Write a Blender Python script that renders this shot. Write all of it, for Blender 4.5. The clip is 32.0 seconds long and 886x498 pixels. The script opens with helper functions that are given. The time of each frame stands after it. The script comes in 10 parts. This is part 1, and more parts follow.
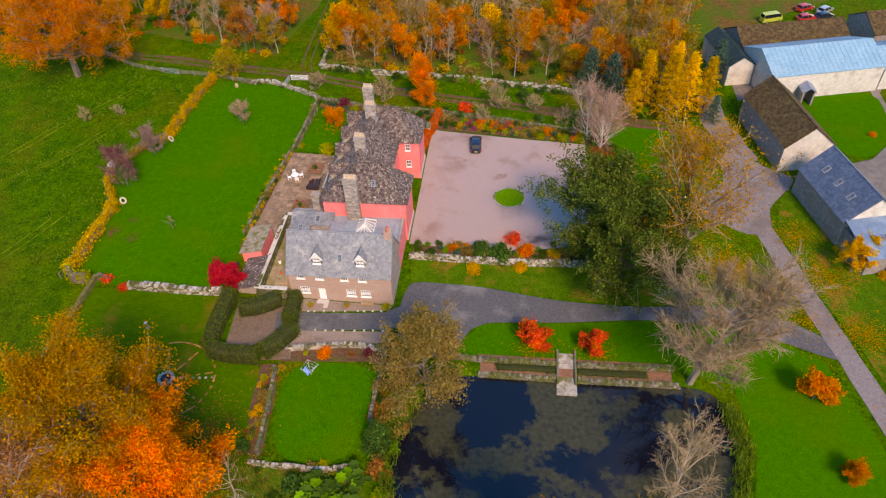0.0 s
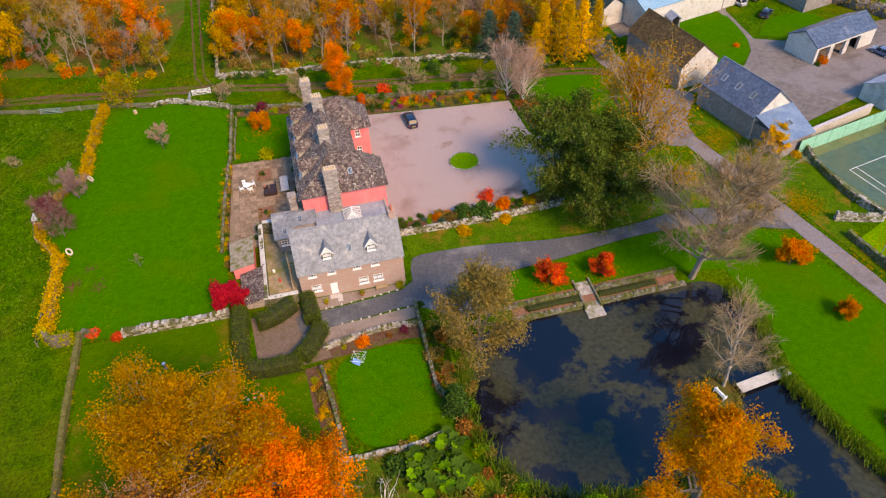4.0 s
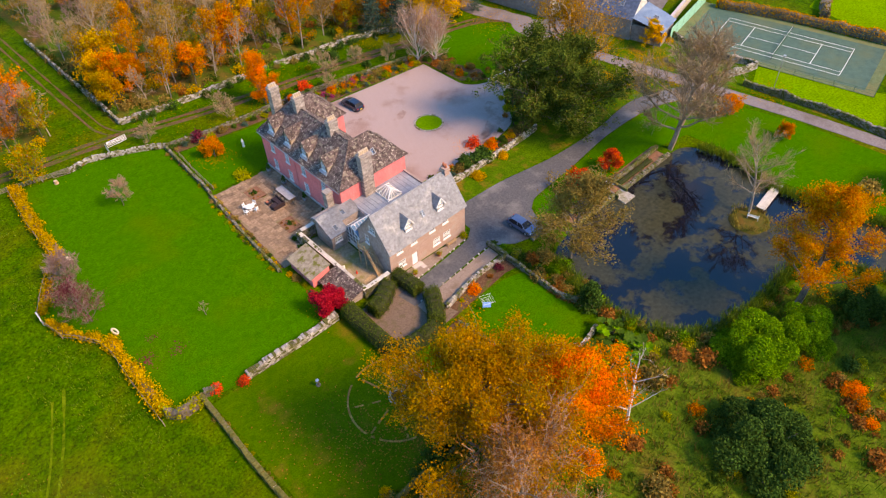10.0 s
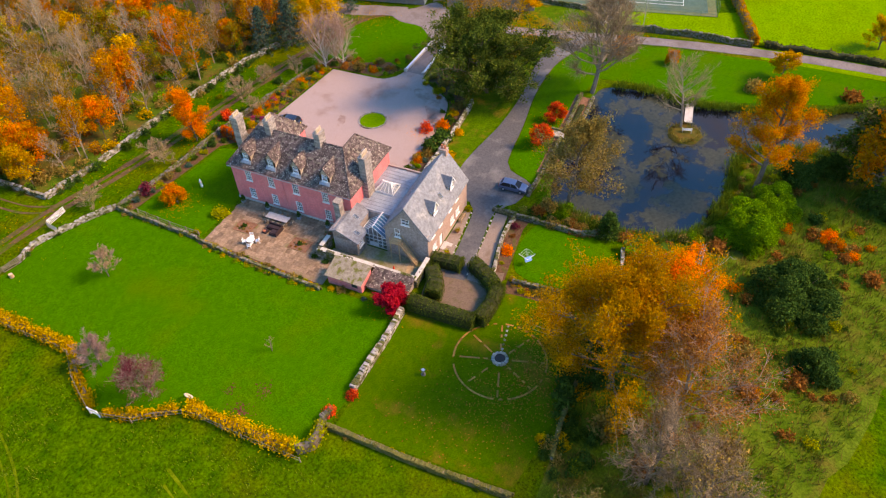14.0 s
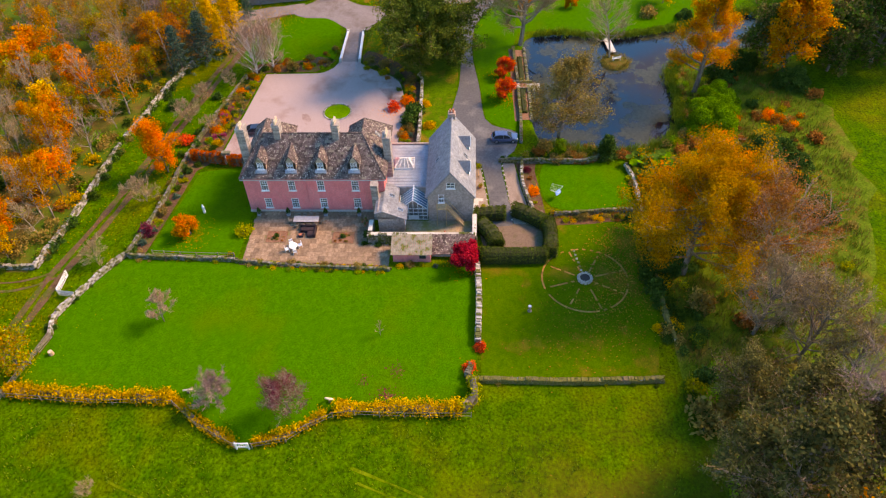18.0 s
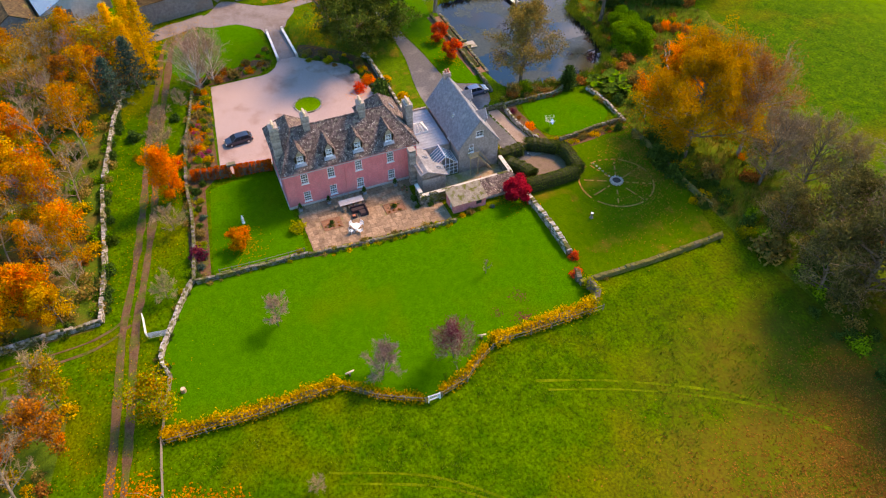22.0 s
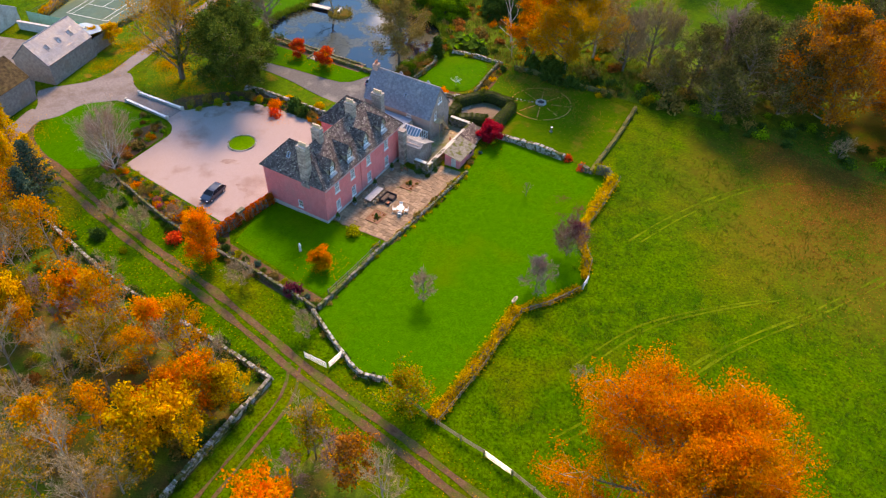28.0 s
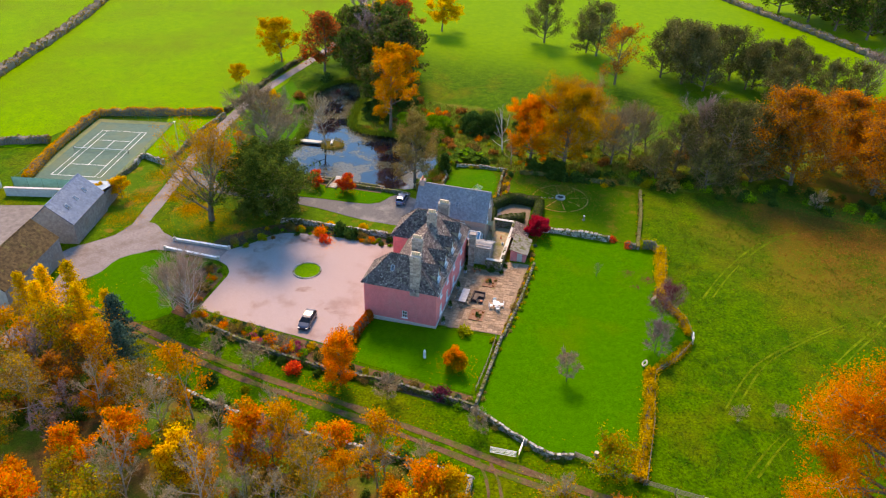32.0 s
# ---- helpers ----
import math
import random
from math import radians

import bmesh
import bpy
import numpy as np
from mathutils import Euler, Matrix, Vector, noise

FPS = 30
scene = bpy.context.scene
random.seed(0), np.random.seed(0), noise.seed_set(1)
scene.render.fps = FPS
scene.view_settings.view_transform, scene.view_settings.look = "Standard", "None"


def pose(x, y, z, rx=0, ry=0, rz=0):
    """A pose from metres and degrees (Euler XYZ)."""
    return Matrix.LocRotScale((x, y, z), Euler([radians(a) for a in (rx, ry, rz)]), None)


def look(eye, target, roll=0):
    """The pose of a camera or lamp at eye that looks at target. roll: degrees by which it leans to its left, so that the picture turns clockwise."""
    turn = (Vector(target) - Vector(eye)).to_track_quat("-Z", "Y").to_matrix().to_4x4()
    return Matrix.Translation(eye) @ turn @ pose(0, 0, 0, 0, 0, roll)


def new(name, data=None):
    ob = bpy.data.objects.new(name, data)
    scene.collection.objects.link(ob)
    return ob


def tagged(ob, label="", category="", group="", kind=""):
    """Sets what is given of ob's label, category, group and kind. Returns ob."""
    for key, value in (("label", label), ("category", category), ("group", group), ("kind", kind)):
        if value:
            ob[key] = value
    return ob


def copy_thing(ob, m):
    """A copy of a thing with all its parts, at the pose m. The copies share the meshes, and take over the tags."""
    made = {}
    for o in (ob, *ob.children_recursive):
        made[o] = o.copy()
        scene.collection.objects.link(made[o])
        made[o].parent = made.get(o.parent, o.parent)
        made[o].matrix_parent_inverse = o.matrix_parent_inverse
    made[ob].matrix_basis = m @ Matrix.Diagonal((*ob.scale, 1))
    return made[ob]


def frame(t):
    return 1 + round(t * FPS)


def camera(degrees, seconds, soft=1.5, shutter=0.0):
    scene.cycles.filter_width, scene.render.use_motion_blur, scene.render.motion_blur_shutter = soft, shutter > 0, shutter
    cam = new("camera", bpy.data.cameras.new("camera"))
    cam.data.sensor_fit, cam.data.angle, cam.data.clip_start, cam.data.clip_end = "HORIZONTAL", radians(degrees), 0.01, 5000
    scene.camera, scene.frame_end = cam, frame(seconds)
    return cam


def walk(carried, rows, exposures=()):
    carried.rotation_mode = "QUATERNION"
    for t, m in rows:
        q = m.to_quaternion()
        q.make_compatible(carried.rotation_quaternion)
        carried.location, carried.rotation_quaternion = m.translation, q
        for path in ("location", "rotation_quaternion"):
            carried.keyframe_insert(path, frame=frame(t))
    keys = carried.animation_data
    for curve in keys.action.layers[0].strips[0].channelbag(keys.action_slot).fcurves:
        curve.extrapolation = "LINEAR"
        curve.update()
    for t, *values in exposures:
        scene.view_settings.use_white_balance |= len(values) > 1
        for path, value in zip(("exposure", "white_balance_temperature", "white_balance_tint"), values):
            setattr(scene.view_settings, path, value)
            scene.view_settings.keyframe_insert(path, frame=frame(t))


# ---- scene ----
cam = camera(64.4, 32.0, soft=1.2)
METRES, EYE, TILT, LEAN, TURN = 277.4, 69.07, 0.0, 0.0, 7.5
ROWS = [
    (0.0, 0.0, 0.0, 0.0, -1.61, -43.22, 1.72),
    (0.5, -0.0104, -0.0016, 0.0004, -4.63, -43.35, 1.74),
    (1.0, -0.0207, -0.0029, 0.0004, -7.4, -43.46, 1.78),
    (1.5, -0.0309, -0.0037, 0.0005, -9.93, -43.59, 1.83),
    (2.0, -0.0411, -0.0039, 0.0005, -12.4, -43.72, 1.85),
    (2.5, -0.0515, -0.0037, 0.0003, -14.78, -43.81, 1.88),
    (3.0, -0.0622, -0.003, 0.0, -17.08, -43.91, 1.97),
    (3.5, -0.0734, -0.0018, -0.0006, -19.3, -44.02, 2.03),
    (5.5, -0.1205, 0.0083, -0.0029, -26.56, -44.38, 2.21),
    (6.0, -0.1332, 0.012, -0.0029, -28.64, -44.48, 2.21),
    (6.5, -0.146, 0.0163, -0.0026, -31.05, -44.56, 2.22),
    (7.0, -0.1586, 0.0212, -0.0022, -33.77, -44.65, 2.21),
    (7.5, -0.1712, 0.0264, -0.0018, -37.14, -44.75, 2.2),
    (8.0, -0.1837, 0.0326, -0.0013, -40.39, -44.85, 2.15),
    (8.5, -0.1959, 0.0393, -0.0006, -42.85, -44.89, 2.14),
    (9.0, -0.2077, 0.0466, 0.0002, -45.13, -44.96, 2.13),
    (9.5, -0.219, 0.0545, 0.001, -47.59, -45.03, 2.14),
    (10.0, -0.2301, 0.063, 0.0016, -50.5, -45.09, 2.07),
    (10.5, -0.2408, 0.0721, 0.0024, -54.0, -45.21, 2.01),
    (11.0, -0.2512, 0.082, 0.0033, -57.33, -45.29, 1.93),
    (11.5, -0.261, 0.0923, 0.0042, -60.33, -45.33, 1.9),
    (12.0, -0.2704, 0.1035, 0.0053, -63.14, -45.39, 1.84),
    (12.5, -0.2793, 0.115, 0.0064, -65.52, -45.4, 1.82),
    (13.0, -0.2874, 0.1272, 0.0075, -67.94, -45.47, 1.79),
    (13.5, -0.2948, 0.1397, 0.0081, -70.9, -45.54, 1.78),
    (14.0, -0.3021, 0.1532, 0.0086, -73.65, -45.57, 1.72),
    (14.5, -0.3088, 0.1671, 0.009, -76.36, -45.65, 1.73),
    (16.5, -0.3298, 0.2249, 0.0096, -87.87, -45.97, 1.65),
    (17.0, -0.3335, 0.2398, 0.0095, -90.69, -46.06, 1.54),
    (17.5, -0.3369, 0.2562, 0.0096, -93.48, -46.14, 1.43),
    (18.0, -0.3398, 0.2728, 0.0096, -95.88, -46.19, 1.38),
    (18.5, -0.342, 0.2897, 0.0102, -98.39, -46.3, 1.33),
    (19.0, -0.3439, 0.3074, 0.0106, -100.85, -46.32, 1.25),
    (19.5, -0.3446, 0.3251, 0.011, -103.8, -46.38, 1.17),
    (20.0, -0.3445, 0.3435, 0.0112, -107.3, -46.43, 1.03),
    (20.5, -0.3432, 0.3622, 0.0119, -110.41, -46.5, 0.87),
    (21.0, -0.3412, 0.3806, 0.0122, -113.17, -46.54, 0.73),
    (21.5, -0.3383, 0.3988, 0.0125, -116.12, -46.56, 0.58),
    (22.0, -0.3345, 0.417, 0.0129, -119.53, -46.58, 0.39),
    (22.5, -0.33, 0.435, 0.0134, -123.21, -46.6, 0.2),
    (23.0, -0.3247, 0.4529, 0.0139, -126.77, -46.57, -0.01),
    (23.5, -0.3183, 0.4706, 0.0143, -130.0, -46.52, -0.19),
    (24.0, -0.3109, 0.4876, 0.0149, -133.01, -46.48, -0.35),
    (24.5, -0.3025, 0.5043, 0.0152, -135.96, -46.39, -0.51),
    (25.0, -0.2933, 0.5198, 0.0157, -138.86, -46.38, -0.63),
    (25.5, -0.2829, 0.5352, 0.0158, -141.9, -46.31, -0.78),
    (27.5, -0.2341, 0.5883, 0.0142, -153.89, -45.05, -1.17),
    (28.0, -0.2197, 0.6, 0.0136, -156.83, -43.86, -1.27),
    (28.5, -0.2048, 0.611, 0.0131, -159.62, -42.6, -1.38),
    (29.0, -0.1892, 0.6211, 0.0125, -162.08, -41.34, -1.5),
    (29.5, -0.1735, 0.6303, 0.0119, -164.26, -40.05, -1.56),
    (30.0, -0.1575, 0.6386, 0.0111, -166.29, -38.79, -1.61),
    (30.5, -0.141, 0.646, 0.0103, -168.17, -37.46, -1.64),
    (31.0, -0.1241, 0.6527, 0.0096, -169.76, -36.09, -1.65),
    (31.5, -0.1068, 0.6586, 0.0089, -171.12, -34.6, -1.67),
    (32.0, -0.0892, 0.6635, 0.0083, -172.34, -33.07, -1.72),
]
EXPOSURES = [(0.0, 0.8, 10500, 26), (6.0, 1.0, 10800, 27), (14.0, 1.18, 12200, 31), (19.0, 1.31, 13000, 32), (25.0, 1.33, 12800, 32), (32.0, 1.33, 11700, 26)]
walk(cam, [(t, pose(0, 0, EYE, TILT, LEAN, TURN) @ pose(METRES * x, METRES * y, METRES * z, 90 + pitch, roll, yaw)) for t, x, y, z, yaw, pitch, roll in ROWS], EXPOSURES)

from mathutils.geometry import tessellate_polygon

# ---- sky and sun: broken cloud, low soft sun from the south-east ----
SUN_AZ, SUN_EL = 157.0, 44.0        # degrees, clockwise from +y, and above the horizon
SUN_WAY = Vector((math.sin(radians(SUN_AZ)) * math.cos(radians(SUN_EL)), math.cos(radians(SUN_AZ)) * math.cos(radians(SUN_EL)), math.sin(radians(SUN_EL))))
world = bpy.data.worlds.new("sky")
scene.world = world
world.use_nodes = True
wn, wl = world.node_tree.nodes, world.node_tree.links
wn.clear()
sky = wn.new("ShaderNodeTexSky")
sky.sky_type, sky.sun_disc = "NISHITA", False
sky.sun_elevation, sky.sun_rotation = radians(SUN_EL), radians(SUN_AZ)
sky.air_density, sky.dust_density, sky.ozone_density = 1.0, 0.05, 3.0
wcoord = wn.new("ShaderNodeTexCoord")
wmap = wn.new("ShaderNodeMapping")
wmap.inputs["Scale"].default_value, wmap.inputs["Location"].default_value = (1.0, 1.0, 1.7), (5.3, 1.3, 2.6)
wnoise = wn.new("ShaderNodeTexNoise")
wnoise.inputs["Scale"].default_value, wnoise.inputs["Detail"].default_value, wnoise.inputs["Roughness"].default_value = 4.2, 7.0, 0.58
wramp = wn.new("ShaderNodeValToRGB")
wramp.color_ramp.elements[0].position, wramp.color_ramp.elements[1].position = 0.54, 0.66
wmix = wn.new("ShaderNodeMix")
wmix.data_type = "RGBA"
# clouds: brighter towards the sun
wdot = wn.new("ShaderNodeVectorMath")
wdot.operation, wdot.inputs[1].default_value = "DOT_PRODUCT", tuple(SUN_WAY)
wglow = wn.new("ShaderNodeMapRange")
wglow.interpolation_type = "SMOOTHSTEP"
wglow.inputs[1].default_value, wglow.inputs[2].default_value = 0.76, 1.0
wcloud = wn.new("ShaderNodeMix")
wcloud.data_type = "RGBA"
wcloud.inputs[6].default_value, wcloud.inputs[7].default_value = (1.3, 1.9, 3.4, 1.0), (17.0, 20.5, 27.0, 1.0)
wbg = wn.new("ShaderNodeBackground")
wbg.inputs["Strength"].default_value = 0.15
wout = wn.new("ShaderNodeOutputWorld")
wl.new(wcoord.outputs["Generated"], wmap.inputs["Vector"])
wl.new(wmap.outputs["Vector"], wnoise.inputs["Vector"])
wl.new(wnoise.outputs["Fac"], wramp.inputs["Fac"])
wl.new(wramp.outputs["Color"], wmix.inputs["Factor"])
whsv = wn.new("ShaderNodeHueSaturation")
whsv.inputs["Saturation"].default_value, whsv.inputs["Value"].default_value = 1.4, 1.55
wl.new(sky.outputs["Color"], whsv.inputs["Color"])
wl.new(whsv.outputs["Color"], wmix.inputs[6])
wl.new(wcoord.outputs["Generated"], wdot.inputs[0])
wl.new(wdot.outputs["Value"], wglow.inputs[0])
wl.new(wglow.outputs[0], wcloud.inputs["Factor"])
wl.new(wcloud.outputs[2], wmix.inputs[7])
wl.new(wmix.outputs[2], wbg.inputs["Color"])
wl.new(wbg.outputs["Background"], wout.inputs["Surface"])
sun_data = bpy.data.lights.new("sun", "SUN")
sun_data.energy, sun_data.angle, sun_data.color = 2.4, radians(16.0), (1.0, 0.88, 0.69)
sun_lamp = new("sun", sun_data)
sun_lamp.matrix_world = look(SUN_WAY * 300, (0, 0, 0))


# ---- materials ----
def nodes_of(m):
    m.use_nodes = True
    return m.node_tree.nodes, m.node_tree.links


def mixed(nt, nl, fac, a, b, blend="MIX"):
    n = nt.new("ShaderNodeMix")
    n.data_type, n.blend_type = "RGBA", blend
    for socket, value in ((n.inputs["Factor"], fac), (n.inputs[6], a), (n.inputs[7], b)):
        if isinstance(value, bpy.types.NodeSocket):
            nl.new(value, socket)
        elif isinstance(value, tuple):
            socket.default_value = (*value, 1.0)
        else:
            socket.default_value = value
    return n.outputs[2]


def noise_fac(nt, nl, vector, scale, lo, hi, detail=4.0, rough=0.6):
    n = nt.new("ShaderNodeTexNoise")
    n.inputs["Scale"].default_value, n.inputs["Detail"].default_value, n.inputs["Roughness"].default_value = scale, detail, rough
    nl.new(vector, n.inputs["Vector"])
    r = nt.new("ShaderNodeMapRange")
    r.inputs[1].default_value, r.inputs[2].default_value = lo, hi
    nl.new(n.outputs["Fac"], r.inputs[0])
    return r.outputs[0], n.outputs["Fac"]


def mat(name, c1, c2, scale=4.0, c3=None, scale3=0.3, edge3=(0.5, 0.65), rough=0.8, bump=0.3, depth=0.02, metal=0.0, island=0.0, stretch=(1, 1, 1), turn=0.0, spec=0.25, speck=0.18, moss=None):
    """Two colours by a fine noise, a third in large patches, relief by the fine noise; island: light and dark from piece to piece."""
    m = bpy.data.materials.new(name)
    nt, nl = nodes_of(m)
    bsdf = nt["Principled BSDF"]
    geo = nt.new("ShaderNodeNewGeometry")
    mp = nt.new("ShaderNodeMapping")
    mp.inputs["Scale"].default_value, mp.inputs["Rotation"].default_value = stretch, (0, 0, radians(turn))
    nl.new(geo.outputs["Position"], mp.inputs["Vector"])
    fac, raw = noise_fac(nt, nl, mp.outputs["Vector"], scale, 0.32, 0.68)
    col = mixed(nt, nl, fac, c1, c2)
    if c3:
        fac3, raw3 = noise_fac(nt, nl, mp.outputs["Vector"], scale3, edge3[0], edge3[1], 6.0, 0.65)
        col = mixed(nt, nl, fac3, col, c3)
    if speck:
        fs, raws = noise_fac(nt, nl, mp.outputs["Vector"], scale * 5.5, 0.3, 0.7, 3.0, 0.7)
        r = nt.new("ShaderNodeMapRange")
        r.inputs[3].default_value, r.inputs[4].default_value = 1 - speck, 1 + speck
        nl.new(fs, r.inputs[0])
        hsv = nt.new("ShaderNodeHueSaturation")
        nl.new(r.outputs[0], hsv.inputs["Value"])
        nl.new(col, hsv.inputs["Color"])
        col = hsv.outputs["Color"]
    if island:
        r = nt.new("ShaderNodeMapRange")
        r.inputs[3].default_value, r.inputs[4].default_value = 1 - island, 1 + island
        nl.new(geo.outputs["Random Per Island"], r.inputs[0])
        hsv = nt.new("ShaderNodeHueSaturation")
        nl.new(r.outputs[0], hsv.inputs["Value"])
        nl.new(col, hsv.inputs["Color"])
        col = hsv.outputs["Color"]
    if moss:
        r = nt.new("ShaderNodeMapRange")
        r.inputs[1].default_value, r.inputs[2].default_value = moss[1] - 0.03, moss[1] + 0.03
        wn_ = nt.new("ShaderNodeTexWhiteNoise")
        wn_.noise_dimensions = "1D"
        nl.new(geo.outputs["Random Per Island"], wn_.inputs["W"])
        nl.new(wn_.outputs["Value"], r.inputs[0])
        col = mixed(nt, nl, r.outputs[0], col, moss[0])
    nl.new(col, bsdf.inputs["Base Color"])
    bsdf.inputs["Roughness"].default_value, bsdf.inputs["Metallic"].default_value = rough, metal
    bsdf.inputs["Specular IOR Level"].default_value = spec
    if bump:
        b = nt.new("ShaderNodeBump")
        b.inputs["Strength"].default_value, b.inputs["Distance"].default_value = bump, depth
        nl.new(raw, b.inputs["Height"])
        nl.new(b.outputs["Normal"], bsdf.inputs["Normal"])
    return m


def piece_mat(name, c1, c2, scale=6.0, rough=0.85, vary=0.25):
    """For single pieces: light and dark by the object's own random number."""
    m = mat(name, c1, c2, scale, rough=rough)
    nt, nl = m.node_tree.nodes, m.node_tree.links
    bsdf = nt["Principled BSDF"]
    old = bsdf.inputs["Base Color"].links[0].from_socket
    info = nt.new("ShaderNodeObjectInfo")
    r = nt.new("ShaderNodeMapRange")
    r.inputs[3].default_value, r.inputs[4].default_value = 1 - vary, 1 + vary
    nl.new(info.outputs["Random"], r.inputs[0])
    hsv = nt.new("ShaderNodeHueSaturation")
    nl.new(r.outputs[0], hsv.inputs["Value"])
    nl.new(old, hsv.inputs["Color"])
    nl.new(hsv.outputs["Color"], bsdf.inputs["Base Color"])
    return m


def leaf_mat(name, *colours, vary=0.2, glow=0.3):
    """Leaves: each its own tint out of the colours, some light through them."""
    m = bpy.data.materials.new(name)
    nt, nl = nodes_of(m)
    nt.remove(nt["Principled BSDF"])
    out = nt["Material Output"]
    geo = nt.new("ShaderNodeNewGeometry")
    ramp = nt.new("ShaderNodeValToRGB")
    els = ramp.color_ramp.elements
    while len(els) < len(colours):
        els.new(0.5)
    for i, c in enumerate(colours):
        els[i].position, els[i].color = i / max(1, len(colours) - 1), (*c, 1.0)
    nl.new(geo.outputs["Random Per Island"], ramp.inputs["Fac"])
    info = nt.new("ShaderNodeObjectInfo")
    r = nt.new("ShaderNodeMapRange")
    r.inputs[3].default_value, r.inputs[4].default_value = 1 - vary, 1 + vary
    nl.new(info.outputs["Random"], r.inputs[0])
    big, raw = noise_fac(nt, nl, geo.outputs["Position"], 0.45, 0.3, 0.7, 3.0)
    r2 = nt.new("ShaderNodeMapRange")
    r2.inputs[3].default_value, r2.inputs[4].default_value = 0.75, 1.25
    nl.new(big, r2.inputs[0])
    mul = nt.new("ShaderNodeMath")
    mul.operation = "MULTIPLY"
    nl.new(r.outputs[0], mul.inputs[0])
    nl.new(r2.outputs[0], mul.inputs[1])
    hsv = nt.new("ShaderNodeHueSaturation")
    nl.new(mul.outputs[0], hsv.inputs["Value"])
    nl.new(ramp.outputs["Color"], hsv.inputs["Color"])
    d, tr, mx = nt.new("ShaderNodeBsdfDiffuse"), nt.new("ShaderNodeBsdfTranslucent"), nt.new("ShaderNodeMixShader")
    mx.inputs[0].default_value = glow
    nl.new(hsv.outputs["Color"], d.inputs["Color"])
    nl.new(hsv.outputs["Color"], tr.inputs["Color"])
    nl.new(d.outputs[0], mx.inputs[1])
    nl.new(tr.outputs[0], mx.inputs[2])
    nl.new(mx.outputs[0], out.inputs["Surface"])
    return m


def plain(name, c, rough=0.5, metal=0.0, spec=0.5, coat=0.0):
    m = bpy.data.materials.new(name)
    nt, nl = nodes_of(m)
    b = nt["Principled BSDF"]
    b.inputs["Base Color"].default_value = (*c, 1.0)
    b.inputs["Roughness"].default_value, b.inputs["Metallic"].default_value = rough, metal
    b.inputs["Specular IOR Level"].default_value, b.inputs["Coat Weight"].default_value = spec, coat
    return m


def glass_mat(name, c=(0.9, 0.95, 0.97), rough=0.02):
    m = plain(name, c, rough)
    m.node_tree.nodes["Principled BSDF"].inputs["Transmission Weight"].default_value = 0.85
    return m


M = {}
M["meadow"] = mat("meadow_grass", (0.015, 0.072, 0.0008), (0.046, 0.120, 0.0016), 0.55, (0.140, 0.110, 0.005), 0.05, (0.50, 0.80), 0.9, 0.8, 0.16, spec=0.03, speck=0.6)
def pasture(m):
    """Coarse meadow grass that turns into brighter pasture beyond the wooded bank to the south."""
    nt, nl = m.node_tree.nodes, m.node_tree.links
    bsdf = nt["Principled BSDF"]
    coarse = bsdf.inputs["Base Color"].links[0].from_socket
    geo = nt.new("ShaderNodeNewGeometry")
    sep = nt.new("ShaderNodeSeparateXYZ")
    nl.new(geo.outputs["Position"], sep.inputs[0])
    patch, raw = noise_fac(nt, nl, geo.outputs["Position"], 0.5, 0.3, 0.7, 5.0)
    r = nt.new("ShaderNodeMapRange")
    r.interpolation_type = "SMOOTHSTEP"
    r.inputs[1].default_value, r.inputs[2].default_value = -14.0, -62.0
    nl.new(sep.outputs["Y"], r.inputs[0])
    bright = mixed(nt, nl, patch, (0.078, 0.200, 0.0008), (0.112, 0.250, 0.001))
    # brown leaf fall spread out from the beeches of the copse
    far = nt.new("ShaderNodeVectorMath")
    far.operation, far.inputs[1].default_value = "DISTANCE", (-102.0, 36.0, 1.0)
    nl.new(geo.outputs["Position"], far.inputs[0])
    near = nt.new("ShaderNodeMapRange")
    near.interpolation_type = "SMOOTHSTEP"
    near.inputs[1].default_value, near.inputs[2].default_value, near.inputs[3].default_value, near.inputs[4].default_value = 52.0, 14.0, 0.0, 1.0
    nl.new(far.outputs["Value"], near.inputs[0])
    spread, raw2 = noise_fac(nt, nl, geo.outputs["Position"], 0.16, 0.30, 0.62, 8.0, 0.7)
    both = nt.new("ShaderNodeMath")
    both.operation = "MULTIPLY"
    nl.new(near.outputs[0], both.inputs[0])
    nl.new(spread, both.inputs[1])
    coarse = mixed(nt, nl, both.outputs[0], coarse, (0.155, 0.082, 0.012))
    nl.new(mixed(nt, nl, r.outputs[0], coarse, bright), bsdf.inputs["Base Color"])


pasture(M["meadow"])
M["lawn"] = mat("mown_lawn", (0.016, 0.116, 0.0008), (0.027, 0.140, 0.001), 1.2, (0.056, 0.128, 0.002), 0.09, (0.50, 0.80), 0.9, 0.4, 0.04, spec=0.03, speck=0.38)
M["field"] = mat("bright_field", (0.082, 0.215, 0.0008), (0.118, 0.262, 0.001), 0.5, (0.10, 0.175, 0.004), 0.03, (0.45, 0.7), 0.9, 0.3, 0.05, spec=0.03, speck=0.4)
M["verge"] = mat("verge_grass", (0.034, 0.100, 0.003), (0.062, 0.140, 0.005), 0.8, (0.24, 0.12, 0.02), 0.22, (0.52, 0.68), 0.9, 0.5, 0.08, spec=0.03, speck=0.4)
M["rough"] = mat("rough_ground", (0.042, 0.098, 0.005), (0.092, 0.145, 0.012), 0.7, (0.15, 0.095, 0.020), 0.16, (0.52, 0.70), 0.95, 0.9, 0.2, spec=0.03, speck=0.4)
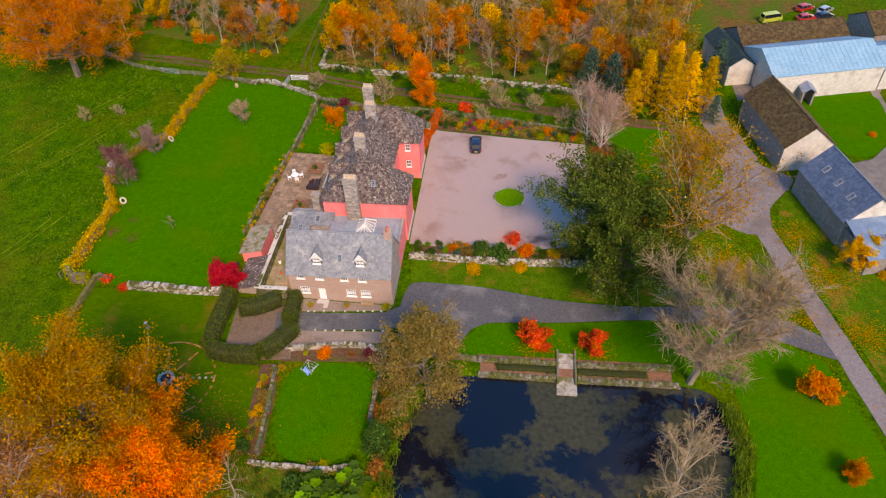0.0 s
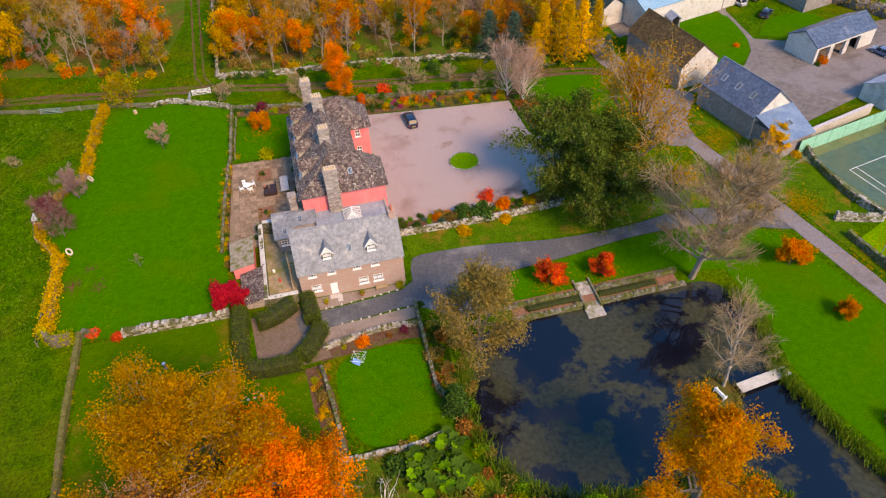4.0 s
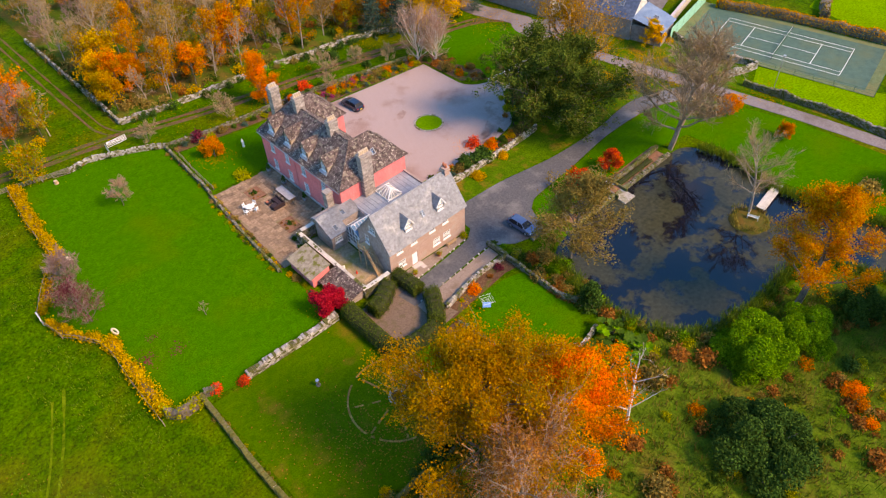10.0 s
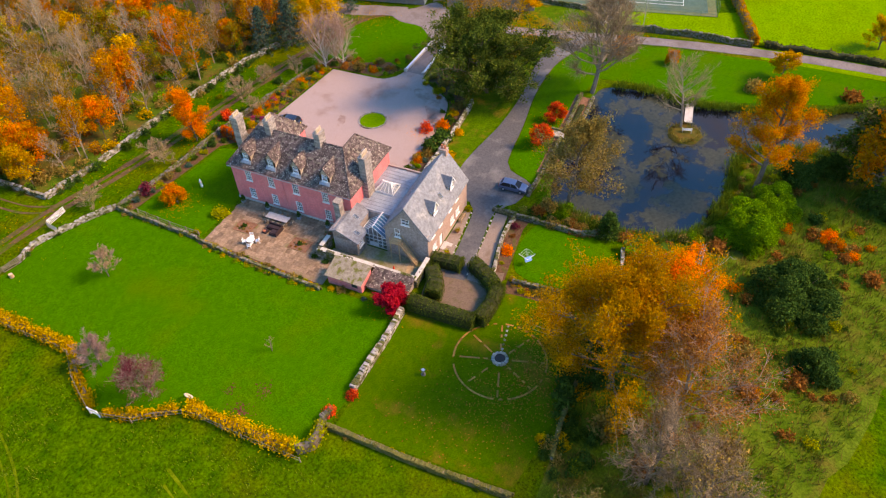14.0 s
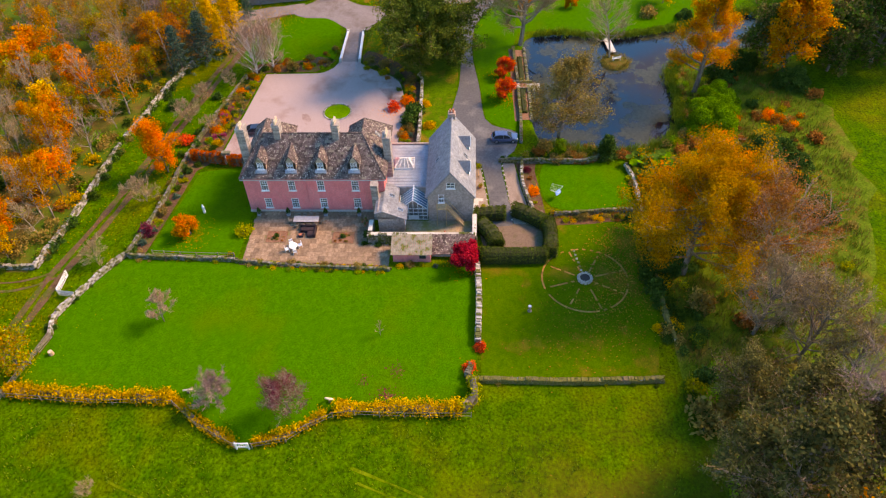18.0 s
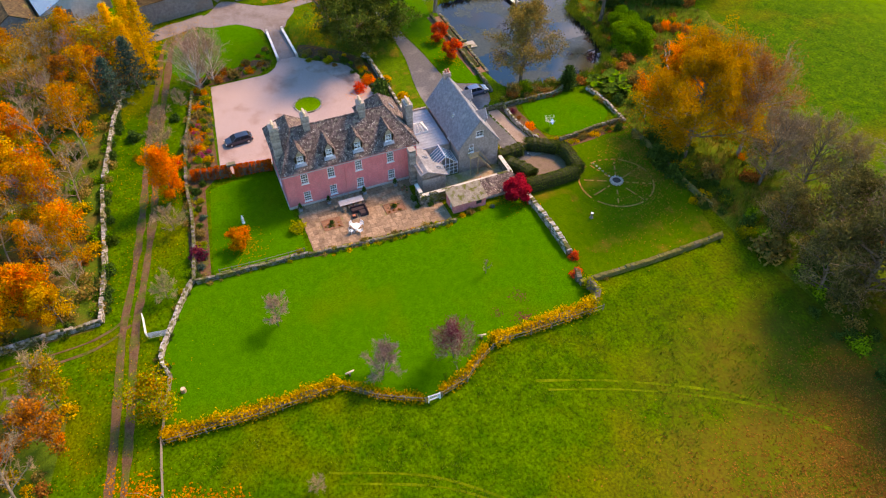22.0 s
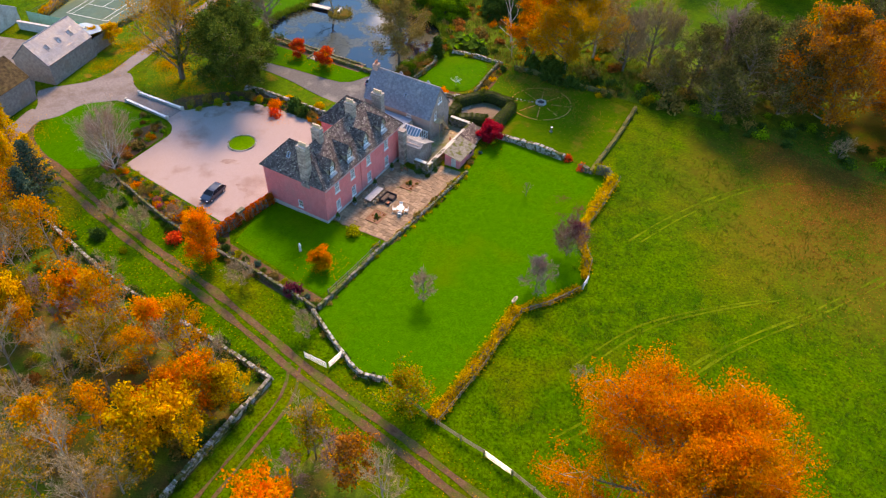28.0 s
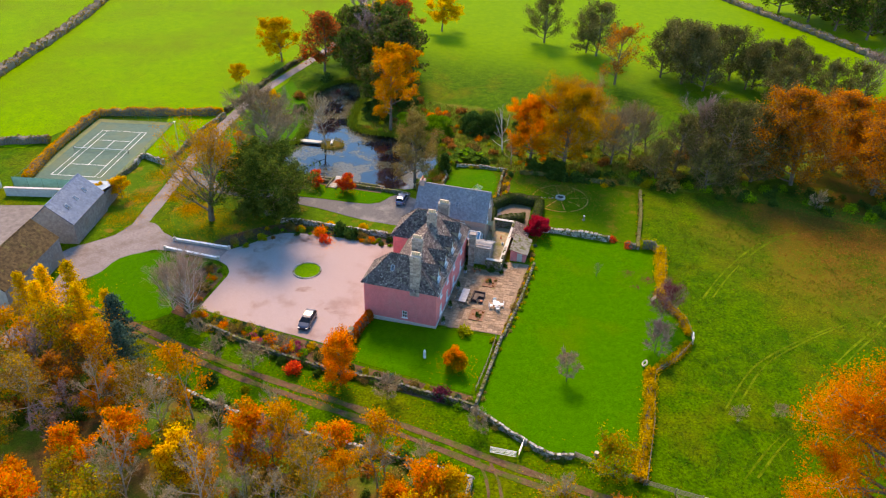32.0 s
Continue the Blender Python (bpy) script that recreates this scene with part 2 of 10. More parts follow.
M["litter"] = mat("leaf_litter", (0.10, 0.055, 0.020), (0.19, 0.10, 0.03), 1.1, (0.055, 0.115, 0.010), 0.11, (0.38, 0.56), 0.95, 0.8, 0.15, spec=0.03, speck=0.4)
M["leaf_fall"] = mat("grass_under_fallen_leaves", (0.05, 0.12, 0.008), (0.22, 0.11, 0.02), 1.6, (0.26, 0.13, 0.03), 0.25, (0.46, 0.66), 0.95, 0.6, 0.08, spec=0.03, speck=0.4)
M["gravel"] = mat("pink_gravel", (0.325, 0.24, 0.23), (0.41, 0.32, 0.31), 9.0, (0.27, 0.175, 0.155), 0.13, (0.52, 0.70), 0.95, 0.5, 0.02, spec=0.04)
M["gravel_stain"] = mat("damp_red_gravel", (0.24, 0.15, 0.13), (0.32, 0.22, 0.20), 7.0, (0.38, 0.29, 0.28), 0.5, (0.42, 0.60), 0.9, 0.5, 0.02)
M["strewn"] = mat("leaf_strewn_lawn", (0.030, 0.100, 0.001), (0.050, 0.120, 0.002), 1.2, (0.19, 0.11, 0.014), 0.16, (0.53, 0.74), 0.9, 0.3, 0.03, spec=0.03, speck=0.3)
M["bright_lawn"] = mat("bright_short_grass", (0.060, 0.19, 0.003), (0.10, 0.25, 0.005), 2.2, (0.16, 0.20, 0.02), 0.6, (0.55, 0.7), 0.9, 0.3, 0.03, spec=0.03)
M["drive"] = mat("worn_drive", (0.165, 0.140, 0.140), (0.245, 0.215, 0.215), 3.0, (0.14, 0.11, 0.10), 0.25, (0.48, 0.68), 0.85, 0.4, 0.02)
M["tarmac"] = mat("old_tarmac", (0.070, 0.072, 0.080), (0.115, 0.116, 0.124), 3.0, (0.21, 0.20, 0.20), 0.20, (0.52, 0.72), 0.8, 0.3, 0.01)
M["mud"] = mat("muddy_track", (0.095, 0.052, 0.030), (0.155, 0.092, 0.052), 1.6, (0.060, 0.10, 0.010), 0.35, (0.46, 0.66), 0.85, 0.7, 0.06, spec=0.03, speck=0.4)
M["soil"] = mat("bed_soil", (0.09, 0.045, 0.028), (0.16, 0.085, 0.05), 2.5, (0.08, 0.10, 0.02), 0.6, (0.52, 0.66), 0.95, 0.7, 0.05, spec=0.03, speck=0.4)
M["court"] = mat("tennis_hard_court", (0.045, 0.105, 0.082), (0.066, 0.140, 0.108), 1.0, (0.09, 0.13, 0.075), 0.10, (0.48, 0.65), 0.85, 0.15, 0.01)
M["court_rim"] = mat("mossy_court_margin", (0.10, 0.14, 0.06), (0.14, 0.19, 0.085), 0.8, (0.17, 0.17, 0.07), 0.15, (0.48, 0.65), 0.9, 0.15, 0.01)
M["paint"] = mat("white_paint", (0.76, 0.77, 0.77), (0.84, 0.85, 0.85), 3.0, (0.62, 0.62, 0.58), 0.8, (0.55, 0.75), 0.5, 0.1, 0.004)
M["bed_edge"] = mat("timber_edging", (0.34, 0.22, 0.13), (0.46, 0.31, 0.2), 5.0)
M["pink"] = mat("pink_limewash", (0.82, 0.185, 0.19), (0.90, 0.235, 0.24), 1.5, (0.76, 0.24, 0.23), 0.35, (0.52, 0.74), 0.9, 0.15, 0.01, stretch=(1, 1, 0.45))
M["plinth"] = mat("grey_plinth", (0.42, 0.38, 0.37), (0.55, 0.51, 0.49), 3.0)
M["stone"] = mat("rubble_stone", (0.24, 0.205, 0.175), (0.40, 0.35, 0.305), 2.6, (0.17, 0.15, 0.12), 0.5, (0.5, 0.7), 0.92, 0.7, 0.04)
M["dormer_stone"] = mat("pale_dormer_stone", (0.34, 0.29, 0.23), (0.48, 0.42, 0.35), 3.0, (0.26, 0.22, 0.12), 0.8, (0.5, 0.7), 0.92, 0.5, 0.03)
M["stones"] = mat("wall_stones", (0.11, 0.10, 0.08), (0.23, 0.21, 0.18), 2.2, (0.10, 0.11, 0.03), 0.4, (0.45, 0.60), 0.92, 0.6, 0.04, island=0.45, moss=((0.085, 0.10, 0.018), 0.72))
M["pale_stones"] = mat("pale_limestone", (0.23, 0.212, 0.185), (0.44, 0.415, 0.38), 2.2, (0.12, 0.12, 0.04), 0.5, (0.50, 0.64), 0.92, 0.6, 0.04, island=0.5, moss=((0.10, 0.105, 0.03), 0.74))
M["moss"] = mat("mossy_coping", (0.09, 0.095, 0.022), (0.17, 0.155, 0.045), 2.2, (0.17, 0.13, 0.08), 0.6, (0.5, 0.65), 0.95, 0.8, 0.06)
M["brick"] = mat("soft_red_brick", (0.35, 0.225, 0.185), (0.48, 0.335, 0.285), 5.0, (0.40, 0.335, 0.29), 0.7, (0.5, 0.68), 0.9, 0.5, 0.02, stretch=(1, 1, 3.0))
M["gable"] = mat("cottage_gable_stone", (0.27, 0.215, 0.195), (0.46, 0.38, 0.345), 3.2, (0.22, 0.18, 0.16), 0.6, (0.5, 0.7), 0.92, 0.5, 0.03)
M["stone_tile"] = mat("stone_roof_tiles", (0.066, 0.046, 0.045), (0.150, 0.108, 0.102), 2.4, (0.50, 0.46, 0.38), 5.0, (0.575, 0.64), 0.9, 0.5, 0.03, island=0.45, moss=((0.22, 0.19, 0.15), 0.93))
M["slate"] = mat("blue_slate", (0.145, 0.165, 0.190), (0.225, 0.246, 0.278), 1.8, (0.32, 0.33, 0.33), 0.4, (0.54, 0.70), 0.55, 0.2, 0.008, island=0.16, spec=0.4)
M["lead"] = mat("lead_sheet", (0.22, 0.265, 0.32), (0.31, 0.36, 0.415), 1.0, (0.16, 0.19, 0.235), 0.5, (0.5, 0.7), 0.38, 0.2, 0.01)
M["chimney"] = mat("chimney_stone", (0.22, 0.185, 0.165), (0.38, 0.33, 0.30), 3.5, (0.46, 0.42, 0.37), 0.9, (0.56, 0.7), 0.92, 0.6, 0.03, island=0.3)
M["pot"] = mat("buff_clay_pots", (0.50, 0.37, 0.25), (0.64, 0.50, 0.36), 4.0)
M["red_pot"] = mat("red_clay_pots", (0.42, 0.12, 0.07), (0.55, 0.18, 0.10), 4.0)
M["timber"] = mat("weathered_timber", (0.36, 0.235, 0.13), (0.54, 0.37, 0.22), 5.0, stretch=(1, 1, 0.3))
M["grey_timber"] = mat("grey_oak_rails", (0.17, 0.14, 0.105), (0.29, 0.245, 0.195), 5.0)
M["paving"] = piece_mat("patio_flags", (0.190, 0.118, 0.074), (0.335, 0.226, 0.155), 2.5, 0.85, 0.32)
M["mortar"] = mat("patio_joints", (0.20, 0.13, 0.085), (0.28, 0.19, 0.125), 4.0, (0.17, 0.155, 0.05), 0.6, (0.52, 0.68))
M["yard"] = mat("mossy_yard_concrete", (0.25, 0.185, 0.115), (0.37, 0.29, 0.20), 2.0, (0.20, 0.185, 0.055), 0.4, (0.48, 0.62), 0.9, 0.4, 0.02)
M["terrace"] = mat("terrace_gravel", (0.22, 0.165, 0.135), (0.31, 0.24, 0.205), 6.0, (0.18, 0.125, 0.095), 0.5, (0.5, 0.7))
M["knot_floor"] = mat("leafy_brown_gravel", (0.13, 0.085, 0.062), (0.21, 0.145, 0.105), 5.0, (0.10, 0.085, 0.03), 0.6, (0.5, 0.68))
M["asbestos"] = mat("mossy_sheet_roof", (0.20, 0.17, 0.125), (0.38, 0.33, 0.27), 3.0, (0.13, 0.135, 0.03), 1.5, (0.50, 0.60), 0.95, 0.4, 0.02)
M["render"] = mat("white_gable_render", (0.48, 0.45, 0.41), (0.60, 0.57, 0.52), 1.5, (0.36, 0.31, 0.27), 0.4, (0.52, 0.7))
M["barn_stone"] = mat("barn_rubble", (0.19, 0.165, 0.155), (0.30, 0.27, 0.255), 1.8, (0.25, 0.185, 0.155), 0.3, (0.5, 0.7), 0.92, 0.6, 0.04)
M["barn_brown"] = mat("mossy_barn_tiles", (0.060, 0.038, 0.018), (0.115, 0.072, 0.030), 1.6, (0.12, 0.10, 0.03), 0.5, (0.56, 0.7), 0.92, 0.5, 0.03, island=0.35)
M["barn_slate"] = mat("barn_slates", (0.060, 0.082, 0.130), (0.095, 0.122, 0.175), 1.5, (0.13, 0.155, 0.20), 0.25, (0.54, 0.7), 0.24, 0.06, 0.004, island=0.2, spec=1.0)
M["lilac_sheet"] = mat("lilac_grey_sheet", (0.34, 0.33, 0.40), (0.44, 0.43, 0.50), 0.7, (0.52, 0.51, 0.56), 0.2, (0.5, 0.7), 0.5, 0.1, 0.01)
M["slate_blue_sheet"] = mat("slate_blue_sheet", (0.10, 0.17, 0.27), (0.15, 0.23, 0.34), 0.8, (0.20, 0.28, 0.38), 0.3, (0.5, 0.7), 0.35, 0.1, 0.01)
M["blue_sheet"] = mat("blue_steel_sheet", (0.15, 0.33, 0.45), (0.20, 0.385, 0.51), 0.5, (0.23, 0.39, 0.50), 0.12, (0.5, 0.7), 0.45, 0.1, 0.01)
M["grey_sheet"] = mat("grey_steel_sheet", (0.18, 0.22, 0.29), (0.25, 0.29, 0.37), 0.7, (0.42, 0.46, 0.52), 0.2, (0.5, 0.7), 0.45, 0.1, 0.01)
M["black_sheet"] = mat("dark_green_sheet", (0.012, 0.028, 0.030), (0.025, 0.045, 0.046), 1.0, rough=0.5)
M["concrete"] = mat("yard_concrete", (0.125, 0.105, 0.098), (0.20, 0.172, 0.160), 1.0, (0.24, 0.215, 0.19), 0.08, (0.5, 0.7))
M["frame"] = plain("white_window_paint", (0.80, 0.81, 0.82), 0.4)
M["pane"] = glass_mat("window_glass", (0.55, 0.62, 0.66))
# teal glass, its base colour raised to hold the sky's blue reflection
M["aqua"] = plain("conservatory_glass", (0.05, 0.22, 0.33), 0.05, 0.0, 0.6)
# near-black: the shade inside rooms and openings, put into the colour
M["dark"] = plain("shaded_interior", (0.02, 0.02, 0.022), 0.8)
M["iron"] = plain("black_iron", (0.03, 0.03, 0.033), 0.5)
M["steel"] = plain("galvanised_steel", (0.55, 0.57, 0.6), 0.4, 0.7)
M["rattan"] = mat("dark_rattan", (0.025, 0.016, 0.02), (0.055, 0.035, 0.04), 12.0, rough=0.6)
M["rubber"] = plain("tyre_rubber", (0.02, 0.02, 0.02), 0.8)
M["bark"] = mat("grey_brown_bark", (0.10, 0.08, 0.065), (0.20, 0.165, 0.135), 3.0, stretch=(1, 1, 0.3))
M["pale_bark"] = mat("pale_bark", (0.27, 0.215, 0.165), (0.42, 0.345, 0.275), 2.0, (0.2, 0.18, 0.16), 1.2, (0.56, 0.64), stretch=(1, 1, 0.6))
M["white_bark"] = mat("white_birch_bark", (0.52, 0.46, 0.42), (0.68, 0.62, 0.58), 2.0, (0.3, 0.25, 0.22), 1.6, (0.58, 0.66), stretch=(1, 1, 0.6))
M["twig"] = mat("grey_twigs", (0.28, 0.19, 0.10), (0.40, 0.285, 0.16), 2.0, bump=0)
M["brown_twig"] = mat("brown_twigs", (0.22, 0.145, 0.085), (0.34, 0.235, 0.145), 2.0, bump=0)
M["birch_twig"] = mat("pinkish_birch_twigs", (0.33, 0.19, 0.13), (0.45, 0.285, 0.21), 2.0, bump=0)
M["limb_bark"] = mat("pale_brown_bark", (0.20, 0.155, 0.115), (0.34, 0.275, 0.21), 2.5, stretch=(1, 1, 0.3))
M["rust_brick"] = mat("rusty_brick_earth", (0.19, 0.085, 0.052), (0.30, 0.145, 0.09), 3.0, (0.13, 0.09, 0.05), 0.8, (0.5, 0.7))
M["turf"] = mat("brown_island_turf", (0.055, 0.075, 0.010), (0.12, 0.085, 0.026), 1.4, (0.16, 0.08, 0.02), 0.5, (0.48, 0.66), 0.95, 0.8, 0.08, spec=0.03)
M["rust_twig"] = mat("rusty_twigs", (0.33, 0.18, 0.12), (0.45, 0.28, 0.20), 2.0, bump=0)
M["purple_twig"] = mat("purple_twigs", (0.24, 0.135, 0.12), (0.34, 0.21, 0.185), 2.0, bump=0)
M["net"] = plain("green_netting", (0.05, 0.16, 0.09), 0.8)

LEAF = {
    "gold": leaf_mat("golden_leaves", (0.38, 0.16, 0.006), (0.58, 0.26, 0.008), (0.72, 0.36, 0.010), glow=0.48),
    "copper": leaf_mat("copper_beech_leaves", (0.40, 0.062, 0.008), (0.60, 0.105, 0.009), (0.70, 0.16, 0.012), glow=0.35),
    "olive": leaf_mat("olive_gold_leaves", (0.17, 0.110, 0.012), (0.36, 0.19, 0.012), (0.52, 0.27, 0.012), glow=0.48),
    "orange": leaf_mat("orange_leaves", (0.44, 0.12, 0.006), (0.66, 0.21, 0.006), (0.78, 0.30, 0.010), glow=0.48),
    "bright": leaf_mat("bright_orange_leaves", (0.66, 0.14, 0.003), (0.86, 0.23, 0.004), (0.92, 0.33, 0.008), glow=0.48),
    "yellow": leaf_mat("yellow_leaves", (0.56, 0.29, 0.004), (0.78, 0.45, 0.008), (0.88, 0.56, 0.02), glow=0.48),
    "hedge": leaf_mat("yellow_hedge_leaves", (0.20, 0.14, 0.012), (0.56, 0.31, 0.008), (0.72, 0.42, 0.010), (0.86, 0.54, 0.02), glow=0.4),
    "russet": leaf_mat("russet_leaves", (0.22, 0.075, 0.018), (0.36, 0.13, 0.025), (0.46, 0.19, 0.04)),
    "bronze": leaf_mat("bronze_leaves", (0.17, 0.12, 0.03), (0.29, 0.20, 0.05), (0.38, 0.25, 0.06)),
    "red": leaf_mat("scarlet_leaves", (0.55, 0.032, 0.014), (0.80, 0.072, 0.02), (0.88, 0.145, 0.024)),
    "crimson": leaf_mat("crimson_leaves", (0.36, 0.008, 0.022), (0.60, 0.015, 0.040), (0.70, 0.03, 0.05)),
    "maroon": leaf_mat("maroon_leaves", (0.10, 0.012, 0.028), (0.20, 0.025, 0.05), (0.26, 0.05, 0.07)),
    "pinkish": leaf_mat("magenta_leaves", (0.42, 0.03, 0.12), (0.60, 0.06, 0.19), (0.66, 0.12, 0.22)),
    "green": leaf_mat("fresh_green_leaves", (0.05, 0.16, 0.006), (0.10, 0.28, 0.010), (0.19, 0.38, 0.015)),
    "mid": leaf_mat("mid_green_leaves", (0.025, 0.075, 0.008), (0.05, 0.12, 0.014), (0.09, 0.17, 0.02)),
    "dark": leaf_mat("dark_green_leaves", (0.018, 0.060, 0.012), (0.038, 0.105, 0.018), (0.075, 0.16, 0.025), glow=0.15),
    "yew": leaf_mat("yew_needles", (0.022, 0.050, 0.008), (0.062, 0.105, 0.014), (0.135, 0.165, 0.024), glow=0.2),
    "blue": leaf_mat("blue_green_needles", (0.02, 0.06, 0.045), (0.04, 0.10, 0.07), (0.08, 0.15, 0.10), glow=0.15),
    "murk": leaf_mat("murky_brown_leaves", (0.058, 0.062, 0.020), (0.115, 0.108, 0.032), (0.19, 0.165, 0.05)),
    "lime": leaf_mat("lime_leaves", (0.17, 0.20, 0.008), (0.30, 0.31, 0.010), (0.42, 0.38, 0.015)),
    "reed": leaf_mat("straw_grass", (0.13, 0.13, 0.02), (0.24, 0.19, 0.04), (0.30, 0.20, 0.05)),
    "sedge": leaf_mat("rank_green_grass", (0.05, 0.12, 0.010), (0.10, 0.18, 0.015), (0.17, 0.22, 0.02)),
}


# ---- mesh building ----
WORLD = {}


class MB:
    """Collects faces for one mesh."""

    def __init__(self):
        self.v, self.f = [], []

    def add(self, verts, faces):
        n = len(self.v)
        self.v += [tuple(p) for p in verts]
        self.f += [tuple(i + n for i in f) for f in faces]
        return self

    def box(self, x0, y0, z0, x1, y1, z1):
        return self.add([(x0, y0, z0), (x1, y0, z0), (x1, y1, z0), (x0, y1, z0), (x0, y0, z1), (x1, y0, z1), (x1, y1, z1), (x0, y1, z1)],
                        [(3, 2, 1, 0), (4, 5, 6, 7), (0, 1, 5, 4), (1, 2, 6, 5), (2, 3, 7, 6), (3, 0, 4, 7)])

    def obox(self, m, sx, sy, sz, taper=1.0):
        """A box centred in x and y on m, standing on it, sz high."""
        c = [(-sx / 2, -sy / 2), (sx / 2, -sy / 2), (sx / 2, sy / 2), (-sx / 2, sy / 2)]
        pts = [m @ Vector((a, b, 0)) for a, b in c] + [m @ Vector((a * taper, b * taper, sz)) for a, b in c]
        return self.add(pts, [(3, 2, 1, 0), (4, 5, 6, 7), (0, 1, 5, 4), (1, 2, 6, 5), (2, 3, 7, 6), (3, 0, 4, 7)])

    def bar(self, p, q, w, h=None):
        """A square bar from p to q."""
        p, q = Vector(p), Vector(q)
        d = q - p
        m = Matrix.Translation(p) @ d.to_track_quat("Z", "Y").to_matrix().to_4x4()
        return self.obox(m, w, h or w, d.length)

    def tube(self, p, q, r0, r1, n=5, cap=True):
        p, q = Vector(p), Vector(q)
        d = (q - p).normalized()
        a = d.orthogonal().normalized()
        b = d.cross(a)
        ring = [(a * math.cos(k * math.tau / n) + b * math.sin(k * math.tau / n)) for k in range(n)]
        faces = [(k, (k + 1) % n, n + (k + 1) % n, n + k) for k in range(n)]
        if cap:
            faces += [tuple(range(n - 1, -1, -1)), tuple(range(n, 2 * n))]
        return self.add([p + u * r0 for u in ring] + [q + u * r1 for u in ring], faces)

    def lathe(self, profile, n=12, at=(0, 0, 0)):
        """Rings (radius, height) turned round z."""
        verts = [(at[0] + r * math.cos(k * math.tau / n), at[1] + r * math.sin(k * math.tau / n), at[2] + z) for r, z in profile for k in range(n)]
        faces = [(i * n + k, i * n + (k + 1) % n, (i + 1) * n + (k + 1) % n, (i + 1) * n + k) for i in range(len(profile) - 1) for k in range(n)]
        faces += [tuple(range(n - 1, -1, -1)), tuple((len(profile) - 1) * n + k for k in range(n))]
        return self.add(verts, faces)

    def slab(self, poly, thick):
        """A flat face with thickness below it."""
        poly = [Vector(p) for p in poly]
        nrm = (poly[1] - poly[0]).cross(poly[2] - poly[0]).normalized()
        if nrm.z < 0:
            poly, nrm = poly[::-1], -nrm
        n = len(poly)
        return self.add(poly + [p - nrm * thick for p in poly], [tuple(range(n)), tuple(range(2 * n - 1, n - 1, -1))] + [(k + n, (k + 1) % n + n, (k + 1) % n, k) for k in range(n)])

    def mesh(self, name):
        me = bpy.data.meshes.new(name)
        me.from_pydata(self.v, [], self.f)
        return me


def quads_mesh(name, q):
    """A mesh out of an array of quads (n, 4, 3)."""
    n = len(q)
    me = bpy.data.meshes.new(name)
    me.vertices.add(4 * n)
    me.vertices.foreach_set("co", q.reshape(-1).astype(np.float32))
    me.loops.add(4 * n)
    me.loops.foreach_set("vertex_index", np.arange(4 * n, dtype=np.int32))
    me.polygons.add(n)
    me.polygons.foreach_set("loop_start", np.arange(0, 4 * n, 4, dtype=np.int32))
    me.update(calc_edges=True)
    return me


def thing(name, at, label, category, group="", kind="", turn=0.0):
    ob = new(name)
    ob.matrix_basis = pose(*at, 0, 0, turn)
    WORLD[ob.name] = ob.matrix_basis.copy()
    return tagged(ob, label, category, group, kind)


def part(name, shape, material, parent=None, label="", m=None, kind="", smooth=False):
    """One mesh object; its shape is in world places unless m is given. parent: the thing or part it belongs to."""
    me = shape.mesh(name) if isinstance(shape, MB) else shape
    if material and not me.materials:
        me.materials.append(material)
    if smooth:
        me.polygons.foreach_set("use_smooth", [True] * len(me.polygons))
    ob = new(name, me)
    m = m or Matrix()
    ob.matrix_basis = m
    WORLD[ob.name] = m.copy()
    if parent:
        ob.parent = parent
        ob.matrix_parent_inverse = WORLD[parent.name].inverted()
    return tagged(ob, label, kind=kind)


GX = [-110, -68, -40, -30, -12, 0, 60, 200]
GZ = [1.2, 0.8, 0.45, 0.0, -0.55, -0.75, -0.8, -0.8]


def gz(x, y=0):
    return float(np.interp(x, GX, GZ))


def smooth_line(points, closed=False, step=1.0):
    """A smooth line through a few points (Catmull-Rom)."""
    p = [Vector((*q, 0)[:3]) for q in points]
    n, out = len(p), []
    for i in range(n if closed else n - 1):
        a, b, c, d = (p[(i + k) % n] if closed else p[min(max(i + k, 0), n - 1)] for k in (-1, 0, 1, 2))
        k = max(1, int((c - b).length / step))
        for j in range(k):
            t = j / k
            out.append(0.5 * (2 * b + (c - a) * t + (2 * a - 5 * b + 4 * c - d) * t * t + (3 * b - a - 3 * c + d) * t ** 3))
    if not closed:
        out.append(p[-1])
    return [(q.x, q.y) for q in out]


def sheet(name, outline, material, lift, label, category="ground", thick=0.0):
    """A flat area of the ground, cut where the ground's slope changes and laid on it."""
    bm = bmesh.new()
    vs = [bm.verts.new((x, y, 0)) for x, y in outline]
    for tri in tessellate_polygon([[v.co for v in vs]]):
        if len({vs[i].co.to_tuple(3) for i in tri}) == 3:
            bm.faces.new([vs[i] for i in tri])
    for gx in GX[1:-1]:
        bmesh.ops.bisect_plane(bm, geom=bm.verts[:] + bm.edges[:] + bm.faces[:], plane_co=(gx, 0, 0), plane_no=(1, 0, 0))
    for v in bm.verts:
        v.co.z = gz(v.co.x) + lift
    bm.normal_update()
    bmesh.ops.reverse_faces(bm, faces=[f for f in bm.faces if f.normal.z < 0])
    rim = [e for e in bm.edges if e.is_boundary]
    low = bmesh.ops.extrude_edge_only(bm, edges=rim)
    for v in low["geom"]:
        if isinstance(v, bmesh.types.BMVert):
            v.co.z -= lift + 0.15
    me = bpy.data.meshes.new(name)
    bm.to_mesh(me)
    bm.free()
    return tagged(part(name, me, material), label, category, kind="structure")


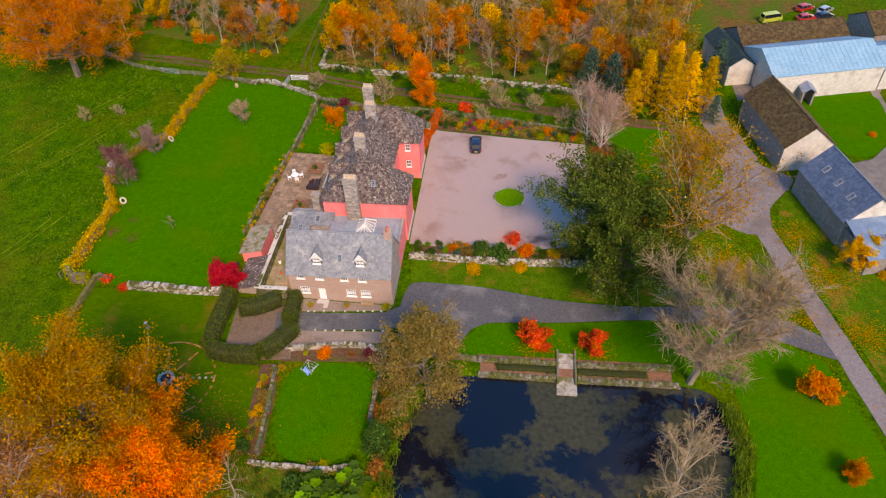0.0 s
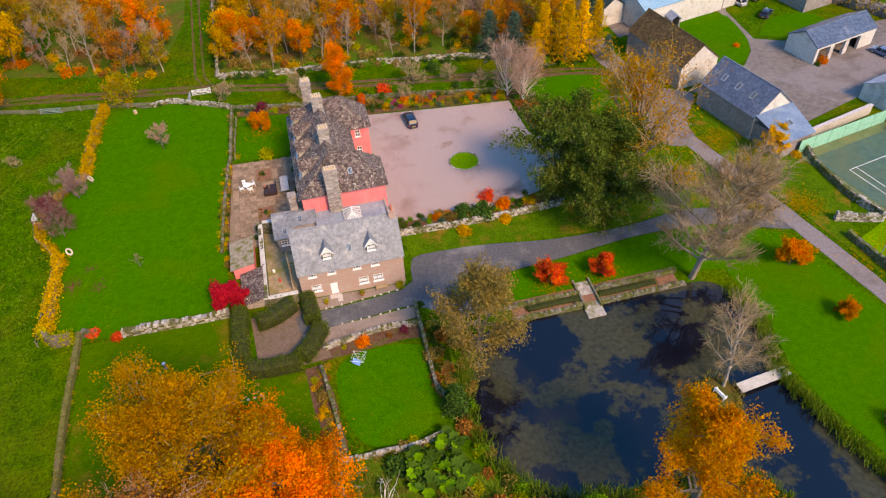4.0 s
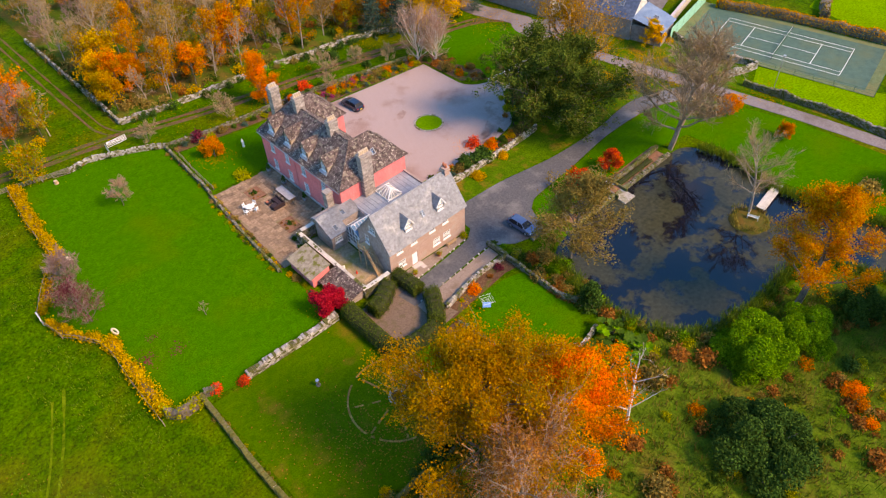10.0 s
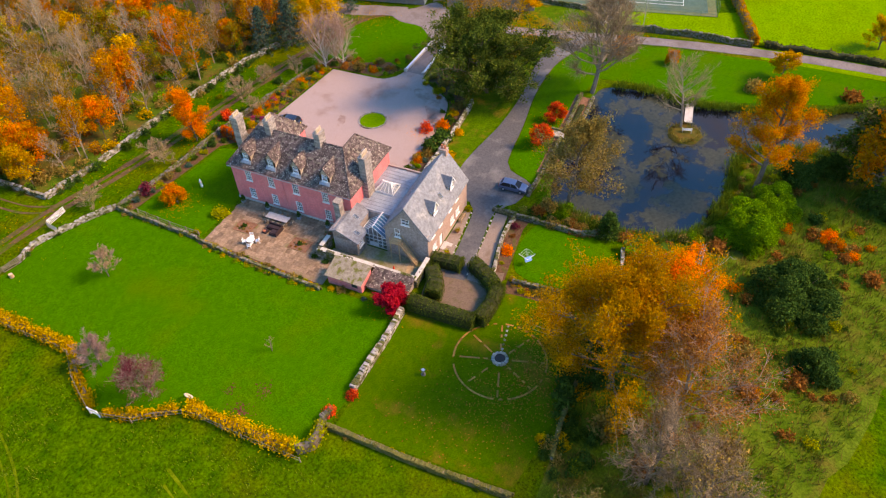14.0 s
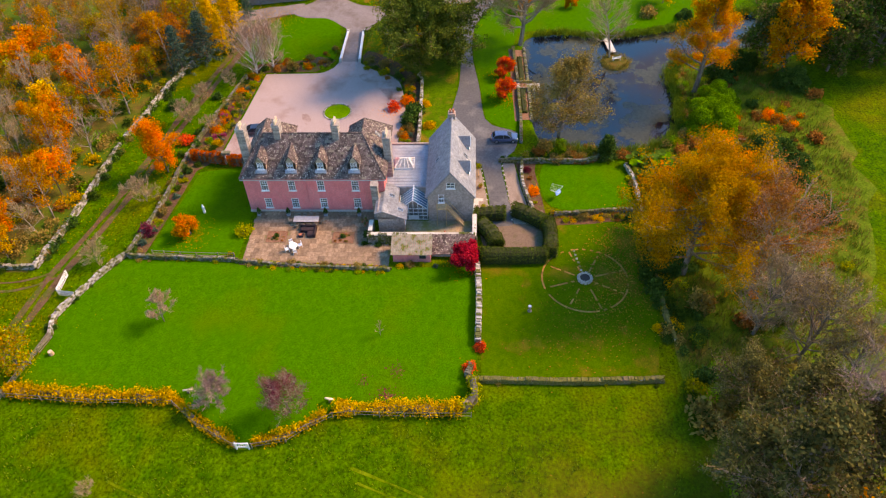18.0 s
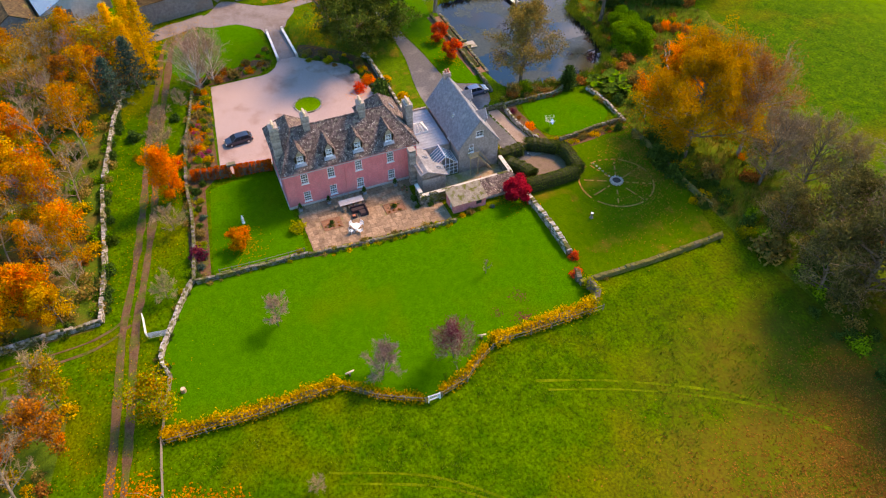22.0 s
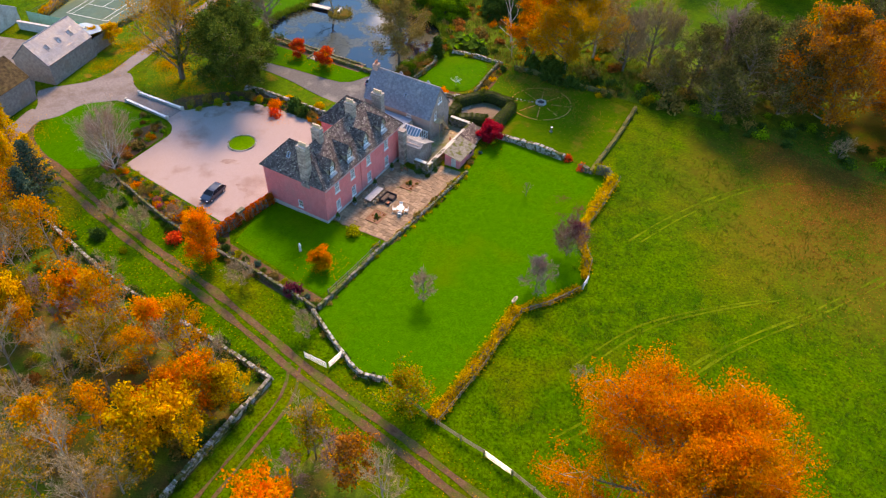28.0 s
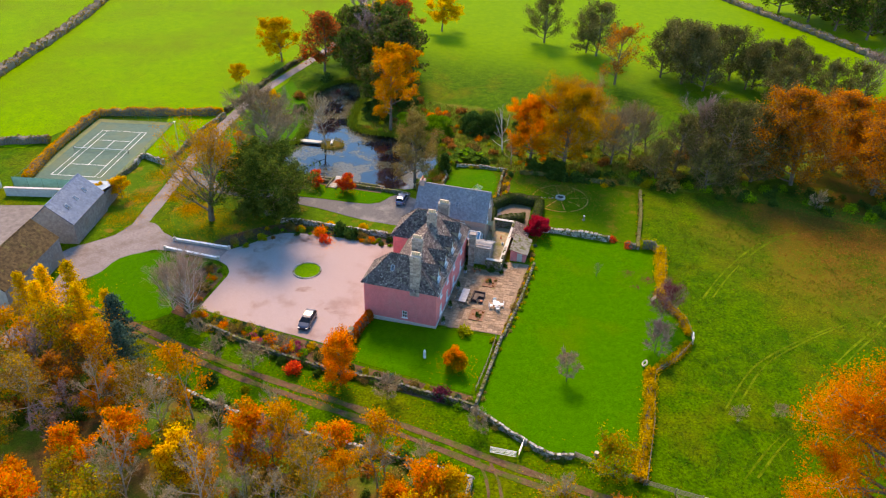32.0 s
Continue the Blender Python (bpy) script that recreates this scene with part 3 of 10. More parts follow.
def band(points, width, closed=False, step=1.5, wobble=0.0):
    """The outline of a strip of that width along a line."""
    line = [Vector((*p, 0)) for p in smooth_line(points, closed, step)]
    left, right = [], []
    for i, p in enumerate(line):
        d = (line[min(i + 1, len(line) - 1)] - line[max(i - 1, 0)]).normalized()
        s = Vector((-d.y, d.x, 0))
        w = width / 2 * (1 + wobble * noise.noise(p * 0.3))
        left.append(p + s * w)
        right.append(p - s * w)
    return [(p.x, p.y) for p in left + right[::-1]]


def inside(poly, x, y):
    hit = False
    for i in range(len(poly)):
        (x0, y0), (x1, y1) = poly[i - 1], poly[i]
        if (y0 > y) != (y1 > y) and x < (x1 - x0) * (y - y0) / (y1 - y0) + x0:
            hit = not hit
    return hit


# ---- ground, water, lawns, roads ----
POND = smooth_line([(-7.5, 51.2), (-11.0, 46), (-12.4, 40), (-11.4, 34), (-8.5, 29.5), (-3, 27.2), (4, 26), (10.5, 26), (15.5, 23), (18.3, 13), (19.5, 3), (24, -6), (30.5, -5), (34, 6), (30.5, 14),
                    (27.5, 23), (25.3, 31), (24.6, 37), (26.2, 43.5), (25, 50.6), (20, 52.3), (8, 52.2)], True, 1.0)
WATER_Z = -1.15


def build_ground():
    def ticks(lo, hi, fine_lo, fine_hi):
        far = [60, 130, 250, 500, 1000, 2500, 4500]
        return np.unique(np.round(np.concatenate([[lo - f for f in far], np.arange(lo, fine_lo, 3.0), np.arange(fine_lo, fine_hi, 0.5), np.arange(fine_hi, hi + 0.1, 3.0), [hi + f for f in far]]), 3))
    xs = np.unique(np.concatenate([ticks(-110, 95, -15, 37), np.array(GX, float)]))
    ys = ticks(-20, 200, -9, 55)
    gx, gy = np.meshgrid(xs, ys, indexing="ij")
    z = np.interp(gx, GX, GZ)
    a = np.array(POND)
    b = np.roll(a, -1, 0)
    near = (gx > -16) & (gx < 38) & (gy > -10) & (gy < 56)
    p = np.stack([gx[near], gy[near]], 1)
    best, within = np.full(len(p), 1e9), np.zeros(len(p), bool)
    for q, r in zip(a, b):
        d = r - q
        t = np.clip(((p - q) @ d) / (d @ d + 1e-9), 0, 1)
        best = np.minimum(best, np.linalg.norm(p - q - t[:, None] * d, axis=1))
        cross = ((q[1] > p[:, 1]) != (r[1] > p[:, 1])) & (p[:, 0] < (r[0] - q[0]) * (p[:, 1] - q[1]) / (r[1] - q[1] + 1e-12) + q[0])
        within ^= cross
    depth = np.clip(np.where(within, best, -best) + 0.5, 0, 1.6) / 1.6
    z[near] -= 1.6 * depth
    nx, ny = len(xs), len(ys)
    idx = np.arange(nx * ny).reshape(nx, ny)
    faces = np.stack([idx[:-1, :-1], idx[1:, :-1], idx[1:, 1:], idx[:-1, 1:]], -1).reshape(-1, 4)
    me = bpy.data.meshes.new("ground")
    me.from_pydata(np.stack([gx, gy, z], -1).reshape(-1, 3).tolist(), [], faces.tolist())
    tagged(part("ground", me, M["meadow"], smooth=True), "green meadow grass ground running to the horizon", "ground", kind="structure")


build_ground()


def water_material():
    m = bpy.data.materials.new("dark_pond_water")
    nt, nl = nodes_of(m)
    b = nt["Principled BSDF"]
    geo = nt.new("ShaderNodeNewGeometry")
    weed, raw = noise_fac(nt, nl, geo.outputs["Position"], 0.115, 0.475, 0.525, 9.0, 0.66)
    fine, raw2 = noise_fac(nt, nl, geo.outputs["Position"], 1.7, 0.3, 0.7, 4.0)
    col = mixed(nt, nl, weed, (0.004, 0.005, 0.012), mixed(nt, nl, fine, (0.025, 0.027, 0.015), (0.058, 0.059, 0.034)))
    nl.new(col, b.inputs["Base Color"])
    r = nt.new("ShaderNodeMapRange")
    r.inputs[3].default_value, r.inputs[4].default_value = 0.03, 0.16
    nl.new(weed, r.inputs[0])
    nl.new(r.outputs[0], b.inputs["Roughness"])
    n = nt.new("ShaderNodeTexNoise")
    n.inputs["Scale"].default_value = 1.6
    nl.new(geo.outputs["Position"], n.inputs["Vector"])
    bump = nt.new("ShaderNodeBump")
    bump.inputs["Strength"].default_value, bump.inputs["Distance"].default_value = 0.05, 0.02
    nl.new(n.outputs["Fac"], bump.inputs["Height"])
    nl.new(bump.outputs["Normal"], b.inputs["Normal"])
    r2 = nt.new("ShaderNodeMapRange")
    r2.inputs[3].default_value, r2.inputs[4].default_value = 1.0, 0.45
    nl.new(weed, r2.inputs[0])
    nl.new(r2.outputs[0], b.inputs["Specular IOR Level"])
    b.inputs["IOR"].default_value = 1.38
    return m


water = MB()
water.add([(-16, -9, WATER_Z), (37, -9, WATER_Z), (37, 52.3, WATER_Z), (-16, 52.3, WATER_Z)], [(0, 1, 2, 3)])
tagged(part("water", water, water_material()), "dark still pond water with floating weed", "pond water", kind="structure")

sheet("field", [(82, 60), (400, 120), (1500, 0), (1500, -1500), (100, -1500), (62, -110), (48, -75), (46, -40), (46.4, -10), (44.5, 0), (44.5, 26), (50, 29), (62, 32), (79, 38)],
      M["field"], 0.03, "bright green pasture field beyond the lane", "field")
def frayed(pts, reach, seed):
    """The outline with its open southern side frayed into tongues of grass."""
    rng = np.random.default_rng(seed)
    return [(x + rng.normal(0, reach), y + rng.normal(0, reach)) if y < 21 and -74 < x else (x, y) for x, y in pts]


sheet("rough_bank", frayed(smooth_line([(-57, 37.5), (-30, 37), (-15, 36.8), (-12.6, 33), (-9.5, 28.5), (-3, 26), (5, 24.8), (12, 24.3), (15, 21), (17, 12), (17.5, 3), (0, 1), (-25, 3), (-50, 13), (-70, 8), (-112, 8), (-112, 40), (-75, 36)], True, 3.0), 0.9, 81),
      M["rough"], 0.03, "rough overgrown ground with brown bracken and rank grass", "ground")
sheet("lawn", smooth_line([(-37, 111), (-41, 113.5), (-47.8, 116.2), (-51, 115.6), (-58.6, 117)], False, 3) + smooth_line([(-59.8, 107), (-60, 96.8), (-63, 93.4), (-65.4, 88), (-64.4, 83.3), (-61, 78.6)], False, 2)
      + [(-60.6, 62.6), (-57, 62), (-51, 61.6), (-38.4, 61.4), (-38.5, 73), (-37.6, 94.5)], M["lawn"], 0.035, "large flat green mown lawn", "lawn")
sheet("lawn", [(-15.4, 95.9), (-17.3, 105.9), (-35.4, 108.2), (-37, 95.2), (-27.4, 95.2)], M["lawn"], 0.03, "small square green lawn beside the pink house", "lawn")
sheet("lawn", [(-38, 61), (-56.4, 61.2), (-55.9, 40.2), (-45.5, 38.2), (-29, 38), (-28.4, 50), (-37, 51.5)], M["strewn"], 0.03, "green lawn round a stone well strewn with leaves", "lawn")
sheet("lawn", smooth_line([(-14.6, 50.2), (-14.6, 44), (-15.9, 40.2), (-20, 38.2), (-24.5, 39), (-26.3, 45), (-25.6, 50.5), (-20, 51.8)], True, 1.5), M["lawn"], 0.045, "small walled lawn with rounded corners", "lawn")
sheet("lawn", smooth_line([(34.2, 97), (33.2, 91.2), (27, 89), (17, 89), (13.6, 93), (14.6, 102), (19, 107), (29, 106.5)], True, 2.0), M["lawn"], 0.03, "green lawn inside the bend of the drive", "lawn")
sheet("verge", [(-13.4, 66.4), (-2, 66.4), (8, 65), (18, 64.8), (28, 65.7), (36, 64), (35.5, 69), (33, 77), (27, 83), (16, 83.4), (11, 77), (8, 71), (-14, 71)], M["verge"], 0.03, "green verge scattered with fallen leaves", "grass verge")
sheet("verge", [(-3, 59.8), (-5.2, 57.3), (-6.5, 54.2), (20, 54.5), (27, 53), (27.8, 44), (26.3, 37), (27, 31), (29.5, 23), (33, 13), (44, -2), (44.5, 20), (42.5, 42), (38.5, 57), (33, 60.3), (28, 61.8), (18, 62), (7.5, 60.8)],
      M["lawn"], 0.032, "green verge between the lane and the pond", "grass verge")
sheet("verge", [(41, 89), (38.6, 81), (40.5, 70), (43.5, 60), (46.6, 45), (49, 25), (51, 26), (49.5, 38), (47.5, 54), (52, 61), (51.5, 72), (47, 78), (42.5, 90.5)], M["verge"], 0.03, "leaf-strewn grass verge along the lane", "grass verge")
sheet("verge", [(52, 62), (58.5, 40), (62, 32.5), (49.5, 27.5), (48.5, 39), (47.5, 53), (53.5, 55.5)], M["field"], 0.035, "bright green grass beside the tennis court", "grass verge")
sheet("woodland_floor", smooth_line([(-39.8, 124), (-20, 121.8), (0, 119.5), (15, 116.6), (24, 113), (31, 112)], False, 4) + [(33, 122), (36, 140), (75, 165), (75, 280), (-39.8, 280)], M["litter"], 0.03, "brown leaf litter under the wood", "woodland floor")
sheet("woodland_floor", [(-50, 127), (-66, 131), (-80, 135), (-108, 128), (-220, 140), (-220, 280), (-45.5, 280), (-46, 150)], M["litter"], 0.03, "brown leaf litter under the wood", "woodland floor")

sheet("gravel_court", [(-14.7, 74.2), (-14.7, 104.0), (-13.2, 103.6), (11.8, 101.2), (12.0, 91.5)] + smooth_line([(12.3, 90.4), (13.8, 88.7), (16.3, 87.7)], False, 1.0) + [(16.3, 84.1)] +
      smooth_line([(15.2, 83.4), (12.6, 80.2), (10.6, 77), (8, 75.4), (1.7, 74.1)], False, 1.0) + [(-9, 73.9)], M["gravel"], 0.05, "pale pink gravel forecourt with damp patches", "gravel court")
sheet("road", band([(16.1, 85.9), (22, 85.8), (27.5, 86), (33, 87.6), (37.5, 90), (42, 92.6)], 3.6, wobble=0.1), M["drive"], 0.055, "worn pale drive between the gate walls and the farm", "road")
sheet("road", band([(35.5, 91.5), (36.2, 84), (37.6, 77), (39.6, 67), (41.8, 57), (44.8, 41), (47.2, 21), (47.6, 3), (46.3, -20), (46, -40), (50, -75), (70, -130)], 2.9, wobble=0.15), M["drive"], 0.050, "worn pale lane with a grassy crown", "road")
sheet("road", smooth_line([(27, 84.3), (30.5, 82.5), (34.3, 80), (37.8, 81), (38.7, 86), (42, 90.5), (44, 93.8), (40, 97), (36.5, 101), (33.5, 97.5), (33, 92.5), (29, 88.2)], True, 1.5), M["drive"], 0.044, "worn pale drive junction", "road")
sheet("road", band([(37.8, 98), (36.2, 104), (34.5, 110), (35, 118)], 4.2, wobble=0.25), M["drive"], 0.052, "muddy farm drive", "road")
sheet("road", smooth_line([(-30.2, 59.2), (-24, 59.7), (-16, 60.7), (-14.2, 62), (-13.4, 66.2), (-8, 66.6), (-2, 66.2), (7.6, 64.7), (18, 64.5), (28, 65.4), (35, 63.6), (40, 60.5), (40.5, 57.5), (33, 60.4), (28, 61.9), (18, 62.2),
                       (7.5, 61), (-2.8, 60), (-5.3, 57.4), (-6.8, 54.6), (-11.8, 55.4), (-15, 57.6), (-22, 57), (-29.8, 56.4)], True, 1.5), M["tarmac"], 0.048, "dark patched tarmac lane in front of the cottage", "road")
for side in (-0.8, 0.8):
    sheet("track", band([(36, 99.5), (31, 106 + side), (16, 109.4 + side), (-3, 113.1 + side), (-19, 115.4 + side), (-34, 118.2 + side), (-42, 119.9 + side), (-57.5, 122 + side), (-75, 124.6 + side), (-112, 128 + side)], 1.0, wobble=0.8), M["mud"], 0.034, "muddy wheel rut of a farm track", "track")
for side in (-0.8, 0.8):
    sheet("track", band([(-40 + side, 119.5), (-42.3 + side, 124), (-42.8 + side, 132), (-43.5 + side, 150), (-45 + side, 200)], 0.4, wobble=1.2), M["mud"], 0.033, "muddy wheel rut up a woodland ride", "track")
sheet("terrace", [(-28.6, 61.9), (-15.2, 61.9), (-15.8, 61.0), (-24, 60.0), (-28.4, 59.6)], M["terrace"], 0.06, "gravel terrace along the cottage front", "terrace")
sheet("terrace", [(-29.5, 56.2), (-15, 57.4), (-14.6, 55.6), (-20.5, 54.9), (-27.4, 53.7), (-29.6, 54)], M["terrace"], 0.05, "pinkish gravel strip beside the lane", "terrace")
sheet("terrace", [(-28.2, 58.6), (-26.4, 51.8), (-31, 51.2), (-35.2, 52.8), (-35.8, 60.4), (-31.5, 61.2), (-29.6, 61.4)], M["knot_floor"], 0.045, "brown leafy gravel floor inside the clipped hedges", "terrace")
sheet("flower_bed", smooth_line([(-14, 74.0), (-6, 73.6), (2, 73.8), (8, 75), (11, 77), (14, 81), (15.6, 83.3), (20, 82.8), (17, 78), (12, 73.5), (6, 71.6), (-5, 71.5), (-14, 71.5)], True, 1.5), M["soil"], 0.04, "planted bed of dark soil beside the forecourt", "flower bed")
sheet("flower_bed", [(-17, 106.6), (-14.2, 104), (-4, 103.2), (12.4, 101.6), (12.6, 92), (14.6, 90), (16.6, 88.6), (18, 92), (16, 97), (15.5, 103.4), (8, 105), (-6, 108), (-15, 109.3), (-36, 111.4), (-36, 108.6)], M["soil"], 0.036, "planted border of dark soil along the stone wall", "flower bed")
sheet("flower_bed", band([(-37.6, 94.6), (-38.2, 85), (-38.6, 74)], 1.1), M["soil"], 0.05, "narrow planted border above the patio wall", "flower bed")
sheet("flower_bed", [(-29.6, 53.6), (-20, 54.6), (-14.6, 55.4), (-14.4, 52), (-17, 52.4), (-27.6, 51.4)], M["soil"], 0.035, "planted border of bare soil", "flower bed")
sheet("flower_bed", band([(-28.8, 50.8), (-28, 44.5), (-27.4, 38.5)], 2.6, wobble=0.3), M["soil"], 0.042, "long planted border of bare soil", "flower bed")

sheet("farm_yard", [(44, 94.5), (49, 91), (57, 80), (66, 83), (95, 92), (95, 108), (86, 107), (78, 108), (70, 106), (65, 108.5), (66, 121), (70, 128), (85, 128), (92, 118), (100, 118), (100, 140), (40, 140), (40, 117), (50, 119), (64.5, 122.5), (64, 110), (62, 104.5), (58, 100)],
      M["concrete"], 0.03, "pale worn concrete farm yard", "farm yard")
sheet("farm_yard", [(60, 95), (66, 84), (95, 92), (95, 101.5), (70, 96.5)], M["drive"], 0.04, "dark level yard beside the open shed", "farm yard")
sheet("lawn", smooth_line([(54, 119.5), (64, 120.5), (64.5, 113), (62.6, 106), (58, 100.8), (54, 101.5), (48.5, 110), (47, 117.4)], True, 2), M["lawn"], 0.045, "green lawn between the farm buildings", "lawn")
sheet("lawn", smooth_line([(67, 109.5), (70, 107.3), (80, 108.8), (83, 112), (80, 115.5), (73, 115.2)], True, 2), M["lawn"], 0.045, "green grass island in the farm yard", "lawn")

for x, y, rx, ry, a in ((6.5, 77.4, 4.6, 1.5, 30), (-2.6, 91.2, 1.7, 0.7, 20), (-9.2, 95.6, 1.4, 0.6, -15), (10.2, 81.5, 2.2, 1.3, 60), (3.0, 76.6, 2.4, 0.8, 5)):
    blot = [(x + (1 + 0.3 * noise.noise(Vector((k * 0.9, x, y)))) * (rx * math.cos(k * 0.2618) * math.cos(radians(a)) - ry * math.sin(k * 0.2618) * math.sin(radians(a))), y + (1 + 0.3 * noise.noise(Vector((k * 0.9, x, y)))) * (rx * math.cos(k * 0.2618) * math.sin(radians(a)) + ry * math.sin(k * 0.2618) * math.cos(radians(a)))) for k in range(24)]
    sheet("gravel_patch", blot, M["gravel_stain"], 0.056, "damp reddish patch in the gravel", "gravel patch")

# forecourt island: grass inside a ring of edging stones
island_c = Vector((-0.55, 86.0, 0))
sheet("grass_island", [(island_c.x + 2.25 * math.cos(k * math.tau / 40), island_c.y + 2.25 * math.sin(k * math.tau / 40)) for k in range(40)], M["bright_lawn"], 0.14, "round grass island in the gravel forecourt", "lawn")
ring = thing("stone_edging", (island_c.x, island_c.y, gz(island_c.x)), "ring of pale edging stones round a grass island", "edging")
rng_ring = random.Random(4)
for k in range(34):
    a = k * math.tau / 34
    mb = MB().obox(pose(island_c.x + 2.42 * math.cos(a), island_c.y + 2.42 * math.sin(a), gz(island_c.x) + 0.03, 0, 0, math.degrees(a)), 0.3, 0.36, 0.17 + 0.1 * rng_ring.random(), 0.8)
    part("stone", mb, M["pale_stones"], ring)
island_mb = MB()
for r, z in ((3.05, -1.35), (2.9, -1.12), (2.55, -0.95), (1.9, -0.8), (0.9, -0.72), (0.05, -0.70)):
    for k in range(28):
        a = k * math.tau / 28
        w = r * (1 + 0.12 * noise.noise(Vector((2 * math.cos(a), 2 * math.sin(a), 1.7))))
        island_mb.v.append((15.9 + w * math.cos(a), 35.1 + w * 0.95 * math.sin(a), z + 0.06 * noise.noise(Vector((w * math.cos(a), w * math.sin(a), 5)))))
island_mb.f += [(i * 28 + k, i * 28 + (k + 1) % 28, (i + 1) * 28 + (k + 1) % 28, (i + 1) * 28 + k) for i in range(5) for k in range(28)]
tagged(part("pond_island", island_mb, M["turf"], smooth=True), "small low brown turf island in the pond", "island", kind="structure")
M["worn_grass"] = mat("worn_pale_grass", (0.075, 0.13, 0.004), (0.13, 0.185, 0.008), 0.8, (0.050, 0.105, 0.003), 0.5, (0.48, 0.6), 0.9, 0.4, 0.05, spec=0.03, speck=0.3)
for k, pts in enumerate(([(-72.5, 113), (-76.5, 106), (-80.8, 100), (-85, 91), (-90, 83), (-95.7, 75), (-103, 63)], [(-69, 75), (-73, 65.5), (-79.5, 54.5), (-87, 47.5), (-98, 43)], [(-71, 101), (-75.5, 91), (-82, 83.4), (-90, 76)])):
    for side in (-0.85, 0.85):
        sheet("wheel_track", band([(x + side, y + side * 0.5) for x, y in pts], 0.26, wobble=1.3), M["worn_grass"], 0.012, "faint pale wheel mark in the meadow grass", "track")


# ---- stone walls, hedges, fences ----
def stone_wall(points, width=0.6, height=1.1, stones="pale_stones", label="rough dry stone garden wall", seed=1, coping=True, name="garden_wall", size=0.45, z0=None):
    """A wall along a line: a core and rows of proud, uneven stones on both faces and on top."""
    rng = random.Random(seed)
    line = smooth_line(points, False, 0.9) if len(points) > 2 else [tuple(np.array(points[0]) + (np.array(points[1]) - np.array(points[0])) * t) for t in np.linspace(0, 1, max(2, int(math.dist(*points) / 0.9) + 1))]
    core, st = MB(), MB()
    n = len(line)
    rows = []
    for i, (x, y) in enumerate(line):
        a, b = Vector(line[max(i - 1, 0)]), Vector(line[min(i + 1, n - 1)])
        d = (b - a).normalized()
        s = Vector((-d.y, d.x))
        z = gz(x) if z0 is None else z0
        h = height * (0.9 + 0.2 * rng.random() + 0.28 * noise.noise(Vector((x * 0.35, y * 0.35, seed))))
        w = width / 2 - 0.05
        rows.append([(x + s.x * w, y + s.y * w, z - 0.15), (x - s.x * w, y - s.y * w, z - 0.15), (x - s.x * w * 0.85, y - s.y * w * 0.85, z + h - 0.06), (x + s.x * w * 0.85, y + s.y * w * 0.85, z + h - 0.06)])
        if i == n - 1:
            break
        nxt = Vector(line[i + 1])
        seg = (nxt - Vector((x, y))).length
        ang = math.degrees(math.atan2(nxt.y - y, nxt.x - x))
        for side in (-1, 1):
            zz = z
            while zz < z + h - 0.12:
                ch = size * (0.4 + 0.3 * rng.random())
                u = rng.uniform(-0.2, 0) * size
                while u < seg:
                    lw = size * rng.uniform(0.6, 1.3)
                    t = (u + lw / 2) / max(seg, 0.01)
                    lean = 1 - 0.15 * (zz - z) / max(h, 0.1)
                    cx, cy = x + (nxt.x - x) * t + s.x * side * w * lean, y + (nxt.y - y) * t + s.y * side * w * lean
                    st.obox(pose(cx, cy, zz, rng.uniform(-4, 4), rng.uniform(-4, 4), ang + rng.uniform(-6, 6)), lw * 0.94, 0.12 + 0.1 * rng.random(), ch * 0.93, 0.88)
                    u += lw
                zz += ch
        if coping:
            u = 0.0
            while u < seg:
                lw = size * rng.uniform(0.5, 1.0)
                t = (u + lw / 2) / max(seg, 0.01)
                st.obox(pose(x + (nxt.x - x) * t, y + (nxt.y - y) * t, z + h - 0.1, rng.uniform(-8, 8), rng.uniform(-8, 8), ang + rng.uniform(-10, 10)), lw * 0.95, width * rng.uniform(0.75, 1.08), rng.uniform(0.12, 0.26), 0.85)
                u += lw
    for i in range(n - 1):
        core.add(rows[i] + rows[i + 1], [(0, 4, 7, 3), (1, 2, 6, 5), (3, 7, 6, 2)])
    core.add(rows[0], [(0, 1, 2, 3)])
    core.add(rows[-1], [(3, 2, 1, 0)])
    ob = tagged(part(name, core, M["stone"]), label, "stone wall", kind="structure")
    part("stones", st, M[stones], ob, kind="stuff")
    return ob


def leaf_quads(centres, size, rng, flat=0.0):
    """Small rhombic leaves at the centres, turned at random; flat pulls them level."""
    n = len(centres)
    a = rng.normal(size=(n, 3))
    a[:, 2] *= 1 - flat
    a /= np.linalg.norm(a, axis=1)[:, None] + 1e-9
    b = np.cross(a, rng.normal(size=(n, 3)) + np.array([0, 0, 2.0 * flat]))
    b /= np.linalg.norm(b, axis=1)[:, None] + 1e-9
    s = size * rng.uniform(0.6, 1.35, (n, 1))
    return np.stack([centres - a * s * 0.62, centres - b * s * 0.4, centres + a * s * 0.62, centres + b * s * 0.4], 1)


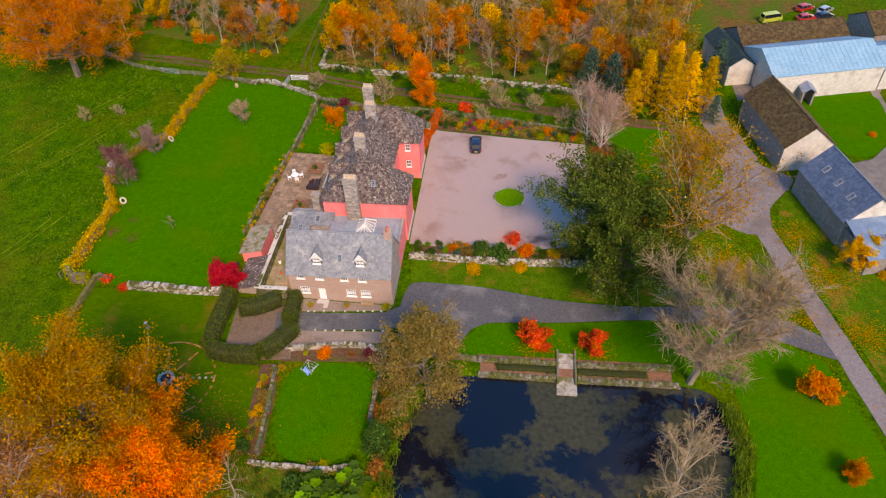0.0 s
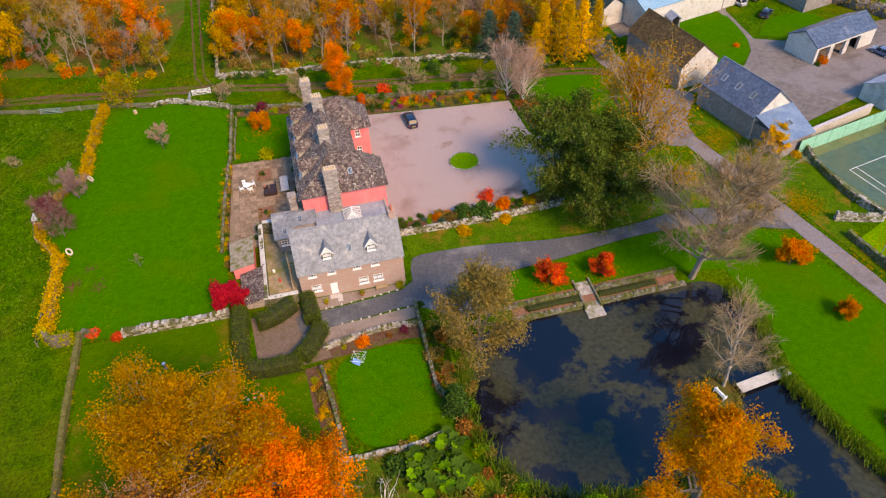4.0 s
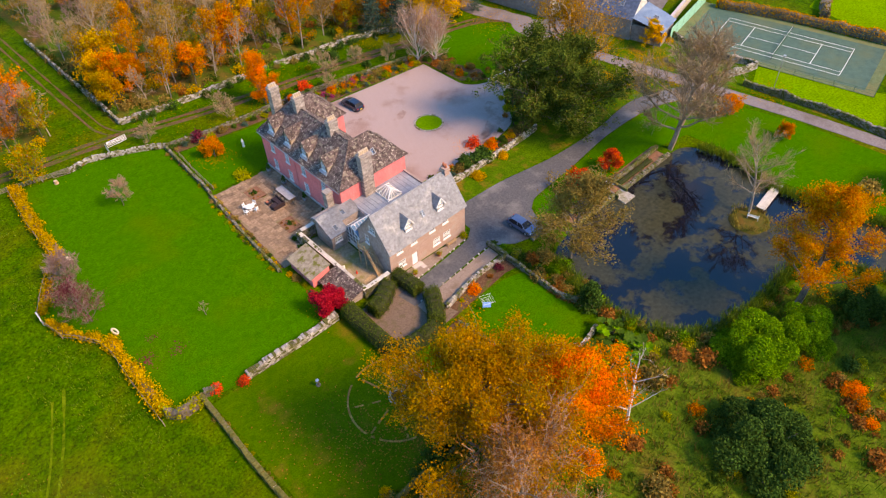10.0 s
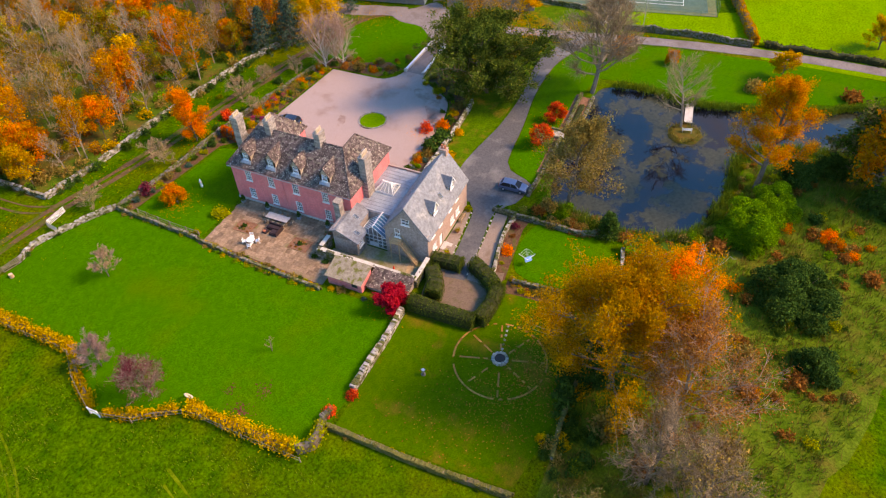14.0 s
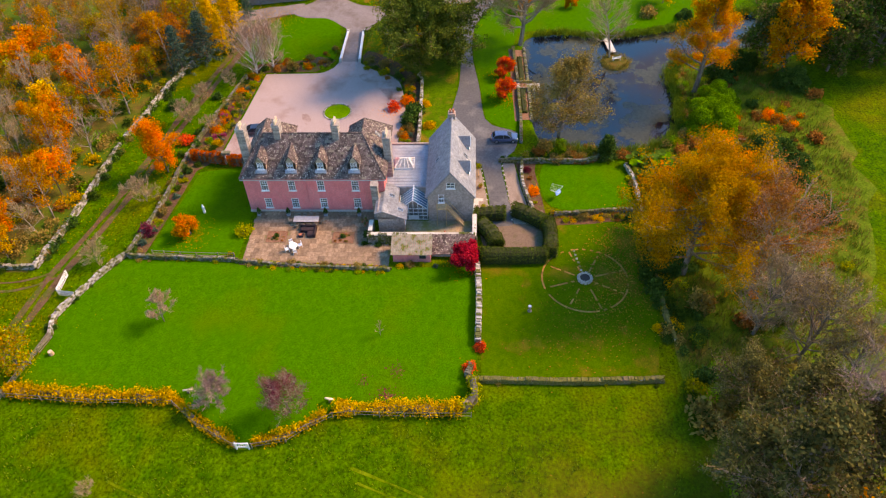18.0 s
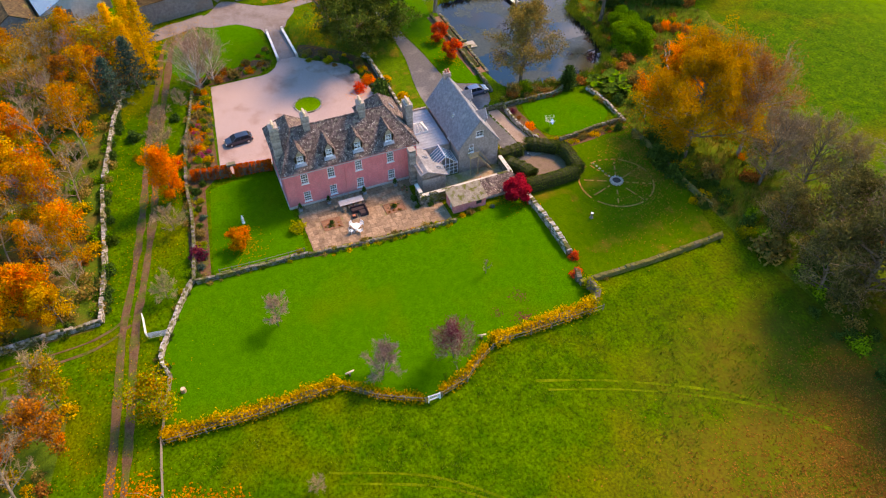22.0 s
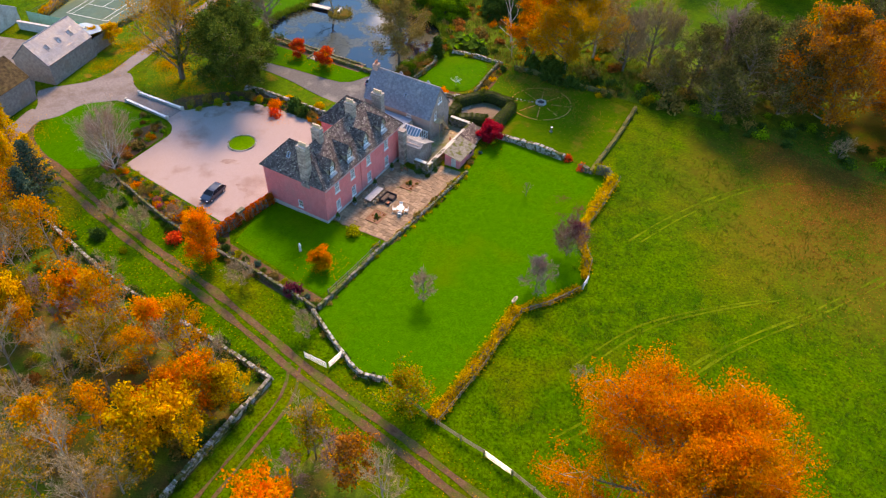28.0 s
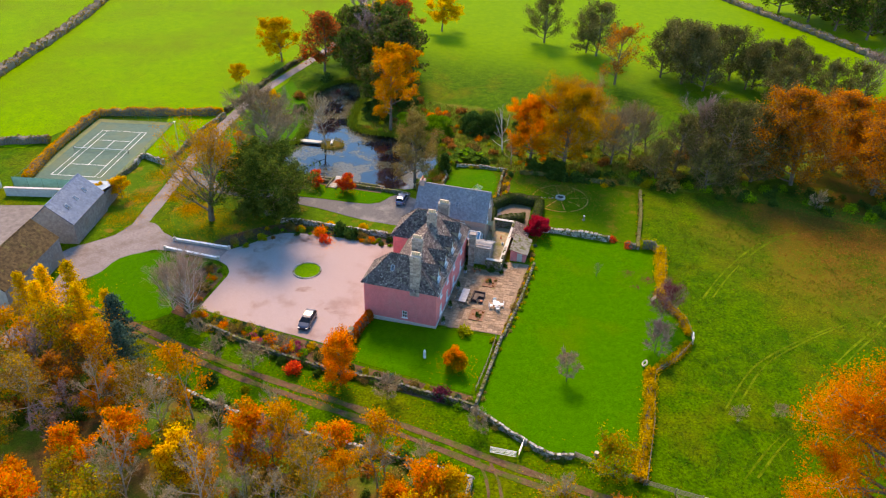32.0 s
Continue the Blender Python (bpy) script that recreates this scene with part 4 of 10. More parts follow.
def hedge(points, width, height, leaf, label, category="hedge", name="hedge", density=26, size=0.22, seed=2, ragged=0.12, closed=False, core="dark", stem="bark", inner=0.86):
    """A leafy hedge along a line, with a dense core, dark for the shade inside unless bark, and uneven leaf all over.
    """
    rng = np.random.default_rng(seed)
    line = np.array(smooth_line(points, closed, 0.7))
    root = thing(name, (line[0][0], line[0][1], gz(line[0][0])), label, category)
    mb, cs = MB(), []
    n = len(line)
    rings = []
    for i, (x, y) in enumerate(line):
        d = line[min(i + 1, n - 1)] - line[max(i - 1, 0)]
        d = d / (np.linalg.norm(d) + 1e-9)
        s = np.array([-d[1], d[0]])
        z = gz(x)
        wob = 1 + ragged * 2 * noise.noise(Vector((x * 0.4, y * 0.4, seed)))
        w, h = width / 2 * wob, height * (1 + ragged * 1.6 * noise.noise(Vector((x * 0.5, y * 0.5, seed + 7))))
        prof = [(-0.9, 0.0), (-1.0, 0.45), (-0.88, 0.85), (-0.5, 1.0), (0.5, 1.0), (0.88, 0.85), (1.0, 0.45), (0.9, 0.0)]
        rings.append([(x + s[0] * w * u * inner, y + s[1] * w * u * inner, z + h * v * (inner + 0.07)) for u, v in prof])
        k = int(density * 0.7 * (width + 2 * height) / 2.2)
        ang = rng.uniform(0, math.pi, k)
        u, v = -np.cos(ang), np.sin(ang) ** 0.45
        v = np.where(rng.random(k) < 0.35, v * rng.random(k), v)
        jit = rng.normal(0, ragged * 0.45, (k, 3)) * np.array([1, 1, 0.8])
        t = rng.uniform(-0.5, 0.5, k) * 0.7
        c = np.stack([x + s[0] * w * u + d[0] * t, y + s[1] * w * u + d[1] * t, z + h * v], 1) + jit
        c[:, 2] = np.maximum(c[:, 2], z + 0.04)
        cs.append(c)
    m = len(prof)
    for i in range(n - 1 + closed):
        a, b = rings[i], rings[(i + 1) % n]
        mb.add(a + b, [(k, k + 1, m + k + 1, m + k) for k in range(m - 1)])
    if not closed:
        mb.add(rings[0], [tuple(range(m))])
        mb.add(rings[-1], [tuple(range(m - 1, -1, -1))])
        for x, y, ring_pts in ((*line[0], rings[0]), (*line[-1], rings[-1])):
            p = np.array(ring_pts)
            k = int(density * width * height * 1.2)
            cs.append(np.stack([x + (rng.random(k) - 0.5) * width * 0.9 * abs(s[0]) + rng.normal(0, 0.1, k), y + (rng.random(k) - 0.5) * width * 0.9 * abs(s[1]) + rng.normal(0, 0.1, k), gz(x) + rng.random(k) * height * 0.95], 1))
    # bark, or a near-black shell that stands for shade between the leaves
    part("woody_core", mb, M["bark"] if core == "bark" else HEDGE_SHADE, root)
    part("foliage", quads_mesh("foliage", leaf_quads(np.concatenate(cs), size, rng)), LEAF[leaf], root)
    return root


# inner shade of the clipped hedges, put into the core's colour
HEDGE_SHADE = mat("shaded_hedge_inside", (0.020, 0.028, 0.008), (0.045, 0.05, 0.012), 3.0)


def rail_fence(points, height=1.1, gap=2.4, rails=3, material="grey_timber", label="weathered timber post and rail fence", wire=False):
    line = smooth_line(points, False, gap)
    root = thing("fence", (line[0][0], line[0][1], gz(line[0][0])), label, "fence")
    for i, (x, y) in enumerate(line):
        part("post", MB().obox(pose(x, y, gz(x) - 0.1), 0.11, 0.11, height + 0.2), M[material], root)
        if i:
            x0, y0 = line[i - 1]
            for k in range(rails):
                z = height * (0.35 + 0.6 * k / max(1, rails - 1)) if rails > 1 else height * 0.9
                r = 0.02 if wire else 0.07
                part("wire" if wire else "rail", MB().bar((x0, y0, gz(x0) + z), (x, y, gz(x) + z), 0.04 if not wire else r, r), M["steel" if wire else material], root)
    return root


def field_gate(p, q, label, material="steel", height=1.15, bars=5, name="field_gate"):
    p, q = Vector((*p, gz(p[0]))), Vector((*q, gz(q[0])))
    root = thing(name, p, label, "gate")
    up = Vector((0, 0, 1))
    for end in (p, q):
        part("stile", MB().bar(end + up * 0.1, end + up * height, 0.07), M[material], root)
    for k in range(bars):
        z = 0.16 + (height - 0.2) * (k / (bars - 1)) ** 0.85
        part("bar", MB().bar(p + up * z, q + up * z, 0.045, 0.07), M[material], root)
    part("brace", MB().bar(p + up * 0.2, q + up * (height - 0.08), 0.03, 0.06), M[material], root)
    return root


# ---- building kit ----
def frame_at(p, out):
    """A local frame on a wall: x to the right as seen from inside the wall's outer face reversed, y outwards, z up."""
    y = Vector((*out, 0)).normalized()
    x = y.cross(Vector((0, 0, 1)))
    m = Matrix((x, y, Vector((0, 0, 1)))).transposed().to_4x4()
    m.translation = p
    return m


def wall_panel(mb, p0, p1, z0, z1, thick, openings=()):
    """A wall from p0 to p1, its outer face on the right-hand side, with openings (along, bottom, width, height) right through it."""
    p0, p1 = Vector((*p0, 0)), Vector((*p1, 0))
    d = (p1 - p0).normalized()
    inn = Vector((-d.y, d.x, 0)) * thick
    us = sorted({0.0, (p1 - p0).length, *(u - w / 2 for u, b, w, h in openings), *(u + w / 2 for u, b, w, h in openings)})
    vs = sorted({z0, z1, *(b for u, b, w, h in openings), *(b + h for u, b, w, h in openings)})

    def solid(i, j):
        if not (0 <= i < len(us) - 1 and 0 <= j < len(vs) - 1):
            return False
        cu, cv = (us[i] + us[i + 1]) / 2, (vs[j] + vs[j + 1]) / 2
        return not any(abs(cu - u) < w / 2 and b < cv < b + h for u, b, w, h in openings)

    def at(u, v, k):
        return p0 + d * u + Vector((0, 0, v)) + inn * k
    for i in range(len(us) - 1):
        for j in range(len(vs) - 1):
            if not solid(i, j):
                continue
            a, b, c, e = us[i], us[i + 1], vs[j], vs[j + 1]
            mb.add([at(a, c, 0), at(b, c, 0), at(b, e, 0), at(a, e, 0)], [(0, 1, 2, 3)])
            mb.add([at(a, c, 1), at(b, c, 1), at(b, e, 1), at(a, e, 1)], [(3, 2, 1, 0)])
            for ok, q in ((solid(i - 1, j), ((a, c), (a, e))), (solid(i + 1, j), ((b, e), (b, c))), (solid(i, j - 1), ((b, c), (a, c))), (solid(i, j + 1), ((a, e), (b, e)))):
                if not ok and not (q[0][0] == q[1][0] and q[0][0] in (us[0], us[-1])):
                    mb.add([at(*q[0], 0), at(*q[0], 1), at(*q[1], 1), at(*q[1], 0)], [(3, 2, 1, 0)])


WINDOWS = {}


def window(parent, p, out, w, h, cols=3, rows=4, sill=True, material="frame", name="window"):
    """A sash window whose bottom centre on the wall's face is p."""
    key = (w, h, cols, rows)
    if key not in WINDOWS:
        fr, bars, pane, si = MB(), MB(), MB(), MB()
        y0, y1 = -0.12, 0.02
        for a in (-w / 2, w / 2 - 0.07):
            fr.box(a, y0, 0, a + 0.07, y1, h)
        for b in (0, h - 0.07, h / 2 - 0.035):
            fr.box(-w / 2 + 0.07, y0 + 0.005, b, w / 2 - 0.07, y1 - 0.005, b + 0.07)
        for k in range(1, cols):
            x = -w / 2 + w * k / cols
            bars.box(x - 0.022, y0 + 0.03, 0.05, x + 0.022, y1 - 0.03, h - 0.05)
        for k in range(1, rows):
            z = h * k / rows
            bars.box(-w / 2 + 0.05, y0 + 0.034, z - 0.022, w / 2 - 0.05, y1 - 0.034, z + 0.022)
        pane.box(-w / 2 + 0.03, y0 + 0.055, 0.03, w / 2 - 0.03, y0 + 0.065, h - 0.03)
        si.box(-w / 2 - 0.1, -0.12, -0.13, w / 2 + 0.1, 0.12, -0.003)
        WINDOWS[key] = [b.mesh(n) for b, n in ((fr, "window"), (bars, "glazing_grid"), (pane, "pane"), (si, "sill"))]
    m = frame_at(p, out)
    a, b, c, d = WINDOWS[key]
    win = part(name, a, M[material], parent, m=m)
    if cols * rows > 1:
        part("glazing_grid", b, M[material], win, m=m)
    part("pane", c, M["pane"], win, m=m)
    if sill:
        part("sill", d, M[material], win, m=m)
    return win


def clip_flat(shape, poly):
    """The part of a small convex shape inside a convex outline, both flat."""
    turn = sum(poly[i - 1][0] * poly[i][1] - poly[i][0] * poly[i - 1][1] for i in range(len(poly)))
    for i in range(len(poly)):
        (x0, y0), (x1, y1) = poly[i - 1], poly[i]
        keep = []

        def side(p):
            return ((x1 - x0) * (p[1] - y0) - (y1 - y0) * (p[0] - x0)) * (1 if turn > 0 else -1)
        for k in range(len(shape)):
            a, b = shape[k - 1], shape[k]
            sa, sb = side(a), side(b)
            if (sa < 0) != (sb < 0):
                t = sa / (sa - sb)
                keep.append((a[0] + (b[0] - a[0]) * t, a[1] + (b[1] - a[1]) * t))
            if sb >= 0:
                keep.append(b)
        shape = keep
        if len(shape) < 3:
            return []
    return shape


def tiles_on(mb, poly, course, width, rng, lift=0.01, thick=0.05, ragged=0.15):
    """Overlapping tiles in courses over a sloping face."""
    poly = [Vector(p) for p in poly]
    n = (poly[1] - poly[0]).cross(poly[2] - poly[0]).normalized()
    if n.z < 0:
        n = -n
    h = Vector((0, 0, 1)).cross(n).normalized()
    s = n.cross(h)
    o = poly[0]
    flat = [((p - o).dot(h), (p - o).dot(s)) for p in poly]
    u0, u1 = min(p[0] for p in flat), max(p[0] for p in flat)
    v0, v1 = min(p[1] for p in flat), max(p[1] for p in flat)
    v, row = v0, 0
    while v < v1:
        c = min(course * rng.uniform(1 - ragged, 1 + ragged), v1 - v + 0.05)
        u = u0 - (row % 2) * width * 0.5
        while u < u1:
            w = width * rng.uniform(1 - 2 * ragged, 1 + 2 * ragged)
            corners = [(u + 0.008, v - 0.03), (u + w - 0.008, v - 0.03), (u + w - 0.008, v + c), (u + 0.008, v + c)]
            whole = sum(inside(flat, x, y + 0.04) for x, y in corners[:2]) + sum(inside(flat, x, y - 0.02) for x, y in corners[2:])
            if whole < 4:
                cut = clip_flat(corners, flat)
                if len(cut) > 2:
                    top = lift + thick * rng.uniform(0.8, 1.5)
                    pts = [o + h * x + s * y + n * (top + (lift + 0.012 - top) * min(1, max(0, (y - v) / c))) for x, y in cut]
                    low = [o + h * x + s * y - n * 0.02 for x, y in cut]
                    k = len(cut)
                    mb.add(pts + low, [tuple(range(k))] + [(i + k, (i + 1) % k + k, (i + 1) % k, i) for i in range(k)])
            else:
                lo, hi, j = lift + thick * rng.uniform(0.8, 1.5), lift + 0.012, rng.uniform(-0.02, 0.02)
                a, b = u + 0.008, u + w - 0.008
                q = [o + h * x + s * y + n * z for x, y, z in ((a, v - 0.03 + j, lo), (b, v - 0.03 - j, lo), (b, v + c, hi), (a, v + c, hi), (a, v - 0.03 + j, lo - thick), (b, v - 0.03 - j, lo - thick), (b, v + c, 0), (a, v + c, 0))]
                mb.add(q, [(0, 1, 2, 3), (4, 5, 1, 0), (5, 6, 2, 1), (7, 4, 0, 3)])
            u += w
        v += c
        row += 1


def roof(parent, planes, material, course, width, seed, thick=0.14, ridges=(), ridge_mat=None, tiled=True, name="roof", label=""):
    """Roof faces: a slab each, covered with tiles, and capping along the ridges."""
    rng = random.Random(seed)
    base, ti, cap = MB(), MB(), MB()
    for poly in planes:
        base.slab(poly, thick)
        if tiled:
            tiles_on(ti, poly, course, width, rng)
    r = part(name, base, M[material], parent, label)
    if tiled:
        part("tiles", ti, M[material], r, kind="stuff")
    for p, q in ridges:
        p, q = Vector(p), Vector(q)
        k = max(1, int((q - p).length / 0.5))
        for i in range(k):
            a, b = p.lerp(q, i / k), p.lerp(q, (i + 0.96) / k)
            cap.tube(a + Vector((0, 0, 0.02)), b + Vector((0, 0, 0.02)), 0.13 * rng.uniform(0.85, 1.15), 0.13 * rng.uniform(0.85, 1.15), 6)
    if ridges:
        part("ridge_tiles", cap, M[ridge_mat or material], r, kind="stuff")
    return r


def chimney(parent, x, y, z0, z1, w, d, pots, along="x", pot="pot", seed=1, material="chimney"):
    """A stone stack built of courses, with an oversailing cap and clay pots in a row."""
    rng = random.Random(seed)
    mb = MB()
    z = z0
    while z < z1 - 0.01:
        h = min(rng.uniform(0.24, 0.36), z1 - z)
        ww, dd = w * rng.uniform(0.985, 1.015), d * rng.uniform(0.985, 1.015)
        k = max(1, round((ww if along == "x" else dd) / 0.45))
        for i in range(k):
            if along == "x":
                mb.box(x - ww / 2 + ww * i / k, y - dd / 2 + rng.uniform(-0.015, 0.015), z, x - ww / 2 + ww * (i + 0.985) / k, y + dd / 2, z + h - 0.008)
            else:
                mb.box(x - ww / 2 + rng.uniform(-0.015, 0.015), y - dd / 2 + dd * i / k, z, x + ww / 2, y - dd / 2 + dd * (i + 0.985) / k, z + h - 0.008)
        z += h
    st = part("chimney", mb, M[material], parent)
    part("cap", MB().box(x - w / 2 - 0.09, y - d / 2 - 0.09, z1 - 0.42, x + w / 2 + 0.09, y + d / 2 + 0.09, z1 - 0.28).box(x - w / 2 - 0.06, y - d / 2 - 0.06, z1, x + w / 2 + 0.06, y + d / 2 + 0.06, z1 + 0.1), M[material], st)
    for i in range(pots):
        t = (i + 0.5) / pots - 0.5
        px, py = (x + t * w * 0.9, y) if along == "x" else (x, y + t * d * 0.9)
        part("chimney_pot", MB().lathe([(0.17, 0), (0.15, 0.3), (0.12, 0.46), (0.16, 0.5), (0.16, 0.56), (0.11, 0.57)], 9, (px, py, z1 + 0.1)), M[pot], st)
    return st


def dormer(parent, p, out, w, eave, apex, k, wall_mat, roof_mat, win, course, seed, cheek=None):
    """A gabled dormer whose front stands at p on a roof that rises k metres a metre inwards."""
    m = frame_at(p, out)
    front = MB()
    ww, wh = win
    t = 0.12
    front.add([m @ Vector(q) for q in ((-w / 2, 0, -0.25), (-ww / 2, 0, -0.25), (-ww / 2, 0, eave), (-w / 2, 0, eave), (ww / 2, 0, -0.25), (w / 2, 0, -0.25), (w / 2, 0, eave), (ww / 2, 0, eave))], [(0, 1, 2, 3), (4, 5, 6, 7)])
    z0 = eave - wh - 0.02
    for a, b, c, d in ((-w / 2, -ww / 2, -0.25, eave), (ww / 2, w / 2, -0.25, eave), (-ww / 2, ww / 2, -0.25, z0)):
        front.add([m @ Vector(q) for q in ((a, 0, c), (b, 0, c), (b, 0, d), (a, 0, d), (a, -t, c), (b, -t, c), (b, -t, d), (a, -t, d))], [(0, 1, 2, 3), (7, 6, 5, 4), (1, 5, 6, 2), (4, 0, 3, 7), (3, 2, 6, 7)])
    front.add([m @ Vector(q) for q in ((-w / 2, 0.005, eave), (w / 2, 0.005, eave), (0, 0.005, apex - 0.03), (-w / 2, -t, eave), (w / 2, -t, eave), (0, -t, apex - 0.03))], [(0, 1, 2), (5, 4, 3)])
    d = part("dormer", front, M[wall_mat], parent)
    for s in (-1, 1):
        x = s * w / 2
        ch = MB().add([m @ Vector(q) for q in ((x, -0.01, -0.2), (x, -0.01, eave), (x, -eave / k - 0.2, eave), (x - s * 0.1, -0.01, -0.2), (x - s * 0.1, -0.01, eave), (x - s * 0.1, -eave / k - 0.2, eave))], [(0, 1, 2), (5, 4, 3)])
        part("cheek", ch, M[cheek or wall_mat], d)
    base, ti = MB(), MB()
    rng = random.Random(seed)
    o = 0.16
    for s in (-1, 1):
        drop = (apex - eave) / (w / 2) * o
        poly = [m @ Vector(q) for q in ((0, o, apex), (0, -apex / k - 0.1, apex), (s * (w / 2 + o), -(eave - drop) / k - 0.1, eave - drop), (s * (w / 2 + o), o, eave - drop))]
        base.slab(poly, 0.08)
        tiles_on(ti, poly, course, course * 1.05, rng, 0.005, 0.035)
    part("roof", base, M[roof_mat], d)
    if wall_mat == "frame":
        for s in (-1, 1):
            part("bargeboard", MB().bar(m @ Vector((0, o + 0.02, apex - 0.02)), m @ Vector((s * (w / 2 + o), o + 0.02, eave - (apex - eave) / (w / 2) * o - 0.02)), 0.06, 0.16), M["frame"], d)
    part("tiles", ti, M[roof_mat], d, kind="stuff")
    key_m = m @ Vector((0, 0, z0))
    if wall_mat == "dormer_stone":
        apron = MB().add([m @ Vector(q) for q in ((-w / 2, 0.03, z0 - 0.02), (w / 2, 0.03, z0 - 0.02), (w / 2 + 0.1, 0.34, -0.06), (-w / 2 - 0.1, 0.34, -0.06), (-w / 2, -0.05, z0 - 0.08), (w / 2, -0.05, z0 - 0.08), (w / 2 + 0.1, 0.3, -0.3), (-w / 2 - 0.1, 0.3, -0.3))], [(3, 2, 1, 0), (0, 1, 5, 4), (2, 3, 7, 6), (1, 2, 6, 5), (3, 0, 4, 7)])
        part("apron", apron, M["lead"], d, "pale lead apron")
    win_ob = window(d.parent, key_m, out, ww, wh, 2, 3, True)
    return d


def skylight(parent, p, u, v, w, h, label="glazed rooflight"):
    """A rooflight lying on a slope: p its middle, u along the eaves, v up the slope."""
    u, v = Vector(u).normalized(), Vector(v).normalized()
    n = u.cross(v)
    if n.z < 0:
        n = -n
    m = Matrix((u, n.cross(u), n)).transposed().to_4x4()
    m.translation = Vector(p) + n * 0.05
    fr = MB()
    for a, b, c, d in ((-w / 2, -h / 2, -w / 2 + 0.08, h / 2), (w / 2 - 0.08, -h / 2, w / 2, h / 2), (-w / 2 + 0.08, -h / 2, w / 2 - 0.08, -h / 2 + 0.08), (-w / 2 + 0.08, h / 2 - 0.08, w / 2 - 0.08, h / 2)):
        fr.box(a, b, -0.05, c, d, 0.1)
    f = part("rooflight", fr.mesh("rooflight"), M["lead"], parent, label, m)
    part("pane", MB().box(-w / 2 + 0.06, -h / 2 + 0.06, 0.02, w / 2 - 0.06, h / 2 - 0.06, 0.05).mesh("pane"), M["pane"], f, m=m)


# ---- the pink manor house: a long range with two hipped wings ----
house = thing("manor_house", (-21, 85, -0.3), "pink limewashed manor house with a mossy stone-tiled hipped roof", "house")
ZE, ZR = 6.55, 10.9
HX0, HX1, HY0, HY1, VX = -26.8, -14.95, 74.95, 95.4, -18.6
WY = (92.46, 88.45, 84.2, 79.2)
west_open = [(HY1 - y, zb, 1.05, 1.8) for y in WY for zb in (0.78, 4.12)]
walls = MB()
wall_panel(walls, (HX0, HY1), (HX0, HY0), -0.6, ZE, 0.5, west_open)
wall_panel(walls, (HX0, HY0), (HX1, HY0), -0.6, ZE, 0.5)
wall_panel(walls, (HX1, HY0), (HX1, 80.9), -0.8, ZE, 0.5)
wall_panel(walls, (HX1, 80.9), (VX + 0.35, 80.9), -0.8, ZE, 0.5)
wall_panel(walls, (VX + 0.35, 80.9), (VX + 0.35, 89.8), -0.8, ZE, 0.5)
wall_panel(walls, (VX + 0.35, 89.8), (HX1, 89.8), -0.8, ZE, 0.5, [(1.5, 1.8, 0.8, 1.2), (1.5, 4.9, 0.8, 1.2)])
wall_panel(walls, (HX1, 89.8), (HX1, HY1), -0.8, ZE, 0.5)
wall_panel(walls, (HX1, HY1), (HX0, HY1), -0.7, ZE, 0.5, [(HX1 + 21.7, 0.95, 0.85, 1.3)])
part("wall", walls, M["pink"], house)
for a, b, c, d in ((HX0 - 0.1, HY0 - 0.1, HX0, HY1 + 0.1), (HX0, HY1, HX1 + 0.1, HY1 + 0.1), (HX1, HY0, HX1 + 0.1, 81.0), (HX1, 89.7, HX1 + 0.1, HY1)):
    part("plinth", MB().box(a, b, -0.8, c, d, 0.32), M["plinth"], house, "pale grey stone plinth")
for y in WY:
    for zb in (0.78, 4.12):
        window(house, (HX0, y, zb), (-1, 0), 1.05, 1.8, 3, 4)
for zb in (1.8, 4.9):
    window(house, (VX + 1.85, 89.8, zb), (0, -1), 0.8, 1.2, 2, 2)
window(house, (-21.7, HY1, 0.95), (0, 1), 0.85, 1.3, 2, 1)
part("drainpipe", MB().tube((HX0 - 0.08, 86.35, 0.1), (HX0 - 0.08, 86.35, ZE - 0.1), 0.06, 0.06, 8), M["pink"], house)
part("gutter", MB().bar((HX0 - 0.42, HY0 - 0.3, ZE - 0.16), (HX0 - 0.42, HY1 + 0.3, ZE - 0.16), 0.1, 0.09), M["plinth"], house)
o = 0.36
eNW, eSW, eNE, eSE = (HX0 - o, HY1 + o, ZE), (HX0 - o, HY0 - o, ZE), (HX1 + o, HY1 + o, ZE), (HX1 + o, HY0 - o, ZE)
eN2, eS2 = (HX1 + o, 89.8 - o, ZE), (HX1 + o, 80.9 + o, ZE)
V1, V2 = (VX + 0.35 + o, 89.8 - o, ZE), (VX + 0.35 + o, 80.9 + o, ZE)
RX, RN, RS = -22.1, 92.55, 78.1
rA, rB, rNE, rSE = (RX, RN, ZR), (RX, RS, ZR), (-18.6, RN, ZR), (-18.6, RS, ZR)
roof(house, [[eNW, eSW, rB, rA], [eNE, eNW, rA, rNE], [eN2, eNE, rNE], [V1, eN2, rNE, rA], [V2, V1, rA, rB], [eS2, V2, rB, rSE], [eSE, eS2, rSE], [eSW, eSE, rSE, rB]], "stone_tile", 0.34, 0.40, 11, 0.2,
     ridges=[(rA, rB), (rA, rNE), (rB, rSE), (eNW, rA), (eSW, rB), (eNE, rNE), (eSE, rSE), (eN2, rNE), (eS2, rSE)])
# coloured near-black for the room shade seen behind the panes
part("ceiling", MB().box(HX0 + 0.5, HY0 + 0.5, ZE - 0.9, VX, HY1 - 0.5, ZE - 0.8), M["dark"], house)
for i, y in enumerate((92.5, 88.2, 83.9, 79.1)):
    dormer(house, (-26.25, y, ZE + (27.16 - 26.25) * 0.86), (-1, 0), 1.55, 1.5, 2.75, 0.86, "dormer_stone", "stone_tile", (0.95, 1.12), 0.3, 30 + i)
